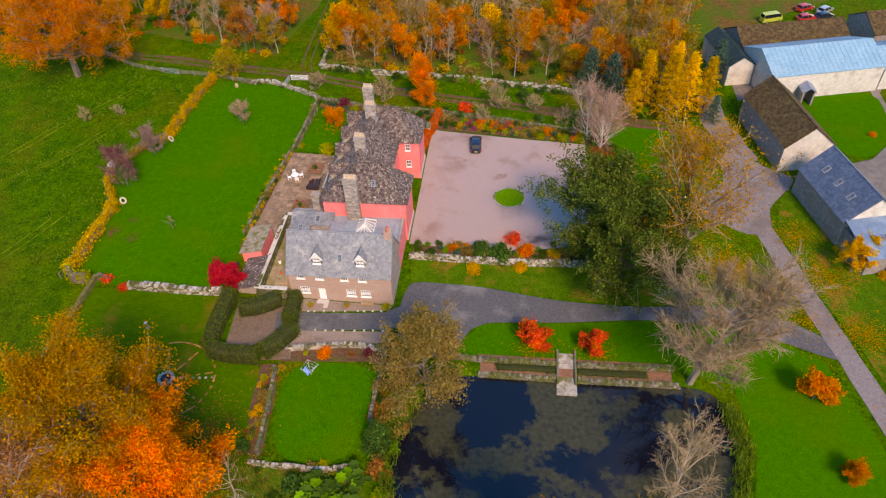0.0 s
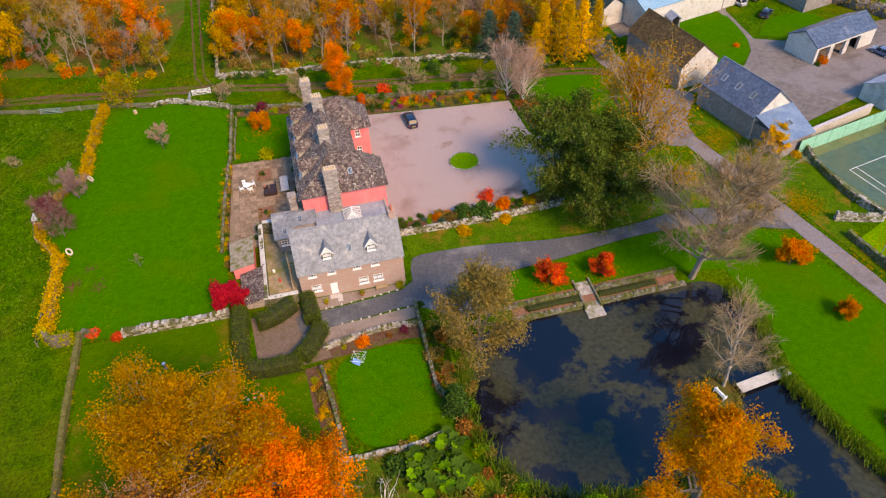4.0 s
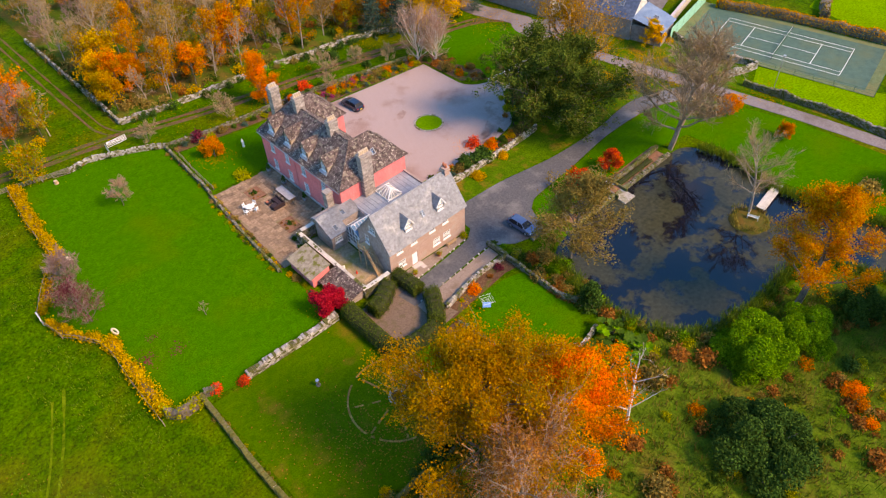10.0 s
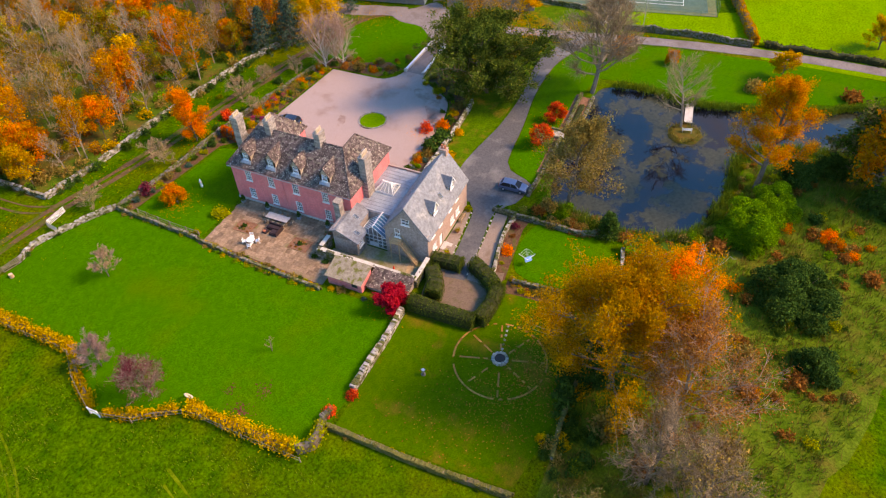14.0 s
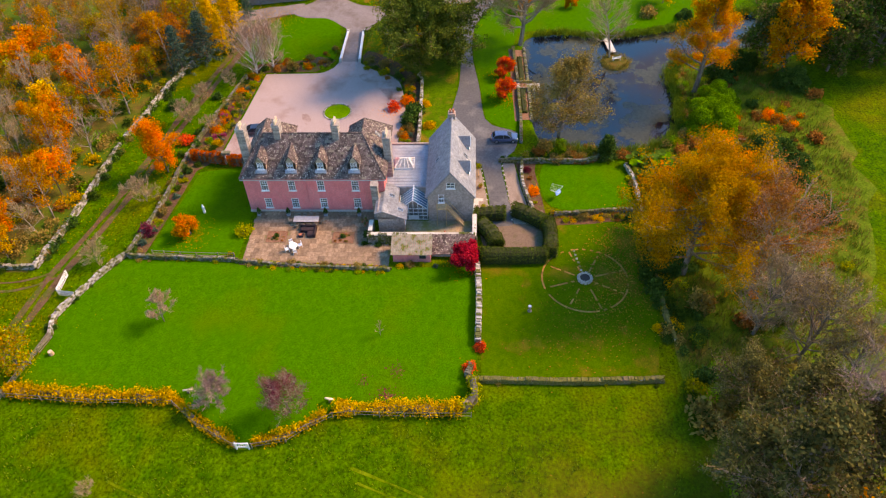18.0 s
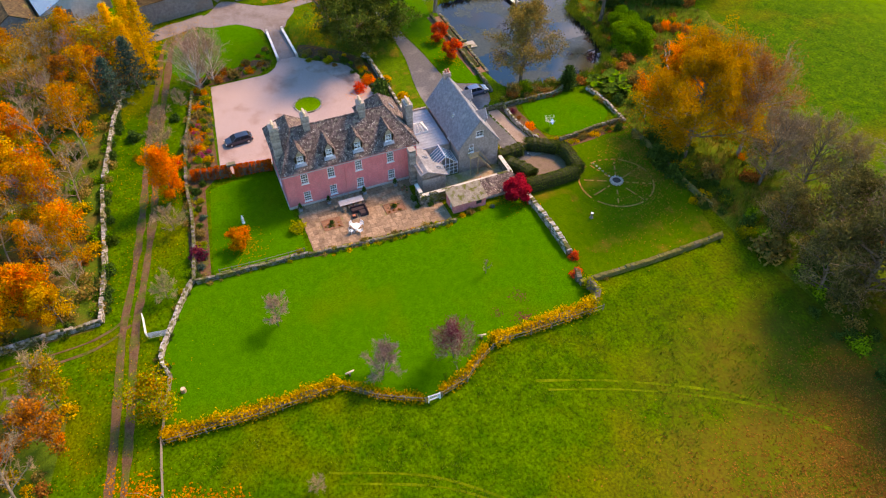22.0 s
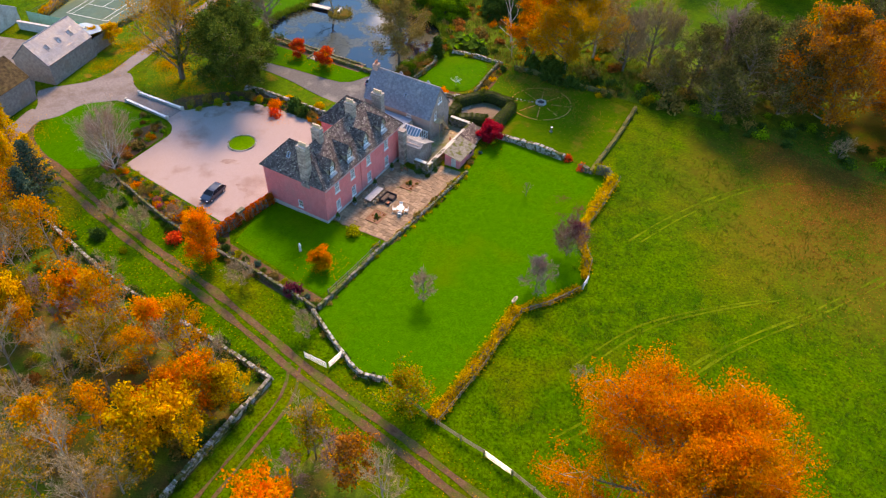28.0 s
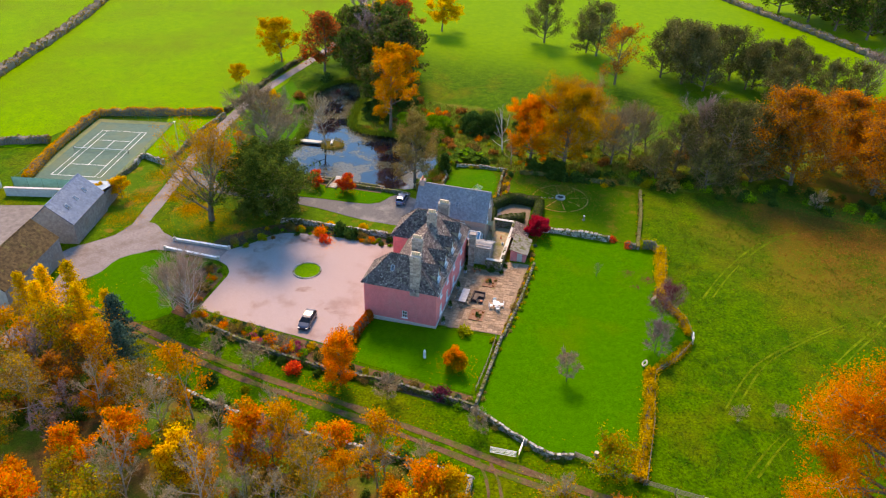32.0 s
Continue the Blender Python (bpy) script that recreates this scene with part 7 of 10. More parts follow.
# larches and conifers beyond the forecourt
def conifer(name, label, height, spread, leaf, seed, group=""):
    rng = np.random.default_rng(seed)
    root = thing(name, (0, 0, 0), label, "tree", group)
    segs, tips = [[0, 0, -0.2, 0, 0, height, height * 0.018, 0.03]], []
    for i in range(70):
        t = 0.06 + 0.93 * i / 70
        L = spread * (1 - t) ** 0.8 * rng.uniform(0.75, 1.1) + 0.15
        az = i * 2.4
        d = np.array([math.cos(az), math.sin(az), -0.12 + 0.5 * t])
        p = np.array([0, 0, t * height])
        segs.append([*p, *(p + d * L), 0.05, 0.012])
        for u in np.linspace(0.25, 1, 6):
            tips.append(p + d * L * u)
    part("trunk", tube_mesh("trunk", segs, 4), M["bark"], root)
    part("crown", clothe(rng, np.array(tips), 9, 0.3, 0.26, 0.3), LEAF[leaf], root)
    return root


place(make_tree("rowan_tree", "narrow fiery orange upright flame-shaped tree", 9.6, 2.3, "bright", 23, per=12, size=0.2, blob=0.3, base=0.05, limbs=30, lift=1.1, subs=7, thick=0.014, second=("orange", 0.25)), -17.2, 111.2)
larch = conifer("larch_tree", "golden yellow larch tree in autumn", 12.5, 3.4, "yellow", 33, "larches by the drive")
for x, y, s, a in ((26.0, 110.5, 1.0, 0), (29.5, 112, 0.95, 80), (22.5, 113.5, 0.9, 150), (33, 113, 0.85, 200), (27.5, 115.5, 0.95, 260), (20, 111, 0.72, 20)):
    place(larch, x, y, a, s)
fir = conifer("fir_tree", "dark blue-green fir tree with low branches", 10.5, 3.6, "blue", 34, "firs by the drive")
for x, y, s, a in ((16.5, 113.5, 1.0, 0), (13, 117.5, 0.9, 100), (37, 124, 0.8, 10), (34, 109.5, 0.5, 10)):
    place(fir, x, y, a, s)
small_fir = conifer("cypress", "small dark green cypress at the garden wall", 4.2, 1.7, "dark", 35)
place(small_fir, -13.6, 40.8)


# ---- garden and field walls ----
stone_wall([(-38.3, 61.6), (-44, 61.4), (-51.3, 61.6)], 0.75, 1.05, "pale_stones", "pale dry stone wall across the lawn", 101)
stone_wall([(-36.4, 111.2), (-40, 113.1), (-44, 115), (-47.8, 116.5), (-50.6, 115.9)], 0.42, 0.8, "pale_stones", "pale dry stone wall along the farm track", 102)
stone_wall([(-36.8, 110.6), (-37.4, 95.3)], 0.42, 0.65, "stones", "low mossy stone wall beside the lawn", 103)
stone_wall([(-37.6, 95.2), (-38.5, 85), (-39.1, 73.6)], 0.4, 0.45, "stones", "low mossy stone wall below the patio", 104)
stone_wall([(-56.9, 63), (-56.9, 58.5), (-57, 50), (-56.6, 40)], 0.6, 0.7, "moss", "low wall overgrown with yellow moss", 105)
stone_wall([(-56.4, 62.9), (-55.0, 62.4)], 0.7, 0.9, "stones", "end of a mossy stone wall", 106)
stone_wall([(-50.8, 37.4), (-45.3, 37.8), (-38, 37.6), (-30.5, 37.6)], 0.5, 0.7, "moss", "low mossy wall below the golden lime", 107)
stone_wall([(15.6, 116.0), (8.5, 118), (0, 119.6), (-8.5, 121)], 0.5, 1.0, "pale_stones", "pale dry stone wall along the wood", 108)
stone_wall([(-10.5, 121.3), (-17, 121.6), (-28, 122), (-39, 123.0)], 0.5, 0.95, "pale_stones", "pale dry stone wall along the wood", 109)
stone_wall([(-39.1, 123.2), (-39.2, 133), (-39.6, 145), (-40, 165)], 0.5, 0.85, "pale_stones", "rubble wall beside a woodland ride", 110)
stone_wall([(-36.6, 110.9), (-29, 109.9), (-22, 109.3), (-15, 109.1), (-5, 107.9), (4, 106), (10.5, 104.6)], 0.4, 0.75, "stones", "rubble wall behind the shrub border", 111)
stone_wall([(-14.8, 58.0), (-14.9, 52), (-15.0, 44), (-13.7, 42)], 0.42, 0.8, "stones", "mossy garden wall between lawn and pond", 112)
stone_wall([(-14.8, 54.3), (-20, 54.5), (-27, 53.2)], 0.45, 0.7, "pale_stones", "low stone wall below the gravel strip", 114)
stone_wall([(-15.8, 38.0), (-20, 37.3), (-27, 37.4)], 0.45, 0.6, "pale_stones", "low pale wall at the end of the small lawn", 115)
stone_wall([(-27.8, 50.2), (-27.1, 44), (-26.7, 38.6)], 0.45, 0.7, "stones", "low rubble wall beside the long border", 116)
stone_wall([(-9.6, 54.2), (-6, 54.0), (-3.4, 53.95)], 0.5, 0.6, "stones", "low rubble wall beside the parked car", 117)
stone_wall([(-14.3, 71.3), (-5, 71.2), (8.7, 71.5), (11, 72)], 0.5, 0.9, "pale_stones", "pale dry stone wall below the shrub bed", 118)
stone_wall([(-3.2, 53.9), (6.2, 53.95)], 0.5, 0.6, "stones", "low brick-red pond terrace wall", 119)
stone_wall([(8.8, 53.95), (20, 54.3)], 0.5, 0.6, "stones", "low brick-red pond terrace wall", 120)
stone_wall([(-3.2, 52.0), (6.2, 52.0)], 0.55, 0.9, "stones", "stone edge wall of the pond", 121, z0=-1.5)
stone_wall([(8.8, 52.0), (20.5, 52.2)], 0.55, 0.9, "stones", "stone edge wall of the pond", 122, z0=-1.5)
sheet("pond_terrace", [(-3, 52.3), (20, 52.5), (20, 54), (-3, 53.7)], M["rust_brick"], 0.02, "narrow rust-brown terrace between two pond walls", "terrace")
stone_wall([(46.6, 54.3), (47.6, 46), (48.5, 38.3), (48.4, 28.5)], 0.6, 1.15, "stones", "rubble wall between lane and tennis court", 123)
stone_wall([(46.9, 57.6), (50, 56.6), (53.6, 55.9), (52.4, 60)], 0.6, 1.2, "pale_stones", "pale stone corner wall by the lane", 124)
stone_wall([(52.2, 60.5), (52.0, 67), (52.6, 73.4)], 0.55, 1.0, "stones", "rubble wall below the tennis court", 125)
for y0, y1 in ((84.3, 83.9), (87.4, 87.6)):
    gw = tagged(part("gate_wall", MB().slab([(27, y0 - 0.16, -0.27), (27, y0 + 0.16, -0.27), (16, y1 + 0.16, -0.27), (16, y1 - 0.16, -0.27)], 0.62), M["render"]), "low white rendered wall beside the drive", "wall", kind="structure")
    part("coping", MB().slab([(26.85, y0 - 0.22, -0.19), (26.85, y0 + 0.22, -0.19), (16.15, y1 + 0.22, -0.19), (16.15, y1 - 0.22, -0.19)], 0.09), M["paint"], gw)
    for x, y in ((27, y0), (16, y1)):
        part("pier", MB().box(x - 0.2, y - 0.23, -0.9, x + 0.2, y + 0.23, 0.0), M["render"], gw)

sheet("flower_bed", [(-3.4, 54.1), (20.4, 54.5), (20.4, 55.2), (-3.4, 54.9)], M["rust_brick"], 0.045, "rust-brown earth bank above the pond terrace", "flower bed")
# ---- hedges ----
for x0, x1 in ((-0.9, 6.1), (8.9, 16.9)):
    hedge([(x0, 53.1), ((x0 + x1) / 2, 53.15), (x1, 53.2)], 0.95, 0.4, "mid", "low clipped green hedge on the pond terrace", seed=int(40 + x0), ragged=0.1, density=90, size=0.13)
hedge([(-59.0, 117.2), (-59.8, 107), (-59.9, 97.6)], 1.1, 1.25, "hedge", "yellow autumn hedge along the lawn fence", seed=1, ragged=0.6, density=170, size=0.22, core="bark", inner=0.55)
hedge([(-60.2, 96.8), (-62.8, 93.6), (-65.4, 89)], 0.8, 0.95, "hedge", "thin yellow hedge round the lawn bay", seed=2, ragged=0.6, density=150, inner=0.5, core="bark")
hedge([(-65.4, 86.2), (-64.3, 82.8), (-62.0, 79.4)], 0.8, 0.95, "hedge", "thin yellow hedge round the lawn bay", seed=3, ragged=0.6, density=150, inner=0.5, core="bark")
hedge([(-61.2, 77.6), (-61, 70), (-61.0, 64)], 1.15, 1.3, "hedge", "yellow autumn hedge along the lawn fence", seed=4, ragged=0.6, density=170, size=0.22, core="bark", inner=0.55)
hedge([(-60.9, 63.4), (-59.6, 62), (-57.6, 62.2)], 1.2, 1.7, "lime", "ragged yellow-green hedge corner", seed=5, ragged=0.5, density=80, size=0.24, core="bark")
rail_fence([(-59.9, 117.6), (-60.6, 107), (-60.7, 97), (-63.4, 93.6), (-66.0, 88.6)], 1.05, 2.3, 2, label="timber post and rail fence outside the yellow hedge")
rail_fence([(-66.0, 86.6), (-65.2, 83), (-62.0, 78.2), (-61.9, 70), (-61.8, 62.4)], 1.05, 2.3, 2, label="timber post and rail fence outside the yellow hedge")
rail_fence([(-50.9, 115.8), (-55, 116.6), (-59.6, 117.7), (-66.4, 118.3)], 1.1, 2.4, 4, label="timber rail fence between track and meadow")
rail_fence([(-70.3, 118.9), (-77, 120.6), (-84, 124.6), (-92, 128)], 1.1, 2.6, 4, label="timber rail fence between track and meadow")
field_gate((-66.6, 118.4), (-70.1, 118.9), "galvanised steel field gate in the fence")
field_gate((-40.4, 117.9), (-43.7, 117.8), "white painted five-bar gate standing open", "paint")
field_gate((-44.0, 117.6), (-44.3, 115.2), "grey boarded gate leaf beside the track", "steel", bars=7)
field_gate((-51.0, 115.6), (-53.4, 116.2), "small timber hurdle gate beside the wall", "grey_timber", 1.0, 4)
rail_fence([(-36.1, 107.4), (-36.5, 101), (-36.6, 95.6)], 0.85, 1.9, 2, label="low pale timber rail fence beside the square lawn")
wg = thing("garden_gate", (-66.1, 87.6, gz(-66)), "small white wicket gate in the fence", "gate")
for y in (86.9, 88.3):
    part("post", MB().obox(pose(-66.1, y, gz(-66) - 0.1), 0.14, 0.14, 1.45), M["paint"], wg)
for z in (0.45, 1.2):
    part("rail", MB().box(-66.15, 86.9, gz(-66) + z, -66.05, 88.3, gz(-66) + z + 0.1), M["paint"], wg)
for k in range(5):
    part("pale", MB().box(-66.12, 87.1 + k * 0.25, gz(-66) + 0.3, -66.08, 87.2 + k * 0.25, gz(-66) + 1.3), M["paint"], wg)
hedge([(-15.9, 96.1), (-15.5, 98.6), (-15.2, 101.2)], 1.15, 1.9, "copper", "clipped copper-orange beech hedge", seed=6, ragged=0.14, density=330, size=0.18, core="bark", inner=0.84)
hedge([(-14.9, 102.4), (-14.4, 105), (-13.9, 107.7)], 1.15, 1.9, "copper", "clipped copper-orange beech hedge", seed=7, ragged=0.14, density=330, size=0.18, core="bark", inner=0.84)
arch = thing("garden_arch", (-15.05, 101.8, gz(-15)), "stone doorway arch in the beech hedge", "arch")
for y in (101.3, 102.3):
    part("jamb", MB().box(-15.35, y - 0.16, -0.6, -14.75, y + 0.16, 1.6), M["pale_stones"], arch)
part("lintel", MB().box(-15.4, 101.1, 1.6, -14.7, 102.5, 1.95), M["stones"], arch)
for pts, w, h in (([(-28.3, 61.6), (-28.1, 59.6), (-28.0, 57.6)], 2.1, 1.95), ([(-30.4, 61.0), (-31.4, 60.2), (-33.2, 59.2), (-34.6, 58.9)], 2.4, 1.95), ([(-36.9, 60.9), (-37.0, 56), (-36.8, 52.2)], 2.2, 2.1),
                  ([(-36.4, 51.6), (-33, 51.2), (-30.2, 51.4)], 2.2, 2.1), ([(-30, 52), (-28.6, 53.6), (-27.2, 56)], 2.3, 2.0)):
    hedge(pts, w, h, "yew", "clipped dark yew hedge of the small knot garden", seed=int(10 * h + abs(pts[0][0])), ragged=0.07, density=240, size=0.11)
hedge([(69.5, 73.5), (72.8, 64), (75.4, 55), (78.4, 39.5)], 1.5, 1.9, "gold", "golden orange-brown beech hedge beside the tennis court", seed=20, ragged=0.25, density=85, size=0.24, core="bark")
hedge([(78, 38), (70, 35), (62, 32.2), (49.5, 28)], 1.5, 1.9, "gold", "golden orange-brown beech hedge beside the tennis court", seed=21, ragged=0.25, density=85, size=0.24, core="bark")
hedge([(88, 120), (106, 88), (122, 30), (134, -14), (150, -60), (170, -110)], 3.0, 2.2, "bronze", "brown field hedge far beyond the court", seed=22, ragged=0.3, density=4, size=0.7, core="bark")
hedge([(79, 55.5), (90, 60.5), (104, 66), (116, 62)], 2.0, 1.8, "bronze", "brown field hedge beyond the court", seed=23, ragged=0.3, density=6, size=0.5, core="bark")
hedge([(49.5, 26), (50, 10), (50, -5), (49, -22)], 1.4, 1.2, "murk", "dark low hedge along the lane", seed=24, ragged=0.4, density=8, size=0.4)
hedge([(-84, -150), (-104, -120), (-121, -94), (-130, -80), (-170, -20)], 3.5, 1.8, "reed", "straw-coloured rough margin of a far field", seed=25, ragged=0.3, density=5, size=0.6, core="bark")

# ---- tennis court ----
court_c = Vector((64.0, 56.4, 0))
cl = Vector((4.76, -23.5, 0)).normalized()
cs_ = Vector((-cl.y, cl.x, 0))


def court_poly(hl, hw, ol=0.0, ow=0.0):
    return [(court_c + cl * (a * hl + ol) + cs_ * (b * hw + ow))[:2] for a, b in ((-1, -1), (1, -1), (1, 1), (-1, 1))]


sheet("court_margin", court_poly(18.6, 9.6), M["court_rim"], 0.05, "mossy green margin of the tennis court", "tennis court")
sheet("court_surface", court_poly(16.8, 8.2), M["court"], 0.058, "green hard tennis court surface", "tennis court")
marks = thing("court_markings", (63.9, 55.95, -0.74), "white painted tennis court lines", "court lines")


def court_line(a0, b0, a1, b1):
    p, q = court_c + cl * a0 + cs_ * b0, court_c + cl * a1 + cs_ * b1
    d = (q - p).normalized() * 0.035
    s = Vector((-d.y, d.x, 0)) * 1.4
    z = Vector((0, 0, -0.735))
    part("line", MB().slab([p - d - s + z, q + d - s + z, q + d + s + z, p - d + s + z], 0.004), M["paint"], marks)


for b in (-5.485, -4.115, 4.115, 5.485):
    court_line(-11.885, b, 11.885, b)
for a in (-11.885, 11.885):
    court_line(a, -5.485, a, 5.485)
for a in (-6.4, 6.4):
    court_line(a, -4.115, a, 4.115)
court_line(-6.4, 0, 6.4, 0)
tnet = thing("tennis_net", (63.9, 55.95, -0.75), "dark tennis net with a white band", "tennis net")
for b in (-6.4, 6.4):
    part("post", MB().tube(court_c + cs_ * b + Vector((0, 0, -0.8)), court_c + cs_ * b + Vector((0, 0, 0.33)), 0.05, 0.05, 8), M["iron"], tnet)
net_mesh = MB()
for i in range(60):
    c = court_c + cs_ * (-6.4 + 12.8 * (i + 0.5) / 60)
    net_mesh.bar(c + Vector((0, 0, -0.72)), c + Vector((0, 0, 0.16)), 0.018)
for z in (-0.68, -0.4, -0.12):
    net_mesh.bar(court_c - cs_ * 6.4 + Vector((0, 0, z)), court_c + cs_ * 6.4 + Vector((0, 0, z)), 0.018)
part("mesh", net_mesh, M["net"], tnet, kind="stuff")
part("band", MB().bar(court_c - cs_ * 6.4 + Vector((0, 0, 0.2)), court_c + cs_ * 6.4 + Vector((0, 0, 0.2)), 0.03, 0.09), M["paint"], tnet)


def net_fence(p, q, h, label, screen=False):
    p, q = Vector((*p, gz(p[0]))), Vector((*q, gz(q[0])))
    root = thing("court_fence", p, label, "fence")
    n = max(2, int((q - p).length / 3.2))
    up = Vector((0, 0, 1))
    for i in range(n + 1):
        c = p.lerp(q, i / n)
        part("post", MB().tube(c, c + up * h, 0.04, 0.04, 6), M["net"], root)
    for z in ((0.1, h * 0.5, h) if not screen else (0.1, h)):
        part("wire", MB().bar(p + up * z, q + up * z, 0.035), M["net"], root)
    if screen:
        part("screen", MB().bar(p + up * (h / 2 + 0.05), q + up * (h / 2 + 0.05), 0.02, h - 0.1), SCREEN, root, "pale green windbreak netting")
    else:
        m, k = MB(), int((q - p).length / 0.45)
        for i in range(k):
            a, b = p.lerp(q, i / k), p.lerp(q, (i + 1) / k)
            m.bar(a + up * 0.1, b + up * h, 0.008).bar(b + up * 0.1, a + up * h, 0.008)
        part("chain_link", m, M["net"], root, kind="stuff")


SCREEN = mat("windbreak_netting", (0.16, 0.42, 0.30), (0.22, 0.52, 0.38), 1.2, rough=0.9)
cp = court_poly(18.6, 9.6)
net_fence(cp[3], cp[0], 2.7, "green netting screen at the tennis court end", True)
net_fence(cp[1], cp[2], 2.7, "chain-link fence at the tennis court end")
net_fence(cp[0], cp[1], 1.2, "low chain-link fence beside the tennis court")
net_fence(cp[2], cp[3], 2.2, "chain-link fence beside the tennis court")
fl = thing("floodlight_mast", (48.2, 49.5, gz(48)), "tall pale steel lamp mast by the court wall", "mast")
part("pole", MB().tube((48.2, 49.5, -0.9), (48.2, 49.5, 6.2), 0.07, 0.05, 8), M["steel"], fl)
part("lamp_head", MB().box(48.0, 49.3, 6.15, 48.45, 49.7, 6.32), M["steel"], fl)


# ---- the autumn wood ----
WOOD = {}
for key, label, leaf, second, h, sp, per, size, bark, twig in (
        ("orange", "orange-leaved maple in the wood", "bright", ("gold", 0.35), 9.0, 3.3, 10, 0.29, "bark", "brown_twig"),
        ("gold", "golden birch with a pale stem in the wood", "gold", ("orange", 0.4), 10.5, 2.8, 6, 0.24, "pale_bark", "twig"),
        ("yellow", "bright yellow hazel in the wood", "yellow", ("gold", 0.35), 7.0, 3.2, 10, 0.28, "bark", "brown_twig"),
        ("russet", "russet-brown oak in the wood", "russet", ("orange", 0.35), 9.0, 3.6, 8, 0.29, "bark", "brown_twig"),
        ("olive", "olive-gold willow in the wood", "olive", ("lime", 0.3), 8.5, 3.5, 7, 0.27, "bark", "brown_twig"),
        ("bare", "bare beige birch in the wood", None, None, 10.5, 3.3, 0, 0.3, "pale_bark", "twig"),
        ("thin", "nearly bare brown tree in the wood", "olive", None, 9.5, 3.3, 2, 0.18, "pale_bark", "twig"),
        ("purple", "bare purplish tree in the wood", None, None, 9.0, 3.2, 0, 0.3, "bark", "purple_twig")):
    WOOD[key] = [make_tree({"gold": "birch_tree", "bare": "birch_tree", "yellow": "hazel", "orange": "maple_tree", "russet": "oak_tree", "olive": "willow_tree"}.get(key, "woodland_tree"), label, h * (1 + 0.12 * k), sp * (1 - 0.1 * k), leaf, 200 + 10 * k + len(WOOD),
                           per=per, size=size, blob=0.42, bark=bark, twig=twig, second=second, group="trees of the autumn wood", sides=4, base=0.16 + 0.06 * k, limbs=15, lift=0.85, subs=5 if per > 4 else 8, twigs=3 if per > 4 else 15, thick=0.013) for k in range(2)]
wood_rng = random.Random(77)
taken = [(-38.9, 127.9), (-38.3, 134.4), (-40.3, 125.6), (-10.8, 127), (-25.4, 122.6)]


def stand(kind, x, y, s=1.0, which=None):
    place(WOOD[kind][wood_rng.randrange(2) if which is None else which], x, y, wood_rng.uniform(0, 360), s * wood_rng.uniform(0.95, 1.05), wood_rng.uniform(0.92, 1.1))


stand("yellow", -37.4, 127.6, 0.9)
stand("yellow", -36.6, 133.6, 0.95)
stand("orange", -13.2, 128.5, 1.1, 0)
stand("gold", -28.6, 125, 1.05)
stand("gold", -17.6, 128, 1.05)
stand("orange", 10.4, 124, 0.75)
stand("orange", 11.5, 126.2, 0.8)
stand("olive", -4.4, 131, 0.8)


def fill(count, gap, box, allowed, mix):
    x0, x1, y0, y1 = box
    done, tries = 0, 0
    while done < count and tries < count * 30:
        tries += 1
        x, y = wood_rng.uniform(x0, x1), wood_rng.uniform(y0, y1)
        if not allowed(x, y) or any((x - a) ** 2 + (y - b) ** 2 < gap * gap for a, b in taken):
            continue
        taken.append((x, y))
        kind = mix(x, y)
        stand(kind, x, y, wood_rng.uniform(0.75, 1.2))
        done += 1


def wood_edge(x):
    return float(np.interp(x, [-39, -8, 15, 34], [125.5, 123.8, 119.6, 114.5]))


def mix_east(x, y):
    n = noise.noise(Vector((x * 0.05, y * 0.05, 3.1))) + wood_rng.uniform(-0.5, 0.5)
    if x > 12:
        return wood_rng.choice(["thin", "russet", "olive", "purple", "gold", "thin"])
    return "orange" if n > 0.50 else "gold" if n > 0.40 else "yellow" if n > 0.34 else "olive" if n > 0.24 else "thin" if n > 0.02 else "bare" if n > -0.42 else "purple"


def mix_west(x, y):
    return wood_rng.choice(["russet", "russet", "thin", "orange", "thin", "olive", "purple", "gold", "yellow", "bare"])


clearing = [(-6, 126), (12, 124), (10, 142), (-4, 144)]
fill(210, 3.9, (-38, 36, 114, 190), lambda x, y: y > wood_edge(x) and not (x > 30 and y < 140) and (y < 178 or x < 20) and not (inside(clearing, x, y) and wood_rng.random() < 0.85), mix_east)
fill(120, 4.8, (-125, -49, 127, 185), lambda x, y: y > float(np.interp(x, [-125, -105, -80, -66, -49], [131, 129, 137, 132.5, 127.5])), mix_west)
stand("russet", -56, 128.5, 1.0)
stand("olive", -50.5, 128.5, 0.9)
stand("orange", -52.5, 138, 1.0)

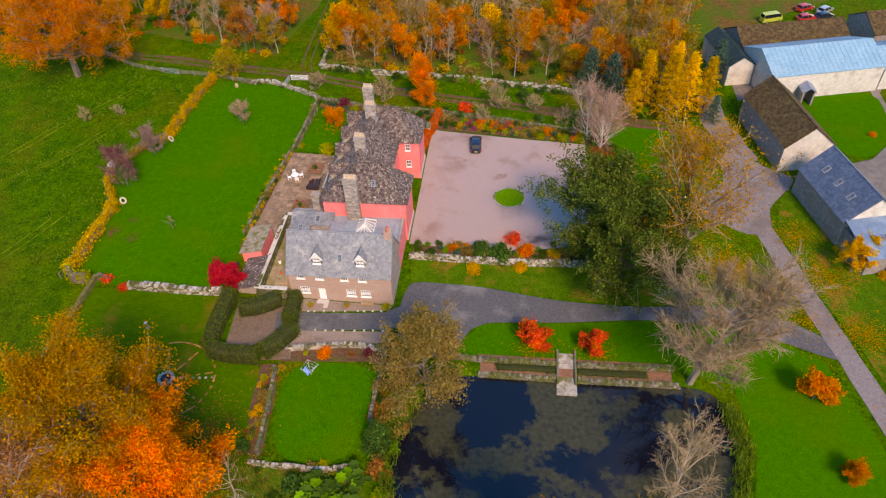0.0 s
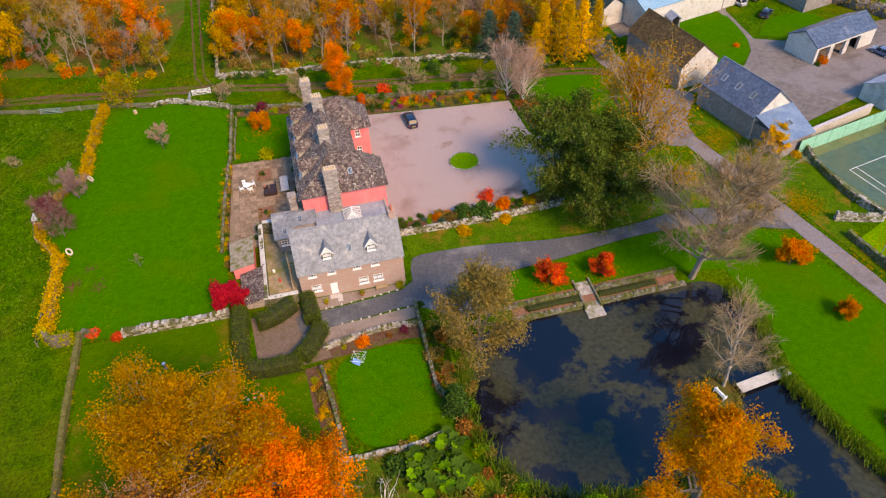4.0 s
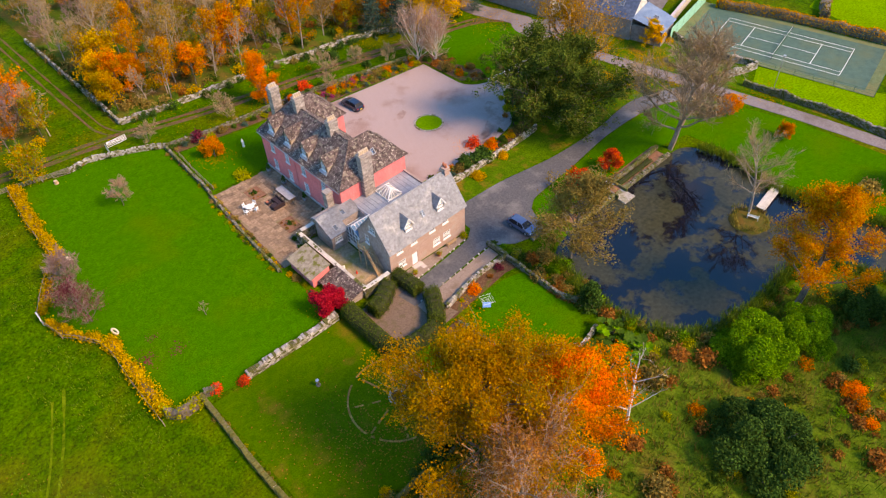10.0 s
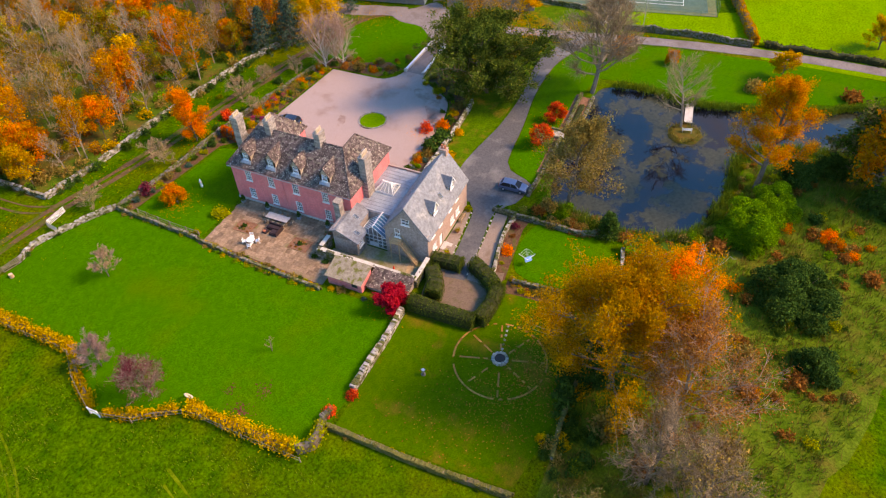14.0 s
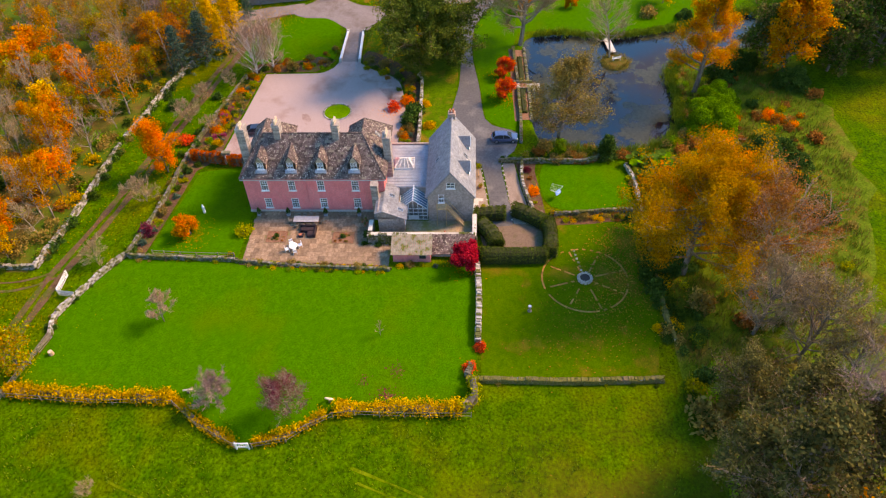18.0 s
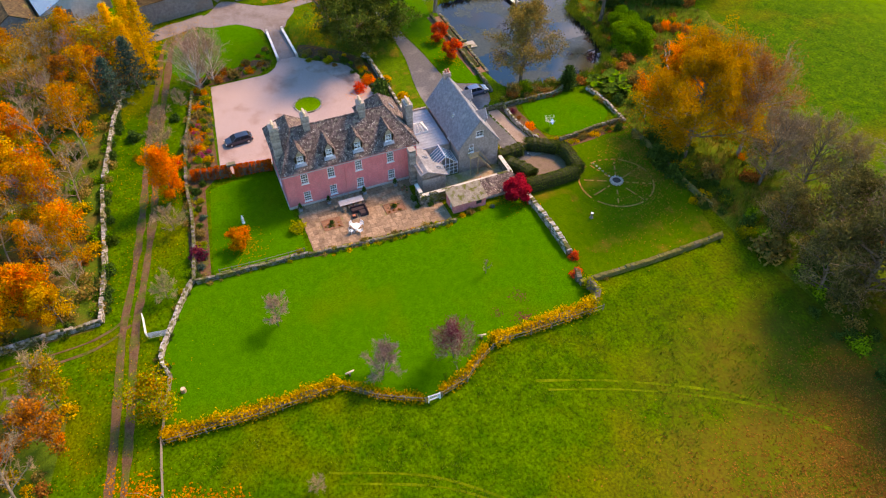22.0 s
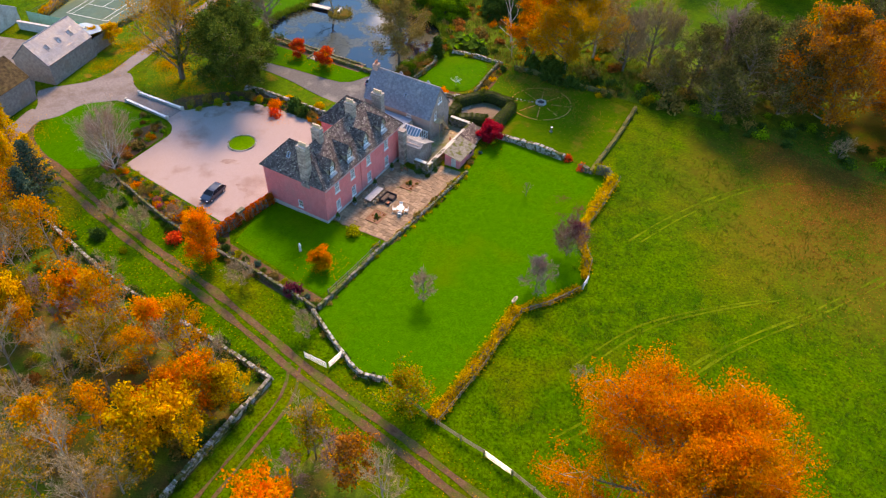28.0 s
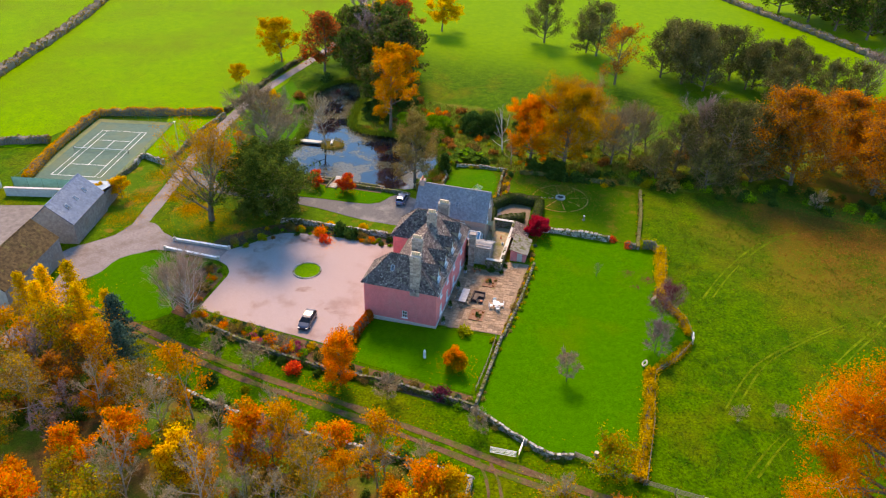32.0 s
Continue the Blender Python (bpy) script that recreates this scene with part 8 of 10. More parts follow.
# ---- shrubs ----
SH = {
    "green": shrub("rounded mid green evergreen shrub", "mid", 301, 1.0, 1.2, 630, 0.2),
    "dark": shrub("dense dark evergreen shrub in a border", "dark", 302, 1.0, 1.2, 770, 0.22),
    "red": shrub("scarlet shrub in full autumn colour", "red", 303, 1.0, 1.4, 560, 0.2),
    "pink": shrub("magenta shrub in full autumn colour", "pinkish", 304, 1.0, 1.2, 560, 0.2),
    "orange": shrub("orange shrub in full autumn colour", "bright", 305, 1.0, 1.3, 560, 0.2),
    "yellow": shrub("yellow shrub in full autumn colour", "yellow", 306, 1.0, 1.3, 560, 0.2),
    "lime": shrub("yellow-green rounded shrub in a border", "lime", 307, 1.0, 1.2, 630, 0.2),
    "maroon": shrub("dark maroon rounded shrub in a border", "maroon", 308, 1.0, 1.2, 630, 0.2),
    "fresh": shrub("fresh green leafy rounded shrub", "green", 309, 1.0, 1.2, 630, 0.22),
    "bronze": shrub("bronze brown shrub losing its leaves", "bronze", 310, 1.0, 1.3, 489, 0.22),
    "blue": shrub("rounded blue green evergreen shrub", "blue", 311, 1.0, 1.2, 630, 0.2),
    "russet": shrub("russet brown bracken and low scrub", "russet", 312, 1.0, 1.1, 489, 0.24),
}


UNDER = {}


def under(kind, x, y, s):
    """A bush that becomes part of the undergrowth."""
    UNDER.setdefault(kind, []).append((x, y, s, wood_rng.uniform(0, math.tau)))


def bush(kind, x, y, s=1.0, tall=1.0):
    return place(SH[kind], x, y, wood_rng.uniform(0, 360), s, tall)


# shrub border north of the forecourt
for x, y, k, s in ((-12.6, 106.6, "bronze", 1.1), (-11.0, 105.4, "green", 0.7), (-9.3, 110.4, "red", 1.35), (-8.3, 105.9, "pink", 0.8), (-7.4, 104.6, "pink", 0.6), (-6.3, 106.2, "orange", 1.0), (-5.2, 104.4, "lime", 0.7), (-4.2, 105.6, "orange", 0.9), (-2.9, 104.3, "green", 0.6), (-1.8, 106.0, "pink", 0.85)):
    bush(k, x, y, s)
for x, y, k, s in ((0.2, 105, "pink", 0.85), (1.4, 103.9, "fresh", 0.6), (2.7, 104, "bronze", 0.8), (4.2, 103, "yellow", 0.7), (5.5, 104, "orange", 0.8), (7, 102.8, "green", 0.8), (8.6, 103.4, "lime", 0.7), (10, 102.6, "orange", 0.6), (-0.6, 103.8, "lime", 0.5), (6.2, 102.5, "yellow", 0.45)):
    bush(k, x, y, s)
# round the birches and the bend of the drive
for x, y, k, s in ((13.2, 99.5, "russet", 0.9), (13.6, 96.5, "bronze", 1.1), (14, 93.5, "orange", 0.9), (15.6, 91.3, "russet", 0.8), (16.4, 89.6, "green", 0.8), (13.2, 101.8, "dark", 0.9), (15.8, 98, "russet", 1.0), (17, 93.6, "bronze", 0.8), (18.2, 90.2, "lime", 0.6), (15.2, 95, "green", 0.7)):
    bush(k, x, y, s)
# bed between forecourt and lane
for x, y, k, s in ((-13.2, 72.8, "green", 0.8), (-11.4, 72.6, "dark", 0.8), (-9.4, 72.9, "fresh", 0.75), (-7.6, 72.7, "blue", 0.6), (-6.0, 73.0, "bronze", 0.9), (-4.6, 72.9, "dark", 1.3), (-2.3, 72.7, "dark", 1.75), (0.3, 76.0, "red", 0.9), (0.9, 73.2, "fresh", 0.8), (2.4, 74.2, "orange", 1.0), (1.9, 71.6, "yellow", 0.8), (6.6, 73.2, "yellow", 0.9)):
    bush(k, x, y, s)
for x, y, k, s in ((4.6, 73, "green", 0.9), (6.9, 74.0, "orange", 0.6), (8.7, 73.6, "bronze", 0.9), (10.6, 76, "dark", 1.1), (11.7, 79, "lime", 1.35), (13.4, 80.6, "green", 1.0), (16, 81.8, "bronze", 0.8), (-5.0, 69.9, "yellow", 1.3), (1.5, 70.3, "yellow", 1.15), (12.6, 75.5, "yellow", 0.7), (9.2, 71.8, "green", 0.9)):
    bush(k, x, y, s)
# border on the wall between the square lawn and the track
for x, y, k, s in ((-15.6, 106.8, "green", 0.9), (-17.4, 107.9, "dark", 0.9), (-19.6, 107.6, "lime", 0.8), (-21.6, 108.2, "green", 0.95), (-23.6, 107.9, "blue", 1.0), (-25.2, 108.6, "green", 0.8), (-27.4, 108.9, "bronze", 0.8), (-29.3, 108.6, "lime", 0.7), (-31.6, 109.6, "maroon", 1.35), (-34.0, 109.7, "blue", 1.1)):
    bush(k, x, y, s)
for x, y, k, s in ((-36.2, 110.4, "green", 1.0), (-37.9, 112.6, "lime", 0.9), (-31.6, 95.5, "lime", 1.75), (-36.3, 96.2, "lime", 0.8), (1.2, 115.6, "dark", 1.5), (-4.6, 115.9, "lime", 0.9), (-13, 110.2, "green", 1.1), (-10.2, 108.6, "dark", 1.0), (-6.8, 109, "green", 1.1), (4, 108.6, "dark", 1.1)):
    bush(k, x, y, s)
# patio border
for i in range(22):
    y = 74.4 + i * 0.92
    bush(("lime", "green", "yellow", "bronze", "lime")[i * 7 % 5], -37.7 - 0.05 * (94 - y) + wood_rng.uniform(-0.2, 0.2), y, wood_rng.uniform(0.4, 0.75))
for x, y, k, s in ((-38.3, 67.3, "blue", 0.65), (-38.4, 72.2, "yellow", 0.7), (-38.2, 70.8, "bronze", 0.6), (-38.0, 69.2, "lime", 0.55), (-32.0, 77.4, "dark", 0.8), (-33.9, 77.6, "green", 0.7), (-34.2, 75.6, "dark", 0.6), (-33.5, 74.5, "lime", 0.5), (-16.1, 61.4, "lime", 0.95), (-55.2, 62.6, "red", 0.65), (-52.2, 61.3, "red", 0.6)):
    bush(k, x, y, s)
# round the small walled lawn
for x, y, k, s in ((-22.4, 52.9, "orange", 0.95), (-19, 53.3, "russet", 0.5), (-24.8, 52.8, "lime", 0.5), (-17, 53.6, "maroon", 0.5), (-28.8, 48.6, "lime", 0.8), (-28.2, 46, "bronze", 0.7), (-28.6, 43.6, "yellow", 0.6), (-28, 41, "green", 0.8), (-28.4, 39.2, "dark", 1.0), (-31.2, 60.4, "orange", 0.7), (-40, 38.9, "dark", 1.6)):
    bush(k, x, y, s)
for x, y, k, s in ((-43.0, 38.3, "dark", 1.9), (-38.0, 38.5, "dark", 1.8), (-49, 39.2, "yellow", 1.0), (-26.5, 53.4, "green", 0.5), (-14.2, 57.3, "green", 0.9), (-13.6, 56, "fresh", 0.8), (-12.6, 51.5, "russet", 1.3), (-12, 48, "fresh", 1.5), (-13.2, 46.2, "russet", 1.0), (-13.4, 38, "russet", 1.3), (-11.2, 50.5, "bronze", 1.2)):
    bush(k, x, y, s)
for x, y, k, s in ((-13.4, 74.3, "green", 0.8), (-12.0, 74.2, "fresh", 0.7), (-10.4, 74.4, "green", 0.9), (-8.9, 74.3, "lime", 0.6), (-7.5, 74.2, "bronze", 0.7), (-6.3, 74.1, "orange", 0.6), (4.0, 74.6, "fresh", 0.6), (6.2, 75.6, "green", 0.8), (-31.2, 95.5, "lime", 1.0), (-37.6, 98, "lime", 0.6), (-37.3, 101, "green", 0.5)):
    bush(k, x, y, s)
for i in range(24):
    x = -13.4 + i * 1.0
    bush(("green", "lime", "dark", "orange", "blue", "fresh", "bronze", "yellow", "green", "lime", "blue")[i * 5 % 11], x + wood_rng.uniform(-0.3, 0.3), float(np.interp(x, [-14, 2, 8, 11], [73.6, 73.4, 74.4, 76])) + wood_rng.uniform(-0.9, 0.5), wood_rng.uniform(0.45, 0.85))
for x, y, k, s in ((12.6, 78.4, "yellow", 0.9), (13.4, 82.2, "lime", 0.9), (14.6, 79.0, "bronze", 0.9), (10.0, 78.0, "russet", 0.6), (15.4, 82.6, "lime", 0.7), (19.4, 88.8, "green", 0.7), (20.6, 89.2, "bronze", 0.6), (18.8, 90.9, "russet", 0.6)):
    bush(k, x, y, s)
# ivy and scrub over the garden walls
for i in range(80):
    x = wood_rng.uniform(-38, 14)
    under(wood_rng.choice(["green", "dark", "bronze", "fresh", "dark"]), x, float(np.interp(x, [-39, -28, -17, -10, 0, 8.5, 15.6], [123, 122, 121.6, 121.2, 119.6, 118, 116])) + wood_rng.uniform(-0.9, 0.9), wood_rng.uniform(0.5, 1.1))
for i in range(16):
    bush(wood_rng.choice(["green", "bronze", "russet", "lime"]), -14.6 + wood_rng.uniform(-0.4, 1.4), wood_rng.uniform(41, 55), wood_rng.uniform(0.4, 0.9))
for i in range(36):
    under(wood_rng.choice(["green", "bronze", "dark"]), -39.2 + wood_rng.uniform(-0.8, 0.8), wood_rng.uniform(124, 160), wood_rng.uniform(0.5, 1.0))
# gunnera and undergrowth on the pond bank
for x, y, k, s in ((-15.6, 34.8, "fresh", 1.5), (-18, 35.4, "green", 1.7), (-16.4, 32.2, "green", 1.8), (-19.6, 33, "dark", 1.5), (-14, 30.8, "lime", 1.3), (-21.6, 35, "dark", 1.6), (-23.5, 33.4, "green", 1.3), (-12.2, 28.4, "russet", 1.4), (-10.4, 26, "russet", 1.6), (-17.5, 28.6, "bronze", 1.5)):
    bush(k, x, y, s)
for x, y, k, s in ((-22.5, 29, "russet", 1.3), (-26, 25, "russet", 1.4), (-20.4, 24.6, "lime", 0.9), (-28.8, 20, "bronze", 1.4), (-30, 14, "russet", 1.5), (-23, 16.5, "green", 1.2), (0.9, 13.6, "dark", 1.3), (-3.6, 10.6, "orange", 1.2), (-1.8, 11.6, "orange", 1.1), (-2.8, 12.2, "orange", 1.0), (-4.6, 11.4, "russet", 1.1), (-6, 9.6, "russet", 1.1), (-5.2, 8.6, "orange", 0.9), (-34, 19, "russet", 1.6)):
    bush(k, x, y, s)
for x, y, k, s in ((-45, 33, "bronze", 1.6), (-48, 28, "russet", 1.6), (-43, 20, "bronze", 1.7), (-55, 33, "fresh", 2.0), (-58, 36.5, "lime", 1.9), (-62, 36, "bronze", 2.2), (-51, 34.6, "green", 1.7), (-47, 35.8, "green", 1.4), (-65, 20, "russet", 2.2), (-56, 28, "bronze", 2.4)):
    bush(k, x, y, s)
for x, y, k, s, tall in ((-1.3, 72.2, "dark", 1.9, 1.1), (-4.2, 73.4, "dark", 1.6, 1.1), (-4.9, 69.4, "yellow", 1.5, 0.8), (1.6, 70.6, "yellow", 1.2, 1.1), (2.0, 73.6, "orange", 1.15, 1.1), (6.0, 74.0, "lime", 0.9, 1.0), (-6.4, 74.2, "yellow", 0.8, 0.8)):
    bush(k, x, y, s, tall)
rhodo = lobed_shrub("large spreading dark green rhododendron", "dark", 320, 6.6, 5.8, 38000, 0.22, "rhododendron", 48)
place(rhodo, -16.8, 15.6)
laurel = lobed_shrub("large bright green laurel beside the pond", "green", 321, 5.6, 5.6, 34000, 0.20, "laurel", 44)
place(laurel, -6.2, 22.6)
place(laurel, 1.2, 19.4, 140, 0.8)
mid_rhodo = lobed_shrub("dark green rhododendron beneath the oak", "dark", 322, 4.2, 4.2, 14000, 0.24, "rhododendron", 30)
place(mid_rhodo, -37.8, 35.4, 300, 0.9)
place(mid_rhodo, 10.5, 16.5)
place(mid_rhodo, 14, 12, 100, 0.9)
place(mid_rhodo, -27, 12, 40, 0.9)
place(mid_rhodo, 31.5, 19, 200, 0.6)
place(mid_rhodo, 7, 5, 260, 1.0)
place(mid_rhodo, -33, 34.6, 260, 0.62)
# undergrowth along the wood's edge
for i in range(130):
    x = wood_rng.uniform(-38, 32)
    under(wood_rng.choice(["green", "dark", "bronze", "russet", "lime", "fresh", "bronze", "yellow"]), x, wood_edge(x) + wood_rng.uniform(-1.6, 14), wood_rng.uniform(0.6, 1.5))
for i in range(60):
    x = wood_rng.uniform(-105, -49)
    under(wood_rng.choice(["green", "bronze", "russet", "orange", "bronze", "yellow"]), x, float(np.interp(x, [-125, -105, -80, -66, -49], [130, 128, 136, 131, 126.5])) + wood_rng.uniform(-0.8, 12), wood_rng.uniform(0.6, 1.5))
for i in range(14):
    under(wood_rng.choice(["green", "dark", "fresh"]), wood_rng.uniform(19, 34), wood_rng.uniform(109.4, 112), wood_rng.uniform(0.8, 1.4))
# scrub at the foot of the dark copse
for i in range(80):
    under(wood_rng.choice(["dark", "green", "dark", "bronze", "fresh"]), wood_rng.uniform(-112, -46), wood_rng.uniform(29, 38), wood_rng.uniform(0.7, 1.5))
# beyond the pond and along the lane
for x, y, k, s in ((33, 26, "bronze", 1.6), (36, 10, "russet", 2.0), (34, -4, "dark", 2.2), (24, -9, "bronze", 2.4), (4, 2, "russet", 1.6), (-9, 6, "russet", 1.6), (49.5, 74.5, "orange", 1.1), (50.5, 72.4, "yellow", 1.2), (60, 106.8, "orange", 0.7), (72, 96.6, "orange", 1.0), (70.4, 96, "green", 0.9)):
    bush(k, x, y, s)

for i, (x, y) in enumerate(POND):
    if y < 30 and x < 14 or x < -9:
        under(("russet", "bronze", "green", "fresh", "lime", "bronze")[i % 6], x * 1.0 + wood_rng.uniform(-1.2, 0.6), y - wood_rng.uniform(0.6, 2.6), wood_rng.uniform(0.5, 1.0))
# plants over the low garden walls
for i in range(46):
    under(wood_rng.choice(["lime", "bronze", "yellow", "green", "russet"]), -27.9 + wood_rng.uniform(-1.1, 0.9), wood_rng.uniform(38.4, 50.8), wood_rng.uniform(0.25, 0.55))
for i in range(30):
    under(wood_rng.choice(["lime", "bronze", "green", "fresh"]), wood_rng.uniform(-27, -14), 37.5 + wood_rng.uniform(-1.2, 0.5), wood_rng.uniform(0.3, 0.7))
for i in range(34):
    under(wood_rng.choice(["green", "bronze", "russet", "dark", "lime"]), -14.4 + wood_rng.uniform(-0.3, 1.6), wood_rng.uniform(42, 54), wood_rng.uniform(0.35, 0.8))
for i in range(26):
    x = wood_rng.uniform(-50, -37)
    under(wood_rng.choice(["green", "bronze", "dark", "lime"]), x, float(np.interp(x, [-50, -47.8, -44, -40, -36.4], [115.9, 116.5, 115, 113.1, 111.2])) + wood_rng.uniform(-0.5, 0.8), wood_rng.uniform(0.25, 0.6))
for i in range(46):
    under(wood_rng.choice(["dark", "green", "bronze", "dark", "yellow"]), wood_rng.uniform(-51, -30), 37.7 + wood_rng.uniform(-1.2, 0.8), wood_rng.uniform(0.5, 1.0))
for i in range(110):
    x, y = wood_rng.uniform(-52, 12), wood_rng.uniform(6, 35)
    if inside([(-52, 35), (-16, 35), (-13, 29), (-2, 23), (12, 21), (12, 5), (-25, 4), (-48, 13)], x, y):
        under(wood_rng.choice(["russet", "bronze", "russet", "green", "lime", "orange"]), x, y, wood_rng.uniform(0.5, 1.1))
for i in range(26):
    under(wood_rng.choice(["lime", "bronze", "green"]), -56.9 + wood_rng.uniform(-0.5, 0.5), wood_rng.uniform(40, 60), wood_rng.uniform(0.2, 0.4))
for i in range(40):
    y = wood_rng.uniform(74, 95)
    under(wood_rng.choice(["lime", "green", "yellow", "fresh", "bronze"]), -38.6 - 0.05 * (94 - y) + wood_rng.uniform(-0.3, 0.4), y, wood_rng.uniform(0.25, 0.45))
for i in range(26):
    under(wood_rng.choice(["green", "fresh", "lime", "bronze", "blue"]), wood_rng.uniform(-36, -16), 109.0 + wood_rng.uniform(-0.9, 0.9), wood_rng.uniform(0.3, 0.7))
for i in range(95):
    x = wood_rng.uniform(-13.5, 12)
    under(wood_rng.choice(["green", "fresh", "lime", "bronze", "blue", "dark", "yellow", "orange"]), x, float(np.interp(x, [-14, -5, 4, 12], [106, 105, 104, 102.6])) + wood_rng.uniform(-1.3, 2.1), wood_rng.uniform(0.4, 0.9))
for i in range(30):
    x = wood_rng.uniform(-37, 10)
    under(wood_rng.choice(["green", "dark", "bronze", "fresh"]), x, float(np.interp(x, [-36.6, -29, -15, -5, 4, 10.5], [110.9, 109.9, 109.1, 107.9, 106, 104.6])) + wood_rng.uniform(-0.4, 1.0), wood_rng.uniform(0.4, 0.8))
for i in range(22):
    under(wood_rng.choice(["green", "lime", "bronze", "fresh"]), -37.1 + wood_rng.uniform(-0.5, 0.5), wood_rng.uniform(95.5, 110), wood_rng.uniform(0.2, 0.45))
for i in range(26):
    under(wood_rng.choice(["green", "bronze", "dark", "fresh", "orange", "lime"]), wood_rng.uniform(13, 17), wood_rng.uniform(89.5, 103), wood_rng.uniform(0.35, 0.7))
for i in range(60):
    x = wood_rng.uniform(-52, 12)
    y = wood_rng.uniform(8, 36)
    if inside([(-52, 36), (-16, 36), (-13, 30), (-2, 24), (12, 22), (12, 6), (-25, 5), (-48, 14)], x, y):
        under(wood_rng.choice(["green", "russet", "bronze", "fresh", "lime", "green"]), x, y, wood_rng.uniform(0.4, 1.0))
for kind, spots in sorted(UNDER.items()):
    src = next(o for o in SH[kind].children if o.name.startswith("foliage")).data
    co = np.empty(len(src.vertices) * 3, np.float32)
    src.vertices.foreach_get("co", co)
    co = co.reshape(-1, 4, 3)[::2]
    rows = []
    for x, y, s, a in spots:
        turn = np.array([[math.cos(a), math.sin(a), 0], [-math.sin(a), math.cos(a), 0], [0, 0, 1]])
        rows.append(co @ turn * s * 1.0 + np.array([x, y, gz(x)]))
    label = {"green": "mid green undergrowth and ivy", "dark": "dark evergreen undergrowth and ivy", "bronze": "bronze brown scrub losing its leaves", "fresh": "fresh green low undergrowth", "lime": "yellow-green low undergrowth", "yellow": "yellow low scrub in autumn colour", "russet": "russet brown bracken and scrub", "orange": "orange low scrub in autumn colour", "blue": "blue-green low border plants"}[kind]
    tagged(part("undergrowth", quads_mesh("undergrowth", np.concatenate(rows)), src.materials[0]), label, "undergrowth", kind="stuff")

# gunnera by the pond: large lobed leaves on stout stalks
GUNNERA = ((-16.2, 34.2), (-18.6, 34.9), (-17.0, 31.9), (-14.8, 32.6), (-19.8, 32.6), (-15.2, 36.0))


def gunnera(x, y, seed):
    rng = random.Random(seed)
    root = thing("gunnera", (x, y, gz(x)), "clump of huge lobed green gunnera leaves by the pond", "plant", "gunnera clumps")
    for k in range(11):
        a, out, h, r = k * 2.4 + rng.uniform(-0.3, 0.3), rng.uniform(0.3, 1.7), rng.uniform(0.7, 1.7), rng.uniform(0.5, 0.85)
        c = Vector((x + out * math.cos(a), y + out * math.sin(a), gz(x) + h))
        m = pose(c.x, c.y, c.z, rng.uniform(-25, 25), rng.uniform(-25, 25), math.degrees(a))
        rim = [m @ Vector((r * (1.0 if j % 2 else 0.74) * math.cos(j * math.tau / 14), r * (1.0 if j % 2 else 0.74) * math.sin(j * math.tau / 14), 0.16 * r)) for j in range(14)]
        mb = MB().add([m @ Vector((0, 0, -0.05))] + rim, [(0, j + 1, (j + 1) % 14 + 1) for j in range(14)])
        part("leaf", mb, LEAF[("mid", "green", "mid")[k % 3]], root)
        part("stalk", MB().tube((x + 0.1 * math.cos(a), y + 0.1 * math.sin(a), gz(x) - 0.05), m @ Vector((0, 0, -0.05)), 0.05, 0.03, 5), M["bark"], root)


for i, (x, y) in enumerate(GUNNERA):
    gunnera(x, y, i + 1)

# dead pale tree on the bank
place(make_tree("dead_tree", "dead white-barked leaning tree on the bank", 11.0, 3.6, None, 330, bark="white_bark", twig="pale_bark", base=0.08, limbs=10, lift=1.05, subs=3, twigs=2, thick=0.02), -24.2, 27.2)
place(make_tree("birch_tree", "pale bare birch by the walled lawn", 8.0, 2.4, None, 331, bark="pale_bark", twig="twig", base=0.2, limbs=12, lift=0.9, subs=5, twigs=3, thick=0.014), -27.5, 33.5)


# ---- grass tufts: rough bank, pond margin, meadow ----
def tufts(name, label, leaf, spots, blades, tall, seed, wide=0.22):
    rng = np.random.default_rng(seed)
    n = len(spots)
    c = np.repeat(np.array(spots), blades, 0) + rng.normal(0, wide, (n * blades, 2))
    z = np.interp(c[:, 0], GX, GZ)
    h = tall * rng.uniform(0.5, 1.2, len(c))
    a = rng.uniform(0, math.tau, len(c))
    d = np.stack([np.cos(a), np.sin(a), np.zeros(len(c))], 1)
    side = np.stack([-d[:, 1], d[:, 0], d[:, 2]], 1) * 0.05
    p = np.stack([c[:, 0], c[:, 1], z - 0.02], 1)
    up = np.stack([d[:, 0] * h * 0.45, d[:, 1] * h * 0.45, h], 1)
    q = np.stack([p - side, p + side, p + up * 0.98 + side * 0.3, p + up - side * 0.3], 1)
    tagged(part(name, quads_mesh(name, q), LEAF[leaf]), label, "grass", kind="stuff")


def scatter(rng, n, box, ok):
    out = []
    for _ in range(n * 4):
        x, y = rng.uniform(box[0], box[1]), rng.uniform(box[2], box[3])
        if ok(x, y):
            out.append((x, y))
            if len(out) >= n:
                break
    return out


tuft_rng = random.Random(5)
bank = [(-57, 37), (-30, 36.5), (-16, 36), (-13.4, 33), (-10, 28), (-3, 25.4), (5, 24.2), (13, 23.5), (16, 12), (16, 4), (0, 2), (-25, 4), (-50, 14), (-66, 24)]
tufts("rank_grass", "long straw-coloured grass and bracken on the bank", "reed", scatter(tuft_rng, 1500, (-66, 16, 2, 37), lambda x, y: inside(bank, x, y)), 7, 0.8, 1, 0.35)
tufts("rank_grass", "long green grass on the pond bank", "sedge", scatter(tuft_rng, 1500, (-66, 16, 2, 37), lambda x, y: inside(bank, x, y)), 7, 0.7, 2, 0.35)
margin = [POND[i] for i in range(len(POND)) if POND[i][1] < 49]
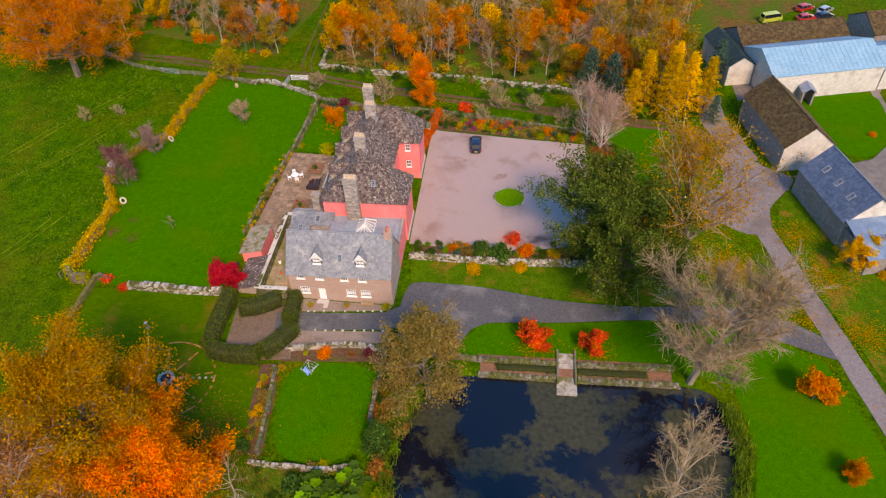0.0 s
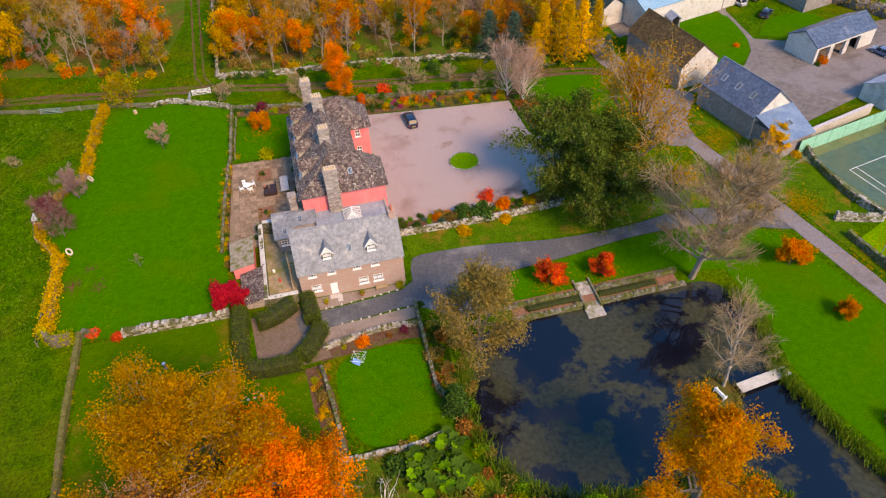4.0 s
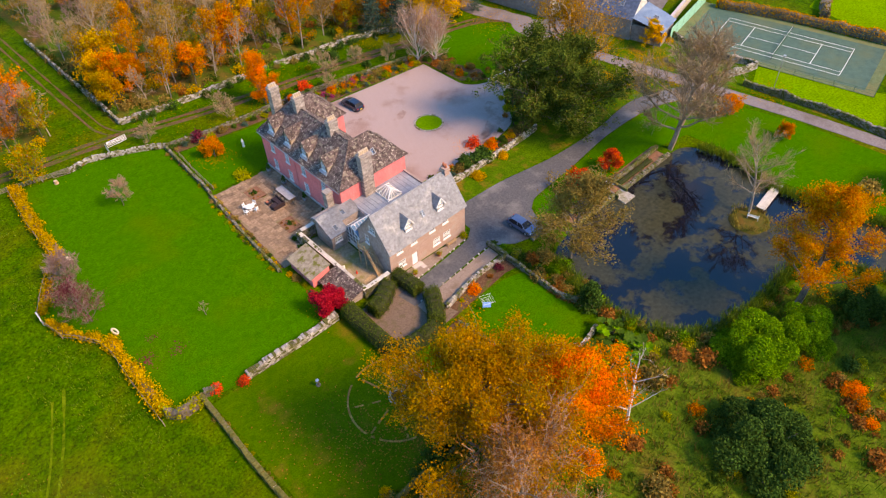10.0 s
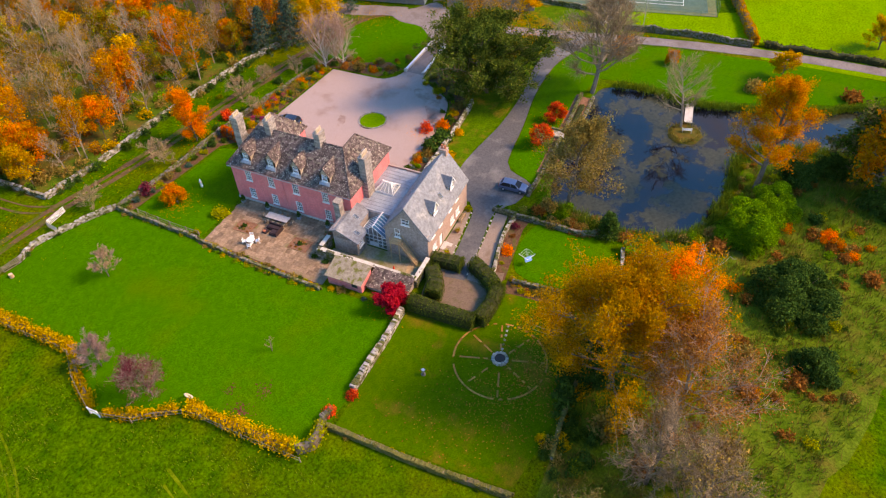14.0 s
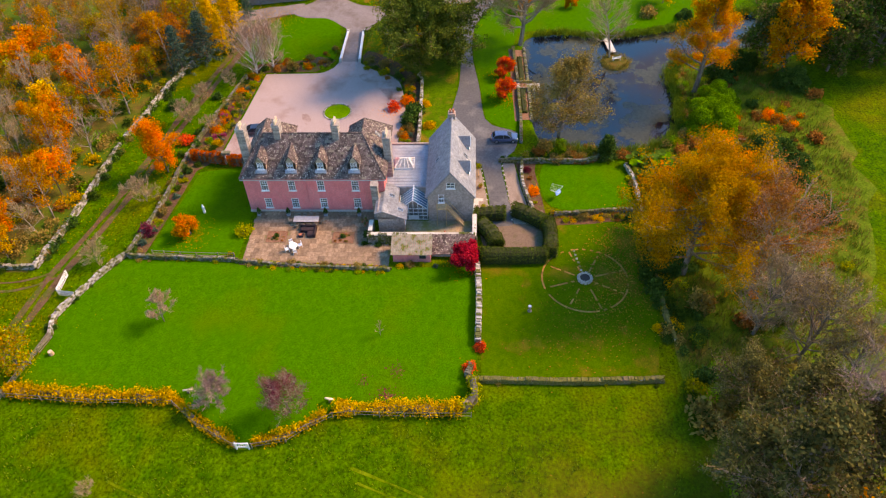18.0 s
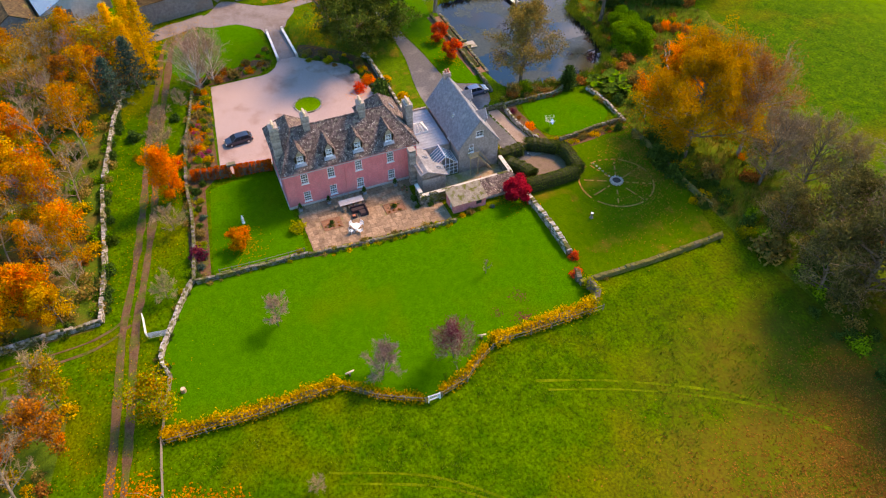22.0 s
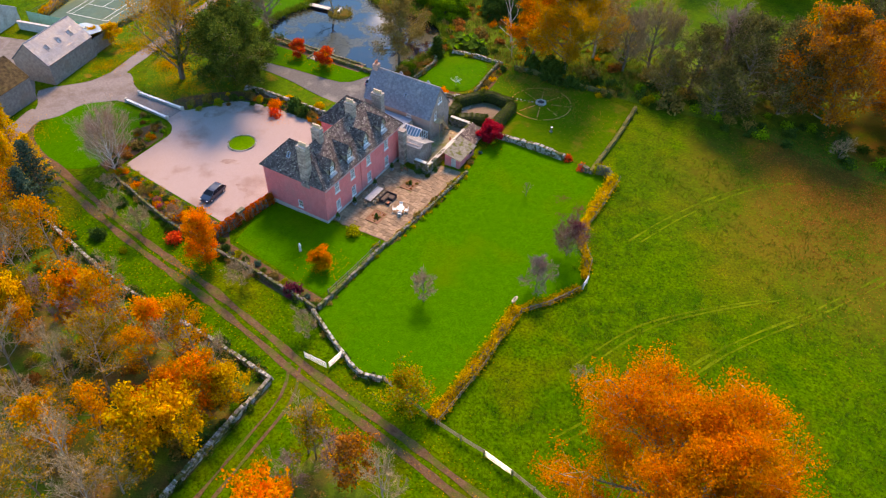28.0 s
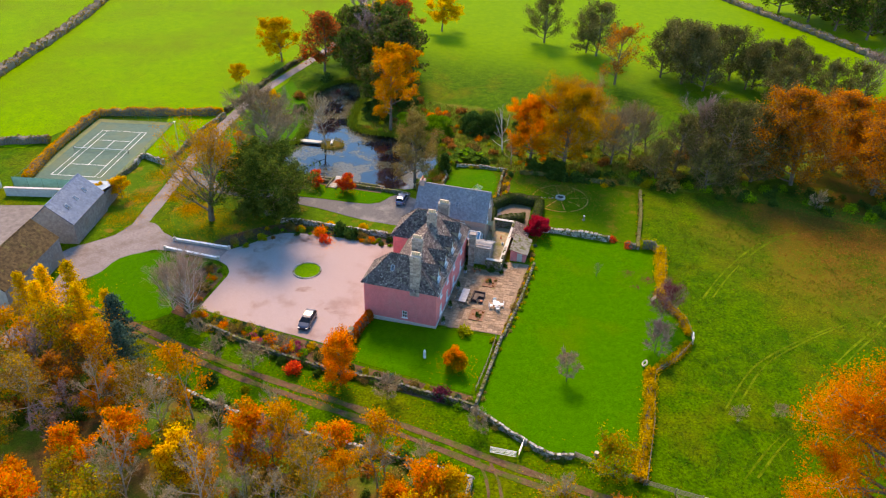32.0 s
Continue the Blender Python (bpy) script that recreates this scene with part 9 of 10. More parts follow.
tufts("pond_sedge", "green sedge along the pond margin", "sedge", [(x + tuft_rng.gauss(0, 0.5), y + tuft_rng.gauss(0, 0.5)) for x, y in margin for k in range(16)], 8, 0.9, 3, 0.3)
tufts("pond_sedge", "brown-green sedge round the pond island", "reed", [(15.9 + tuft_rng.uniform(2.1, 2.95) * math.cos(a), 35.1 + tuft_rng.uniform(2.1, 2.9) * math.sin(a)) for a in np.linspace(0, math.tau, 60)], 7, 0.5, 6, 0.25)
tufts("meadow_tufts", "coarse tufts in the meadow grass", "sedge", scatter(tuft_rng, 2600, (-112, -62.5, 40, 122), lambda x, y: noise.noise(Vector((x * 0.1, y * 0.1, 0))) > -0.05), 6, 0.28, 4, 0.3)


# ---- patio: flags, planting squares, furniture ----
patio = sheet("patio", [(-37.2, 94.4), (-27.0, 94.4), (-26.9, 76.6), (-28.6, 76.6), (-28.6, 77.2), (-34.2, 77.4), (-34.2, 73.8), (-38.2, 73.8)], M["mortar"], 0.06, "brown stone-flagged patio beside the pink house", "patio")
flag_rng = random.Random(9)
beds = [(-32.45, 90.45, 1.15, 1.45), (-32.6, 80.8, 1.15, 1.55)]
FLAGS = [MB().add([(-0.5, -0.5, 0), (0.5, -0.5, 0), (0.5, 0.5, 0), (-0.5, 0.5, 0), (-0.485, -0.485, 1), (0.485, -0.485, 1), (0.485, 0.485, 1), (-0.485, 0.485, 1)], [(4, 5, 6, 7), (0, 1, 5, 4), (1, 2, 6, 5), (2, 3, 7, 6), (3, 0, 4, 7)]).mesh("flagstone")]
FLAGS[0].materials.append(M["paving"])
x = -37.3
while x < -27.3:
    wx = flag_rng.uniform(0.75, 1.0)
    y = 74.1
    while y < 94.2:
        wy = flag_rng.uniform(0.65, 1.15)
        cx, cy = x + wx / 2, y + wy / 2
        free = cx < -34.3 or cy > 77.6
        if free and cx < -27.2 and cy < 94.1 and not any(abs(cx - a) < c + 0.25 and abs(cy - b) < d + 0.25 for a, b, c, d in beds):
            fl_ob = new("flagstone", FLAGS[0])
            fl_ob.matrix_basis = Matrix.Translation((cx, cy, gz(cx) + 0.05)) @ Matrix.Diagonal((wx - 0.05, wy - 0.05, 0.035 + 0.015 * flag_rng.random(), 1))
            fl_ob.parent = patio
        y += wy
    x += wx
for i, (a, b, c, d) in enumerate(beds):
    bed = thing("planting_square", (a, b, gz(a)), "square patio bed of rusty earth with low plants", "flower bed", "patio beds")
    part("soil", MB().box(a - c, b - d, gz(a) + 0.02, a + c, b + d, gz(a) + 0.13), M["rust_brick"], bed)
    for u0, v0, u1, v1 in ((-c, -d, c, -d + 0.2), (-c, d - 0.2, c, d), (-c, -d + 0.2, -c + 0.2, d - 0.2), (c - 0.2, -d + 0.2, c, d - 0.2)):
        part("edging", MB().box(a + u0, b + v0, gz(a) + 0.02, a + u1, b + v1, gz(a) + 0.17), M["rust_brick"], bed)
    for k in range(12):
        bush(("russet", "green", "bronze")[k % 3], a + flag_rng.uniform(-0.85, 0.85), b + flag_rng.uniform(-1.15, 1.15), flag_rng.uniform(0.16, 0.32))
    bush("dark", a, b, 0.42, 1.7)


def topiary(x, y):
    z = gz(x) + 0.1
    root = thing("plant_pot", (x, y, z), "lead-grey square planter with a clipped bush", "planter", "planters along the house")
    part("pot", MB().obox(pose(x, y, z), 0.5, 0.5, 0.5, 1.15), M["lead"], root)
    rng = np.random.default_rng(int(abs(y) * 10))
    d = rng.normal(size=(420, 3))
    d /= np.linalg.norm(d, axis=1)[:, None]
    h = rng.random((420, 1))
    c = np.array([x, y, z + 0.5]) + np.concatenate([d[:, :2] * 0.36 * (1 - h) ** 0.6, h * 1.0], 1)
    part("foliage", quads_mesh("foliage", leaf_quads(c, 0.13, rng)), LEAF["dark"], root)


for y in (94.0, 89.6, 84.0, 79.0):
    topiary(-27.7, y)
for x, y in ((-28.9, 77.9), (-29.5, 77.7), (-30.1, 77.9), (-29.3, 78.4)):
    pot = thing("flower_pot", (x, y, 0.1), "small terracotta pot by the annex wall", "flower pot", "pots by the wall")
    part("pot", MB().lathe([(0.14, 0), (0.2, 0.34), (0.22, 0.34), (0.22, 0.4)], 10, (x, y, 0.08)), M["red_pot"], pot)
    part("plant", MB().lathe([(0.05, 0), (0.2, 0.12), (0.16, 0.3), (0.05, 0.4)], 8, (x, y, 0.46)), M["moss"], pot)

PZ = gz(-29.4) + 0.1
table = thing("dining_table", (-29.35, 86.6, PZ), "long pale outdoor dining table", "table")
part("tabletop", MB().box(-29.95, 84.75, PZ + 0.7, -28.75, 88.45, PZ + 0.76), M["plinth"], table, "weathered grey tabletop")
for y in (85.0, 86.6, 88.2):
    for x in (-29.8, -28.9):
        part("leg", MB().box(x - 0.05, y - 0.05, PZ, x + 0.05, y + 0.05, PZ + 0.7), M["grey_timber"], table)


def chair(name, label, material, group, w=0.5, back=0.9):
    root = thing(name, (0, 0, 0), label, "chair", group)
    part("seat", MB().box(-w / 2, -w / 2, 0.42, w / 2, w / 2, 0.47), M[material], root)
    for a in (-w / 2, w / 2 - 0.05):
        part("back_post", MB().box(a, w / 2 - 0.05, 0.47, a + 0.05, w / 2, back), M[material], root)
        for b in (-w / 2, w / 2 - 0.05):
            part("leg", MB().box(a, b, 0, a + 0.05, b + 0.05, 0.42), M[material], root)
    part("backrest", MB().box(-w / 2 + 0.05, w / 2 - 0.04, 0.6, w / 2 - 0.05, w / 2 - 0.01, back), M[material], root)
    return root


oak_chair = chair("garden_chair", "pale weathered garden chair at the long table", "grey_timber", "chairs round the long table")
spots = [(-28.4, 85.2 + 0.9 * k, -90) for k in range(4)] + [(-30.3, 85.2 + 0.9 * k, 90) for k in range(4)] + [(-29.35, 89.0, 0), (-29.35, 84.2, 180)]
oak_chair.matrix_basis = pose(*spots[0][:2], PZ, 0, 0, spots[0][2])
for x, y, a in spots[1:]:
    copy_thing(oak_chair, pose(x, y, PZ, 0, 0, a))
white_chair = chair("garden_chair", "white painted metal garden chair", "paint", "chairs round the white table", 0.55, 0.95)
WZ = gz(-35) + 0.1
spots = [(-35.0 + 0.95 * math.cos(a), 87.5 + 0.95 * math.sin(a), math.degrees(a) - 90) for a in (0.5, 2.0, 3.5, 5.2)]
white_chair.matrix_basis = pose(*spots[0][:2], WZ, 0, 0, spots[0][2])
for x, y, a in spots[1:]:
    copy_thing(white_chair, pose(x, y, WZ, 0, 0, a))
wt = thing("garden_table", (-35, 87.5, WZ), "round white metal garden table", "table")
part("tabletop", MB().lathe([(0.62, 0), (0.62, 0.04)], 20, (-35, 87.5, WZ + 0.7)), M["paint"], wt)
part("pedestal", MB().lathe([(0.28, 0), (0.06, 0.08), (0.05, 0.7)], 12, (-35, 87.5, WZ)), M["paint"], wt)
SZ = gz(-31.7) + 0.1
sofa = thing("corner_sofa", (-31.7, 86.1, SZ), "dark rattan corner sofa set on the patio", "sofa")
part("base", MB().box(-32.6, 85.0, SZ, -31.6, 86.1, SZ + 0.4).box(-31.6, 85.0, SZ, -30.8, 87.2, SZ + 0.4), M["rattan"], sofa)
part("backrest", MB().box(-32.6, 84.85, SZ, -30.8, 85.0, SZ + 0.75).box(-30.8, 84.85, SZ, -30.65, 87.2, SZ + 0.75), M["rattan"], sofa)
part("cushion", MB().box(-32.5, 85.1, SZ + 0.4, -31.65, 86.0, SZ + 0.52), M["rattan"], sofa)
part("cushion", MB().box(-31.5, 85.1, SZ + 0.4, -30.9, 87.1, SZ + 0.52), M["rattan"], sofa)
stool = thing("footstool", (-32.2, 87.0, SZ), "dark rattan footstool with a red cushion", "stool")
part("base", MB().box(-32.6, 86.6, SZ, -31.9, 87.3, SZ + 0.38), M["rattan"], stool)
part("cushion", MB().box(-32.55, 86.85, SZ + 0.38, -32.2, 87.25, SZ + 0.47), M["red_pot"], stool)

# ---- ornaments and garden objects ----
st = MB().lathe([(0.22, 0), (0.22, 0.3), (0.16, 0.35), (0.2, 0.6), (0.17, 0.85), (0.22, 1.05), (0.19, 1.25), (0.08, 1.32), (0.12, 1.45), (0.11, 1.58), (0.04, 1.64)], 12, (-27.1, 102.5, gz(-27)))
tagged(part("statue", st, M["paint"], smooth=True), "small white stone statue on the square lawn", "statue")
sd = thing("sundial", (-46.1, 54.9, gz(-46)), "weathered stone sundial pedestal on the lawn", "sundial")
part("pedestal", MB().lathe([(0.3, 0), (0.3, 0.12), (0.17, 0.2), (0.13, 0.55), (0.17, 0.85), (0.26, 0.9), (0.26, 0.98)], 12, (-46.1, 54.9, gz(-46))), M["stones"], sd)
part("dial", MB().lathe([(0.2, 0), (0.2, 0.03)], 14, (-46.1, 54.9, gz(-46) + 0.98)), M["steel"], sd)


def stone_ring(x, y, turn):
    z = gz(x)
    root = thing("stone_ring", (x, y, z), "pale round stone ring on a short post", "ornament", "stone rings by the hedge")
    part("post", MB().obox(pose(x, y, z - 0.05), 0.22, 0.22, 0.5), M["grey_timber"], root)
    m = pose(x, y, z + 0.75, 55, 0, turn)
    mb, n = MB(), 18
    ringpts = []
    for i in range(n):
        a = i * math.tau / n
        for k in range(6):
            b = k * math.tau / 6
            r = 0.46 + 0.13 * math.cos(b)
            ringpts.append(m @ Vector((r * math.cos(a), r * math.sin(a), 0.11 * math.sin(b))))
    mb.add(ringpts, [(i * 6 + k, ((i + 1) % n) * 6 + k, ((i + 1) % n) * 6 + (k + 1) % 6, i * 6 + (k + 1) % 6) for i in range(n) for k in range(6)])
    part("ring", mb, RING_STONE, root, smooth=True)


RING_STONE = mat("buff_ring_stone", (0.62, 0.48, 0.34), (0.76, 0.62, 0.46), 4.0)
stone_ring(-59.0, 95.7, 100)
stone_ring(-60.0, 78.8, 80)
ln_box = thing("log_stump", (-53.6, 114.6, gz(-53)), "short brown timber stump on the lawn", "stump")
part("trunk", MB().lathe([(0.35, 0), (0.3, 0.5), (0.3, 0.62)], 9, (-53.6, 114.6, gz(-53))), M["timber"], ln_box)
part("cut_face", MB().lathe([(0.27, 0), (0.27, 0.01)], 9, (-53.6, 114.6, gz(-53) + 0.62)), M["pot"], ln_box)

# brick wheel and well
WX, WYY = -40.5, 47.2
wheel = thing("brick_wheel", (WX, WYY, gz(WX)), "wheel of brick paths set in the lawn", "path")
bz = gz(WX) + 0.03
BR = MB().box(-0.11, -0.24, 0, 0.11, 0.24, 0.03).mesh("brick")
BR.materials.append(piece_mat("path_brick", (0.32, 0.13, 0.03), (0.46, 0.21, 0.055), 4.0, 0.9, 0.3))
wr = random.Random(3)
for i in range(68):
    a = i * math.tau / 68
    if wr.random() < 0.25:      # overgrown by the grass
        continue
    part("brick", BR, None, wheel, m=pose(WX + 5.7 * math.cos(a), WYY + 5.7 * math.sin(a), gz(WX + 5.7 * math.cos(a)) + 0.03, 0, 0, math.degrees(a) + wr.uniform(-4, 4)))
for s in range(8):
    a = s * math.tau / 8 + 0.3
    for k in range(8):
        r = 1.7 + k * 0.5
        if wr.random() < 0.3:
            continue
        part("brick", BR, None, wheel, m=pose(WX + r * math.cos(a), WYY + r * math.sin(a), gz(WX + r * math.cos(a)) + 0.03, 0, 0, math.degrees(a) - 90 + wr.uniform(-4, 4)))
well = thing("well", (WX, WYY, gz(WX)), "round stone well with a near-black plug as its shaded shaft", "well")
for c in range(2):
    for i in range(12):
        a = (i + 0.5 * (c % 2)) * math.tau / 12
        part("stone", MB().obox(pose(WX + 0.85 * math.cos(a), WYY + 0.85 * math.sin(a), gz(WX) + 0.22 * c, wr.uniform(-5, 5), wr.uniform(-5, 5), math.degrees(a) + wr.uniform(-8, 8)), wr.uniform(0.3, 0.42), wr.uniform(0.3, 0.42), wr.uniform(0.16, 0.26), 0.85), M["pale_stones"], well)
# closed near-black plug: the shade down the well, put into its colour
part("shaft", MB().lathe([(0.66, 0), (0.66, 0.26)], 16, (WX, WYY, gz(WX) + 0.04)), M["dark"], well)
for k in range(6):
    part("step_stone", MB().obox(pose(WX + 1.6 + 0.75 * k, WYY + 0.3 + 0.12 * k, gz(WX + 1.6 + 0.75 * k) + 0.02, 0, 0, wr.uniform(-20, 20)), 0.34, 0.3, 0.1, 0.8), M["pale_stones"], well)

# rotary clothes dryer, folded half open with blue cover
AX, AY, AZ = -23.3, 49.7, gz(-23.3)
dry = thing("rotary_dryer", (AX, AY, AZ), "rotary clothes dryer with a pale blue cloth", "clothes dryer")
part("pole", MB().tube((AX, AY, AZ), (AX, AY, AZ + 1.9), 0.03, 0.03, 8), M["steel"], dry)
for k in range(4):
    a = k * math.tau / 4 + 0.4
    part("arm", MB().tube((AX, AY, AZ + 0.9), (AX + 1.15 * math.cos(a), AY + 1.15 * math.sin(a), AZ + 1.75), 0.025, 0.02, 6), M["steel"], dry)
    for r in (0.5, 0.8, 1.1):
        b = a + math.tau / 4
        z = AZ + 0.9 + 0.85 * r / 1.15
        part("line", MB().tube((AX + r * math.cos(a), AY + r * math.sin(a), z), (AX + r * math.cos(b), AY + r * math.sin(b), z), 0.012, 0.012, 4), M["paint"], dry)
part("cloth", MB().slab([(AX - 0.9, AY - 0.1, AZ + 0.95), (AX - 0.1, AY - 0.8, AZ + 0.95), (AX + 0.2, AY - 0.5, AZ + 1.5), (AX - 0.6, AY + 0.2, AZ + 1.5)], 0.02), plain("blue_cloth", (0.12, 0.33, 0.70), 0.8), dry)


def bench(x, y, turn, label, material, z=None):
    z = gz(x) if z is None else z
    m = pose(x, y, z, 0, 0, turn)
    root = thing("garden_bench", (x, y, z), label, "bench")

    def bx(name, a):
        mb = MB().box(*a)
        part(name, mb.mesh(name), M[material], root, m=m)
    for k in range(3):
        bx("seat_slat", (-0.8, -0.25 + 0.17 * k, 0.42, 0.8, -0.11 + 0.17 * k, 0.46))
    for k in range(2):
        bx("back_slat", (-0.8, 0.25, 0.6 + 0.17 * k, 0.8, 0.29, 0.73 + 0.17 * k))
    for a in (-0.75, 0.68):
        bx("leg", (a, -0.24, 0, a + 0.07, -0.17, 0.62))
        bx("leg", (a, 0.24, 0, a + 0.07, 0.31, 0.95))
        bx("armrest", (a, -0.26, 0.62, a + 0.07, 0.24, 0.67))


bench(16.1, 34.9, 105, "white garden bench on the pond island", "paint", gz(16.1) + 0.04)
bench(-18.5, 61.5, 180, "weathered brown bench against the cottage", "timber", gz(-18.5) + 0.06)
steps = thing("stone_steps", (-24.6, 60.8, -0.3), "pale stone steps up to the cottage door", "steps")
for k in range(3):
    part("step", MB().box(-25.4, 61.7 - 0.4 * (k + 1) - 0.3 * k, -0.5, -23.8, 61.98 - 0.45 * k, -0.02 - 0.09 * k), M["plinth"], steps)
for x, y in ((-26.0, 60.6), (-21.2, 61.0)):
    fp = thing("flower_pot", (x, y, gz(x)), "round pot of yellow flowers on the terrace", "flower pot", "terrace pots")
    part("pot", MB().lathe([(0.2, 0), (0.3, 0.35), (0.33, 0.4)], 12, (x, y, gz(x) + 0.05)), M["red_pot"], fp)
    rng = np.random.default_rng(int(-x * 10))
    part("flowers", quads_mesh("flowers", leaf_quads(rng.normal(0, 0.2, (160, 3)) * np.array([1, 1, 0.6]) + np.array([x, y, gz(x) + 0.6]), 0.12, rng)), LEAF["lime"], fp, kind="stuff")
bin_t = thing("wheelie_bin", (-30.4, 61.2, 0), "dark blue bin by the yew hedge", "bin")
part("body", MB().obox(pose(-30.4, 61.2, gz(-30)), 0.5, 0.55, 0.95, 1.12), plain("navy_plastic", (0.02, 0.03, 0.07), 0.4), bin_t)
part("lid", MB().box(-30.7, 60.88, gz(-30) + 0.95, -30.1, 61.52, gz(-30) + 1.02), M["iron"], bin_t)
cone = thing("traffic_cone", (-31.6, 66.2, 0.05), "small red and white traffic cone in the yard", "cone")
part("base", MB().obox(pose(-31.6, 66.2, 0.04), 0.4, 0.4, 0.05), M["red_pot"], cone)
part("body", MB().lathe([(0.16, 0), (0.05, 0.62), (0.03, 0.63)], 12, (-31.6, 66.2, 0.09)), plain("red_cone_plastic", (0.75, 0.06, 0.03), 0.5), cone)
part("band", MB().lathe([(0.125, 0), (0.085, 0.2)], 12, (-31.6, 66.2, 0.27)), M["frame"], cone, "white band")
tub = thing("yard_container", (-32.3, 68.2, 0.05), "white garden container in the yard", "container")
part("body", MB().lathe([(0.18, 0), (0.2, 0.1), (0.2, 0.5), (0.1, 0.6)], 12, (-32.3, 68.2, 0.04)), M["paint"], tub)
part("neck", MB().lathe([(0.06, 0), (0.06, 0.1)], 8, (-32.3, 68.2, 0.64)), M["iron"], tub)
planks = thing("timber_pallet", (-31.2, 64.0, 0.05), "stack of old timber boards in the yard", "timber stack")
for k in range(5):
    part("board", MB().obox(pose(-31.2 + 0.05 * k, 64.0 + 0.22 * (k - 2), 0.06 + 0.02 * (k % 2), 0, 0, 3 * k), 1.9, 0.18, 0.08), M["timber"], planks)

edge = thing("stone_edging", (-22, 59.8, gz(-22)), "row of white-washed stones along the cottage terrace", "edging")
edge_rng = random.Random(12)
for a, b in (((-28.2, 59.5), (-15.6, 60.9)), ((-29.2, 56.3), (-15.2, 57.5))):
    n = int(math.dist(a, b) / 1.25)
    for k in range(n):
        t = (k + edge_rng.uniform(0.2, 0.8)) / n
        ex, ey = a[0] + (b[0] - a[0]) * t, a[1] + (b[1] - a[1]) * t + edge_rng.uniform(-0.08, 0.08)
        part("stone", MB().obox(pose(ex, ey, gz(ex) + 0.03, edge_rng.uniform(-8, 8), edge_rng.uniform(-8, 8), edge_rng.uniform(0, 90)), edge_rng.uniform(0.18, 0.34), edge_rng.uniform(0.16, 0.28), edge_rng.uniform(0.1, 0.2), 0.7), M["render"], edge)
# jetty, footbridge and island edge
jet = thing("stone_jetty", (7.5, 53.4, -1.2), "stone steps and landing reaching into the pond", "jetty")
for k in range(6):
    part("step", MB().box(6.55, 55.8 - 0.75 * k - 0.75, -2.0, 8.45, 55.8 - 0.75 * k, -0.62 - 0.05 * k), M["pale_stones"], jet)
part("landing", MB().box(6.3, 49.9, -2.2, 8.7, 51.3, -0.92), M["pale_stones"], jet, "pale stone landing slab")
for x in (6.3, 8.45):
    part("side_wall", MB().box(x, 51.3, -2.0, x + 0.25, 56.2, -0.35), M["stones"], jet)
fb = thing("footbridge", (22, 35.6, -0.8), "pale plank footbridge to the pond island", "bridge")
for s in (-0.5, 0.5):
    part("beam", MB().bar((18.6, 35.15 + s, -0.72), (25.6, 36.0 + s, -0.72), 0.14, 0.2), M["grey_timber"], fb)
for k in range(28):
    t = (k + 0.5) / 28
    part("plank", MB().obox(pose(18.7 + 6.8 * t, 35.15 + 0.83 * t, -0.61, 0, 0, 7), 0.22, 1.35, 0.05), M["render"], fb)

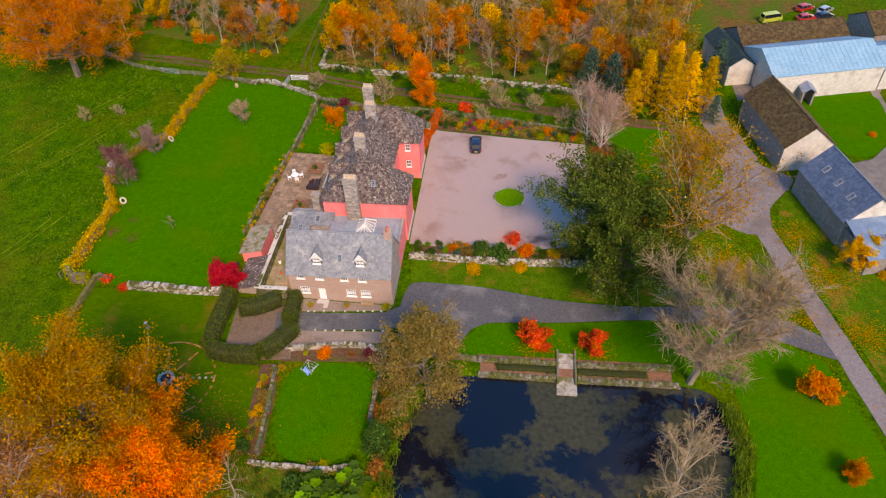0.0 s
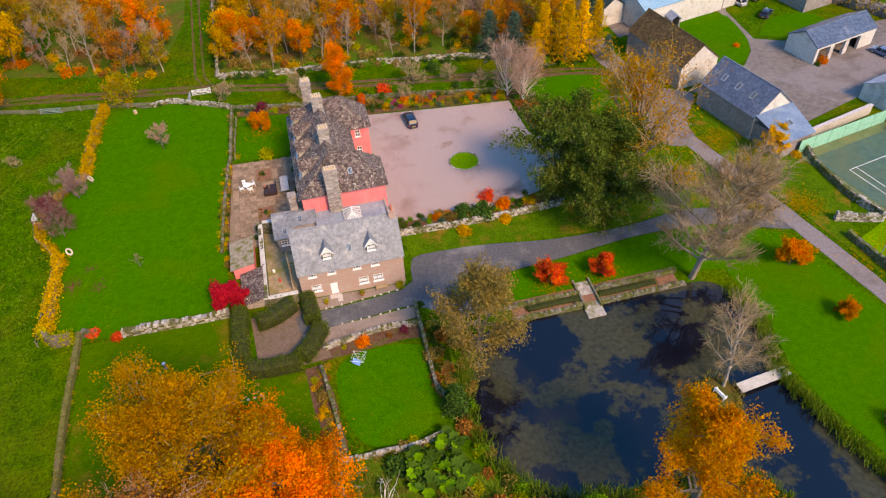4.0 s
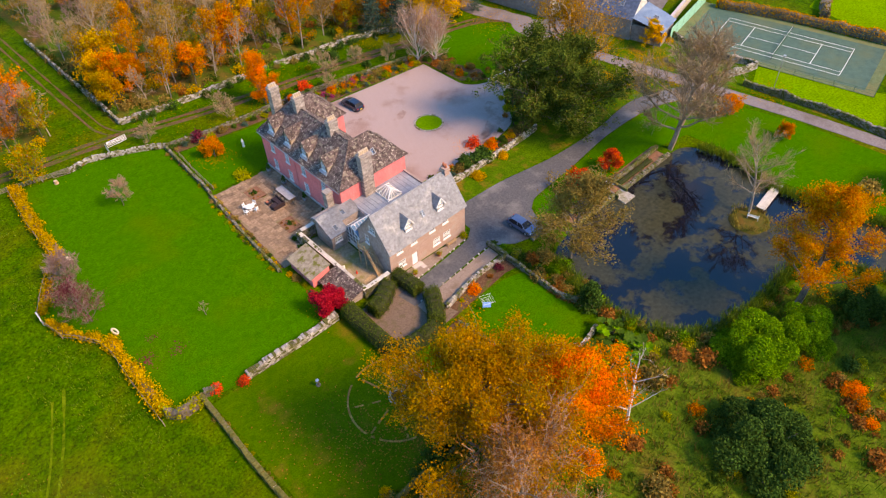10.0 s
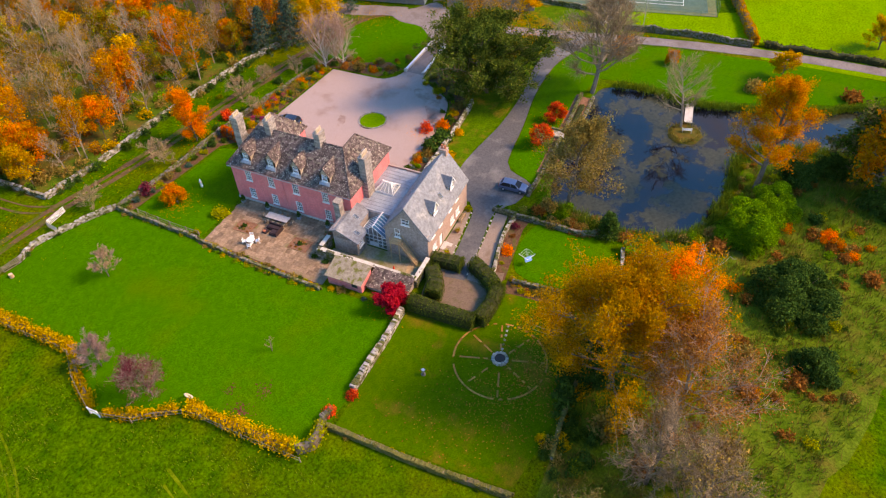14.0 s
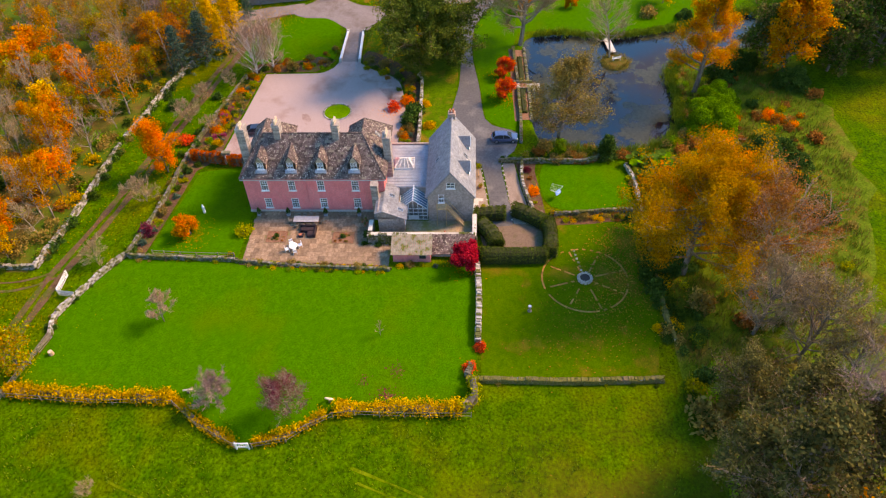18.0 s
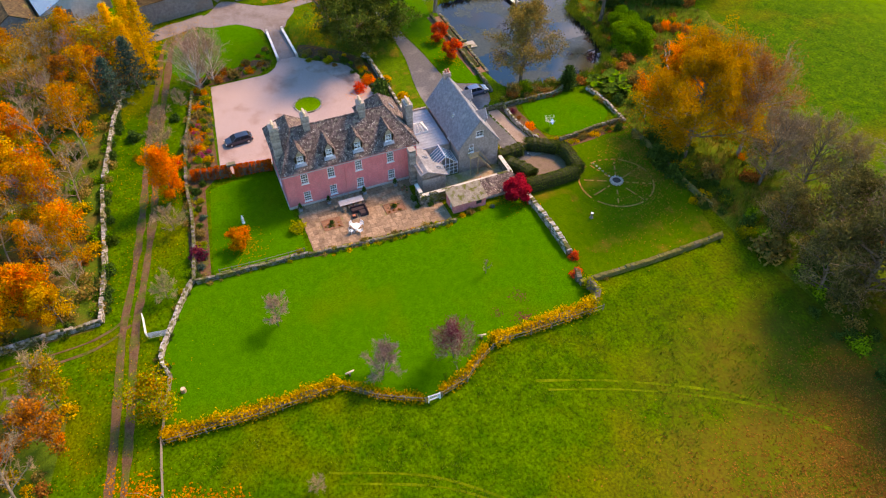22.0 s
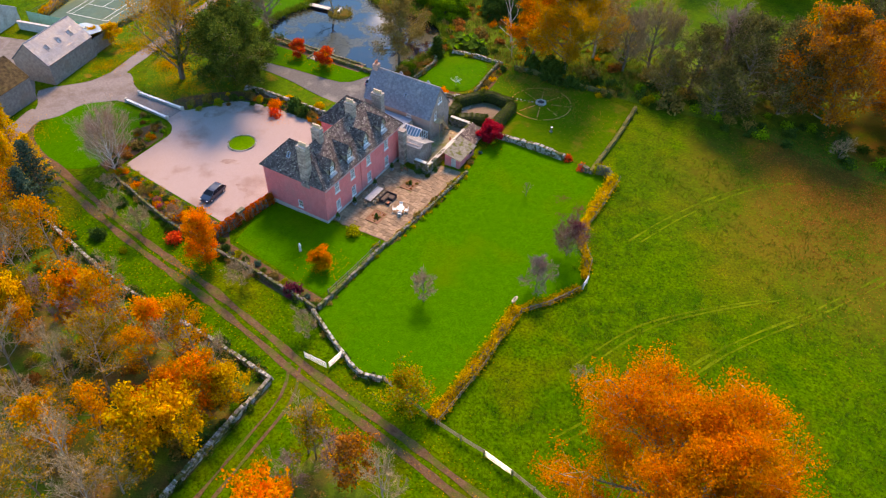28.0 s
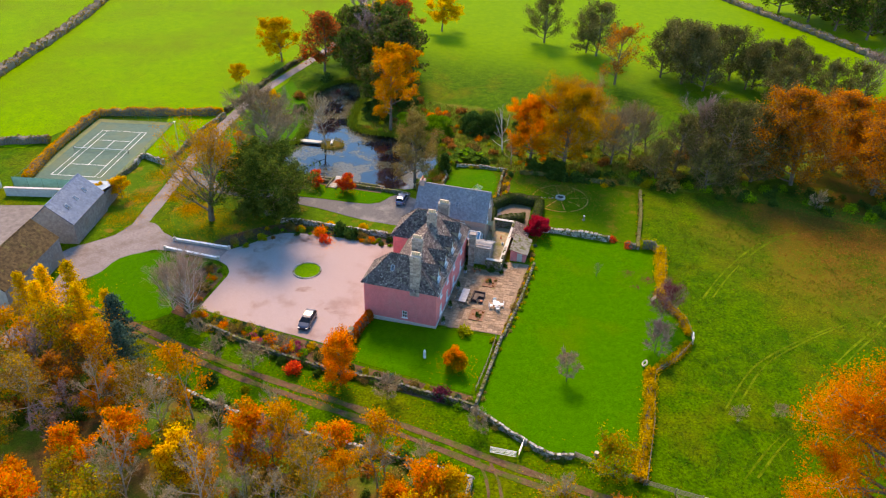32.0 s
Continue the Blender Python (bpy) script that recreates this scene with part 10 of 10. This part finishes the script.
# ---- cars ----
def car(label, paint, x, y, turn, length=4.4, width=1.8, height=1.5, van=False, z=None):
    """A car that heads along +y before it is turned."""
    m = pose(x, y, (gz(x) + 0.05) if z is None else z, 0, 0, turn)
    root = thing("parked_car" if not van else "parked_van", (x, y, gz(x)), label, "car" if not van else "van", "", turn=turn)
    L, W, H = length / 2, width / 2, height
    belt = 0.62 * H if not van else 0.6 * H

    hood = belt * (0.88 if not van else 0.98)
    # sections from tail to nose: place, top height
    rows = [(-1.0, belt * 0.72), (-0.97, belt * 0.95), (-0.90, belt + 0.03), (-0.72, H * 0.95), (-0.45, H), (0.0, H * 0.99), (0.2, H * 0.94), (0.54, belt + 0.02), (0.84, hood * 0.96), (0.96, hood * 0.82), (1.0, hood * 0.62)]
    if van:
        rows = [(-1.0, belt * 0.8), (-0.98, belt + 0.05), (-0.93, H * 0.97), (-0.6, H), (0.3, H), (0.62, H * 0.96), (0.9, belt + 0.02), (0.97, hood * 0.85), (1.0, hood * 0.6)]
    rings = []
    for f, zt in rows:
        w = W * (1.0 - 0.16 * max(0.0, abs(f) - 0.75) / 0.25)
        zb, wr = min(belt, zt - 0.03), w * (0.93 if zt < belt + 0.05 else 0.75 if not van else 0.88)
        rings.append([(-0.86 * w, f * L, 0.22), (0.86 * w, f * L, 0.22), (w, f * L, 0.4), (w * 0.99, f * L, zb), (wr, f * L, zt - 0.04), (wr - 0.1, f * L, zt), (-wr + 0.1, f * L, zt), (-wr, f * L, zt - 0.04), (-w * 0.99, f * L, zb), (-w, f * L, 0.4)])
    body, cab = MB(), MB()
    tall_at = [zt > belt + 0.1 for f, zt in rows]
    for i in range(len(rings) - 1):
        for k in range(10):
            q = [rings[i][k], rings[i][(k + 1) % 10], rings[i + 1][(k + 1) % 10], rings[i + 1][k]]
            edge_span = tall_at[i] != tall_at[i + 1]
            glazed = (k in (3, 7) and (tall_at[i] or tall_at[i + 1])) or (k in (4, 5, 6) and edge_span)
            (cab if glazed else body).add(q, [(0, 1, 2, 3)])
    body.add(rings[0], [tuple(range(9, -1, -1))])
    body.add(rings[-1], [tuple(range(10))])
    part("body", body.mesh("body"), paint, root, m=m)
    part("glazing", cab.mesh("windows"), CAR_GLASS, root, m=m)
    y0, y1, y2, y3 = (-L * 0.9, -L * 0.72, L * 0.2, L * 0.54) if not van else (-L * 0.98, -L * 0.93, L * 0.62, L * 0.9)
    for sx in (-1, 1):
        for a, b in (((sx * W * 0.95, y3, belt), (sx * W * 0.74, y2, H * 0.93)), ((sx * W * 0.95, y0, belt), (sx * W * 0.74, y1, H * 0.93)), ((sx * W * 0.985, -L * 0.1, belt), (sx * W * 0.75, -L * 0.12, H * 0.965))):
            part("pillar", MB().bar(a, b, 0.07).mesh("pillar"), paint, root, m=m)
        part("mirror", MB().box(sx * W * 0.98 - 0.09, y3 - 0.35, belt, sx * W * 0.98 + 0.09, y3 - 0.2, belt + 0.14).mesh("mirror"), paint, root, m=m)
        part("headlight", MB().box(sx * W * 0.68 - 0.16, L * 0.93, hood * 0.66, sx * W * 0.68 + 0.16, L * 0.985, hood * 0.82).mesh("headlight"), M["frame"], root, m=m)
        part("tail_light", MB().box(sx * W * 0.78 - 0.1, -L * 1.005, belt * 0.7, sx * W * 0.78 + 0.1, -L * 0.97, belt * 0.92).mesh("tail_light"), TAIL, root, m=m)
        for yy in (-L * 0.62, L * 0.62):
            w = MB()
            w.tube((sx * (W - 0.2), yy, 0.31), (sx * (W + 0.02), yy, 0.31), 0.31, 0.31, 16)
            t = part("wheel", w.mesh("wheel"), M["rubber"], root, m=m)
            part("rim", MB().tube((sx * (W + 0.0), yy, 0.31), (sx * (W + 0.03), yy, 0.31), 0.2, 0.2, 12).mesh("rim"), M["steel"], t, m=m)
    part("number_plate", MB().box(-0.26, -L * 1.012, belt * 0.5, 0.26, -L * 0.99, belt * 0.62).mesh("number_plate"), plain("yellow_plate", (0.7, 0.55, 0.05), 0.5), root, m=m)
    return root


CAR_GLASS = plain("tinted_car_glass", (0.012, 0.016, 0.022), 0.25, 0.0, 0.15)
TAIL = plain("red_lamp", (0.45, 0.02, 0.02), 0.3)
NAVY = plain("dark_blue_car_paint", (0.012, 0.024, 0.055), 0.28, 0.2, 0.5, 0.6)
STEEL_BLUE = plain("grey_blue_car_paint", (0.10, 0.17, 0.30), 0.3, 0.35, 0.5, 0.6)
RED_CAR = plain("red_car_paint", (0.5, 0.02, 0.02), 0.3, 0.0, 0.6, 0.8)
SILVER = plain("silver_car_paint", (0.5, 0.52, 0.55), 0.3, 0.5, 0.6, 0.8)
LIME_PAINT = plain("lime_green_van_paint", (0.42, 0.48, 0.06), 0.35, 0.0, 0.6, 0.6)
car("dark navy estate car parked on the gravel", NAVY, -6.7, 99.4, 4, 4.6, 1.85, 1.5)
car("grey-blue hatchback parked on the tarmac", STEEL_BLUE, -8.8, 56.9, 182, 4.4, 1.8, 1.5)
car("lime and white camper van on the grass", LIME_PAINT, 53, 149.6, -70, 4.6, 1.75, 2.0, True)
car("red car among the farm vehicles", RED_CAR, 60.5, 150.5, -70, 4.2, 1.75, 1.45)
car("red car among the farm vehicles", RED_CAR, 61.5, 155.5, -60, 4.2, 1.75, 1.45)
car("silver car among the farm vehicles", SILVER, 65.5, 154.5, -50, 4.3, 1.75, 1.45)
car("dark navy car among the farm vehicles", NAVY, 64.5, 151.5, -65, 4.3, 1.75, 1.45)
car("silver car in the farm yard", SILVER, 70, 123.4, 10, 4.3, 1.75, 1.45)
car("dark navy car in the farm yard", NAVY, 74.8, 124.6, -30, 4.3, 1.75, 1.45)
car("dark navy car in the farm yard", NAVY, 72.6, 116.6, -50, 4.3, 1.75, 1.45)
car("grey-blue car under the shed yard wall", STEEL_BLUE, 84, 96, 20, 4.3, 1.75, 1.45)


# ---- fallen leaves ----
def fallen(name, label, leaf, blobs, seed, size=0.16):
    """Flat leaves lying thickest round a few places: x, y, reach, how many."""
    rng = np.random.default_rng(seed)
    cs = []
    for x, y, r, n in blobs:
        c = rng.normal(0, 1, (n, 2)) * r * 0.5 + np.array([x, y])
        cs.append(np.stack([c[:, 0], c[:, 1], np.interp(c[:, 0], GX, GZ) + 0.055], 1))
    tagged(part(name, quads_mesh(name, leaf_quads(np.concatenate(cs), size, rng, 0.97)), LEAF[leaf]), label, "fallen leaves", kind="stuff")


fallen("fallen_leaves", "orange-brown leaves fallen round the golden lime", "russet", [(-40, 41, 7, 1800), (-34, 40, 6, 1200), (-47, 45, 6, 500), (-29, 36, 5, 500), (-50, 50, 8, 250)], 1)
fallen("fallen_leaves", "brown leaves fallen on the meadow", "russet", [(-92, 44, 12, 9000), (-82, 42, 8, 2500), (-104, 48, 12, 7000), (-92, 58, 12, 3000), (-100, 66, 16, 1500)], 2, 0.17)
fallen("fallen_leaves", "golden leaves fallen under the ash", "gold", [(24.5, 75, 7, 2600), (30.5, 72.8, 3.2, 2600), (34, 68, 3, 900), (18, 76, 6, 600), (22, 80, 5, 500)], 3, 0.15)
fallen("fallen_leaves", "golden leaves fallen along the lane", "gold", [(42.5, 72, 4, 1500), (44.6, 62, 3.4, 1300), (41, 80, 4, 1200), (47, 50, 4, 700), (38.5, 64, 3, 600), (37, 70, 2.4, 700), (36, 62, 6, 300), (36, 106, 6, 600), (33, 103, 5, 400)], 4, 0.15)
fallen("fallen_leaves", "orange leaves fallen by the acers and maple", "bright", [(3.6, 56.4, 3, 350), (10.8, 56.4, 3, 350), (-32, 103.2, 3, 400), (-38, 63.6, 2.6, 250), (-15.4, 112, 4, 500), (-0.5, 76.4, 2.5, 350)], 5, 0.13)
fallen("fallen_leaves", "yellow leaves fallen along the track and wood edge", "gold", [(-30, 120, 8, 400), (-8, 118, 8, 400), (-48, 121, 7, 260), (-60, 124, 8, 300), (-74, 128, 9, 400), (8, 114, 7, 350)], 6, 0.12)
fallen("molehills", "scattered dark leaves on the lawn", "maroon", [(-59, 72.5, 1.6, 160), (-55.5, 71.5, 1.2, 70), (-57, 75.5, 0.9, 40)], 7, 0.16)
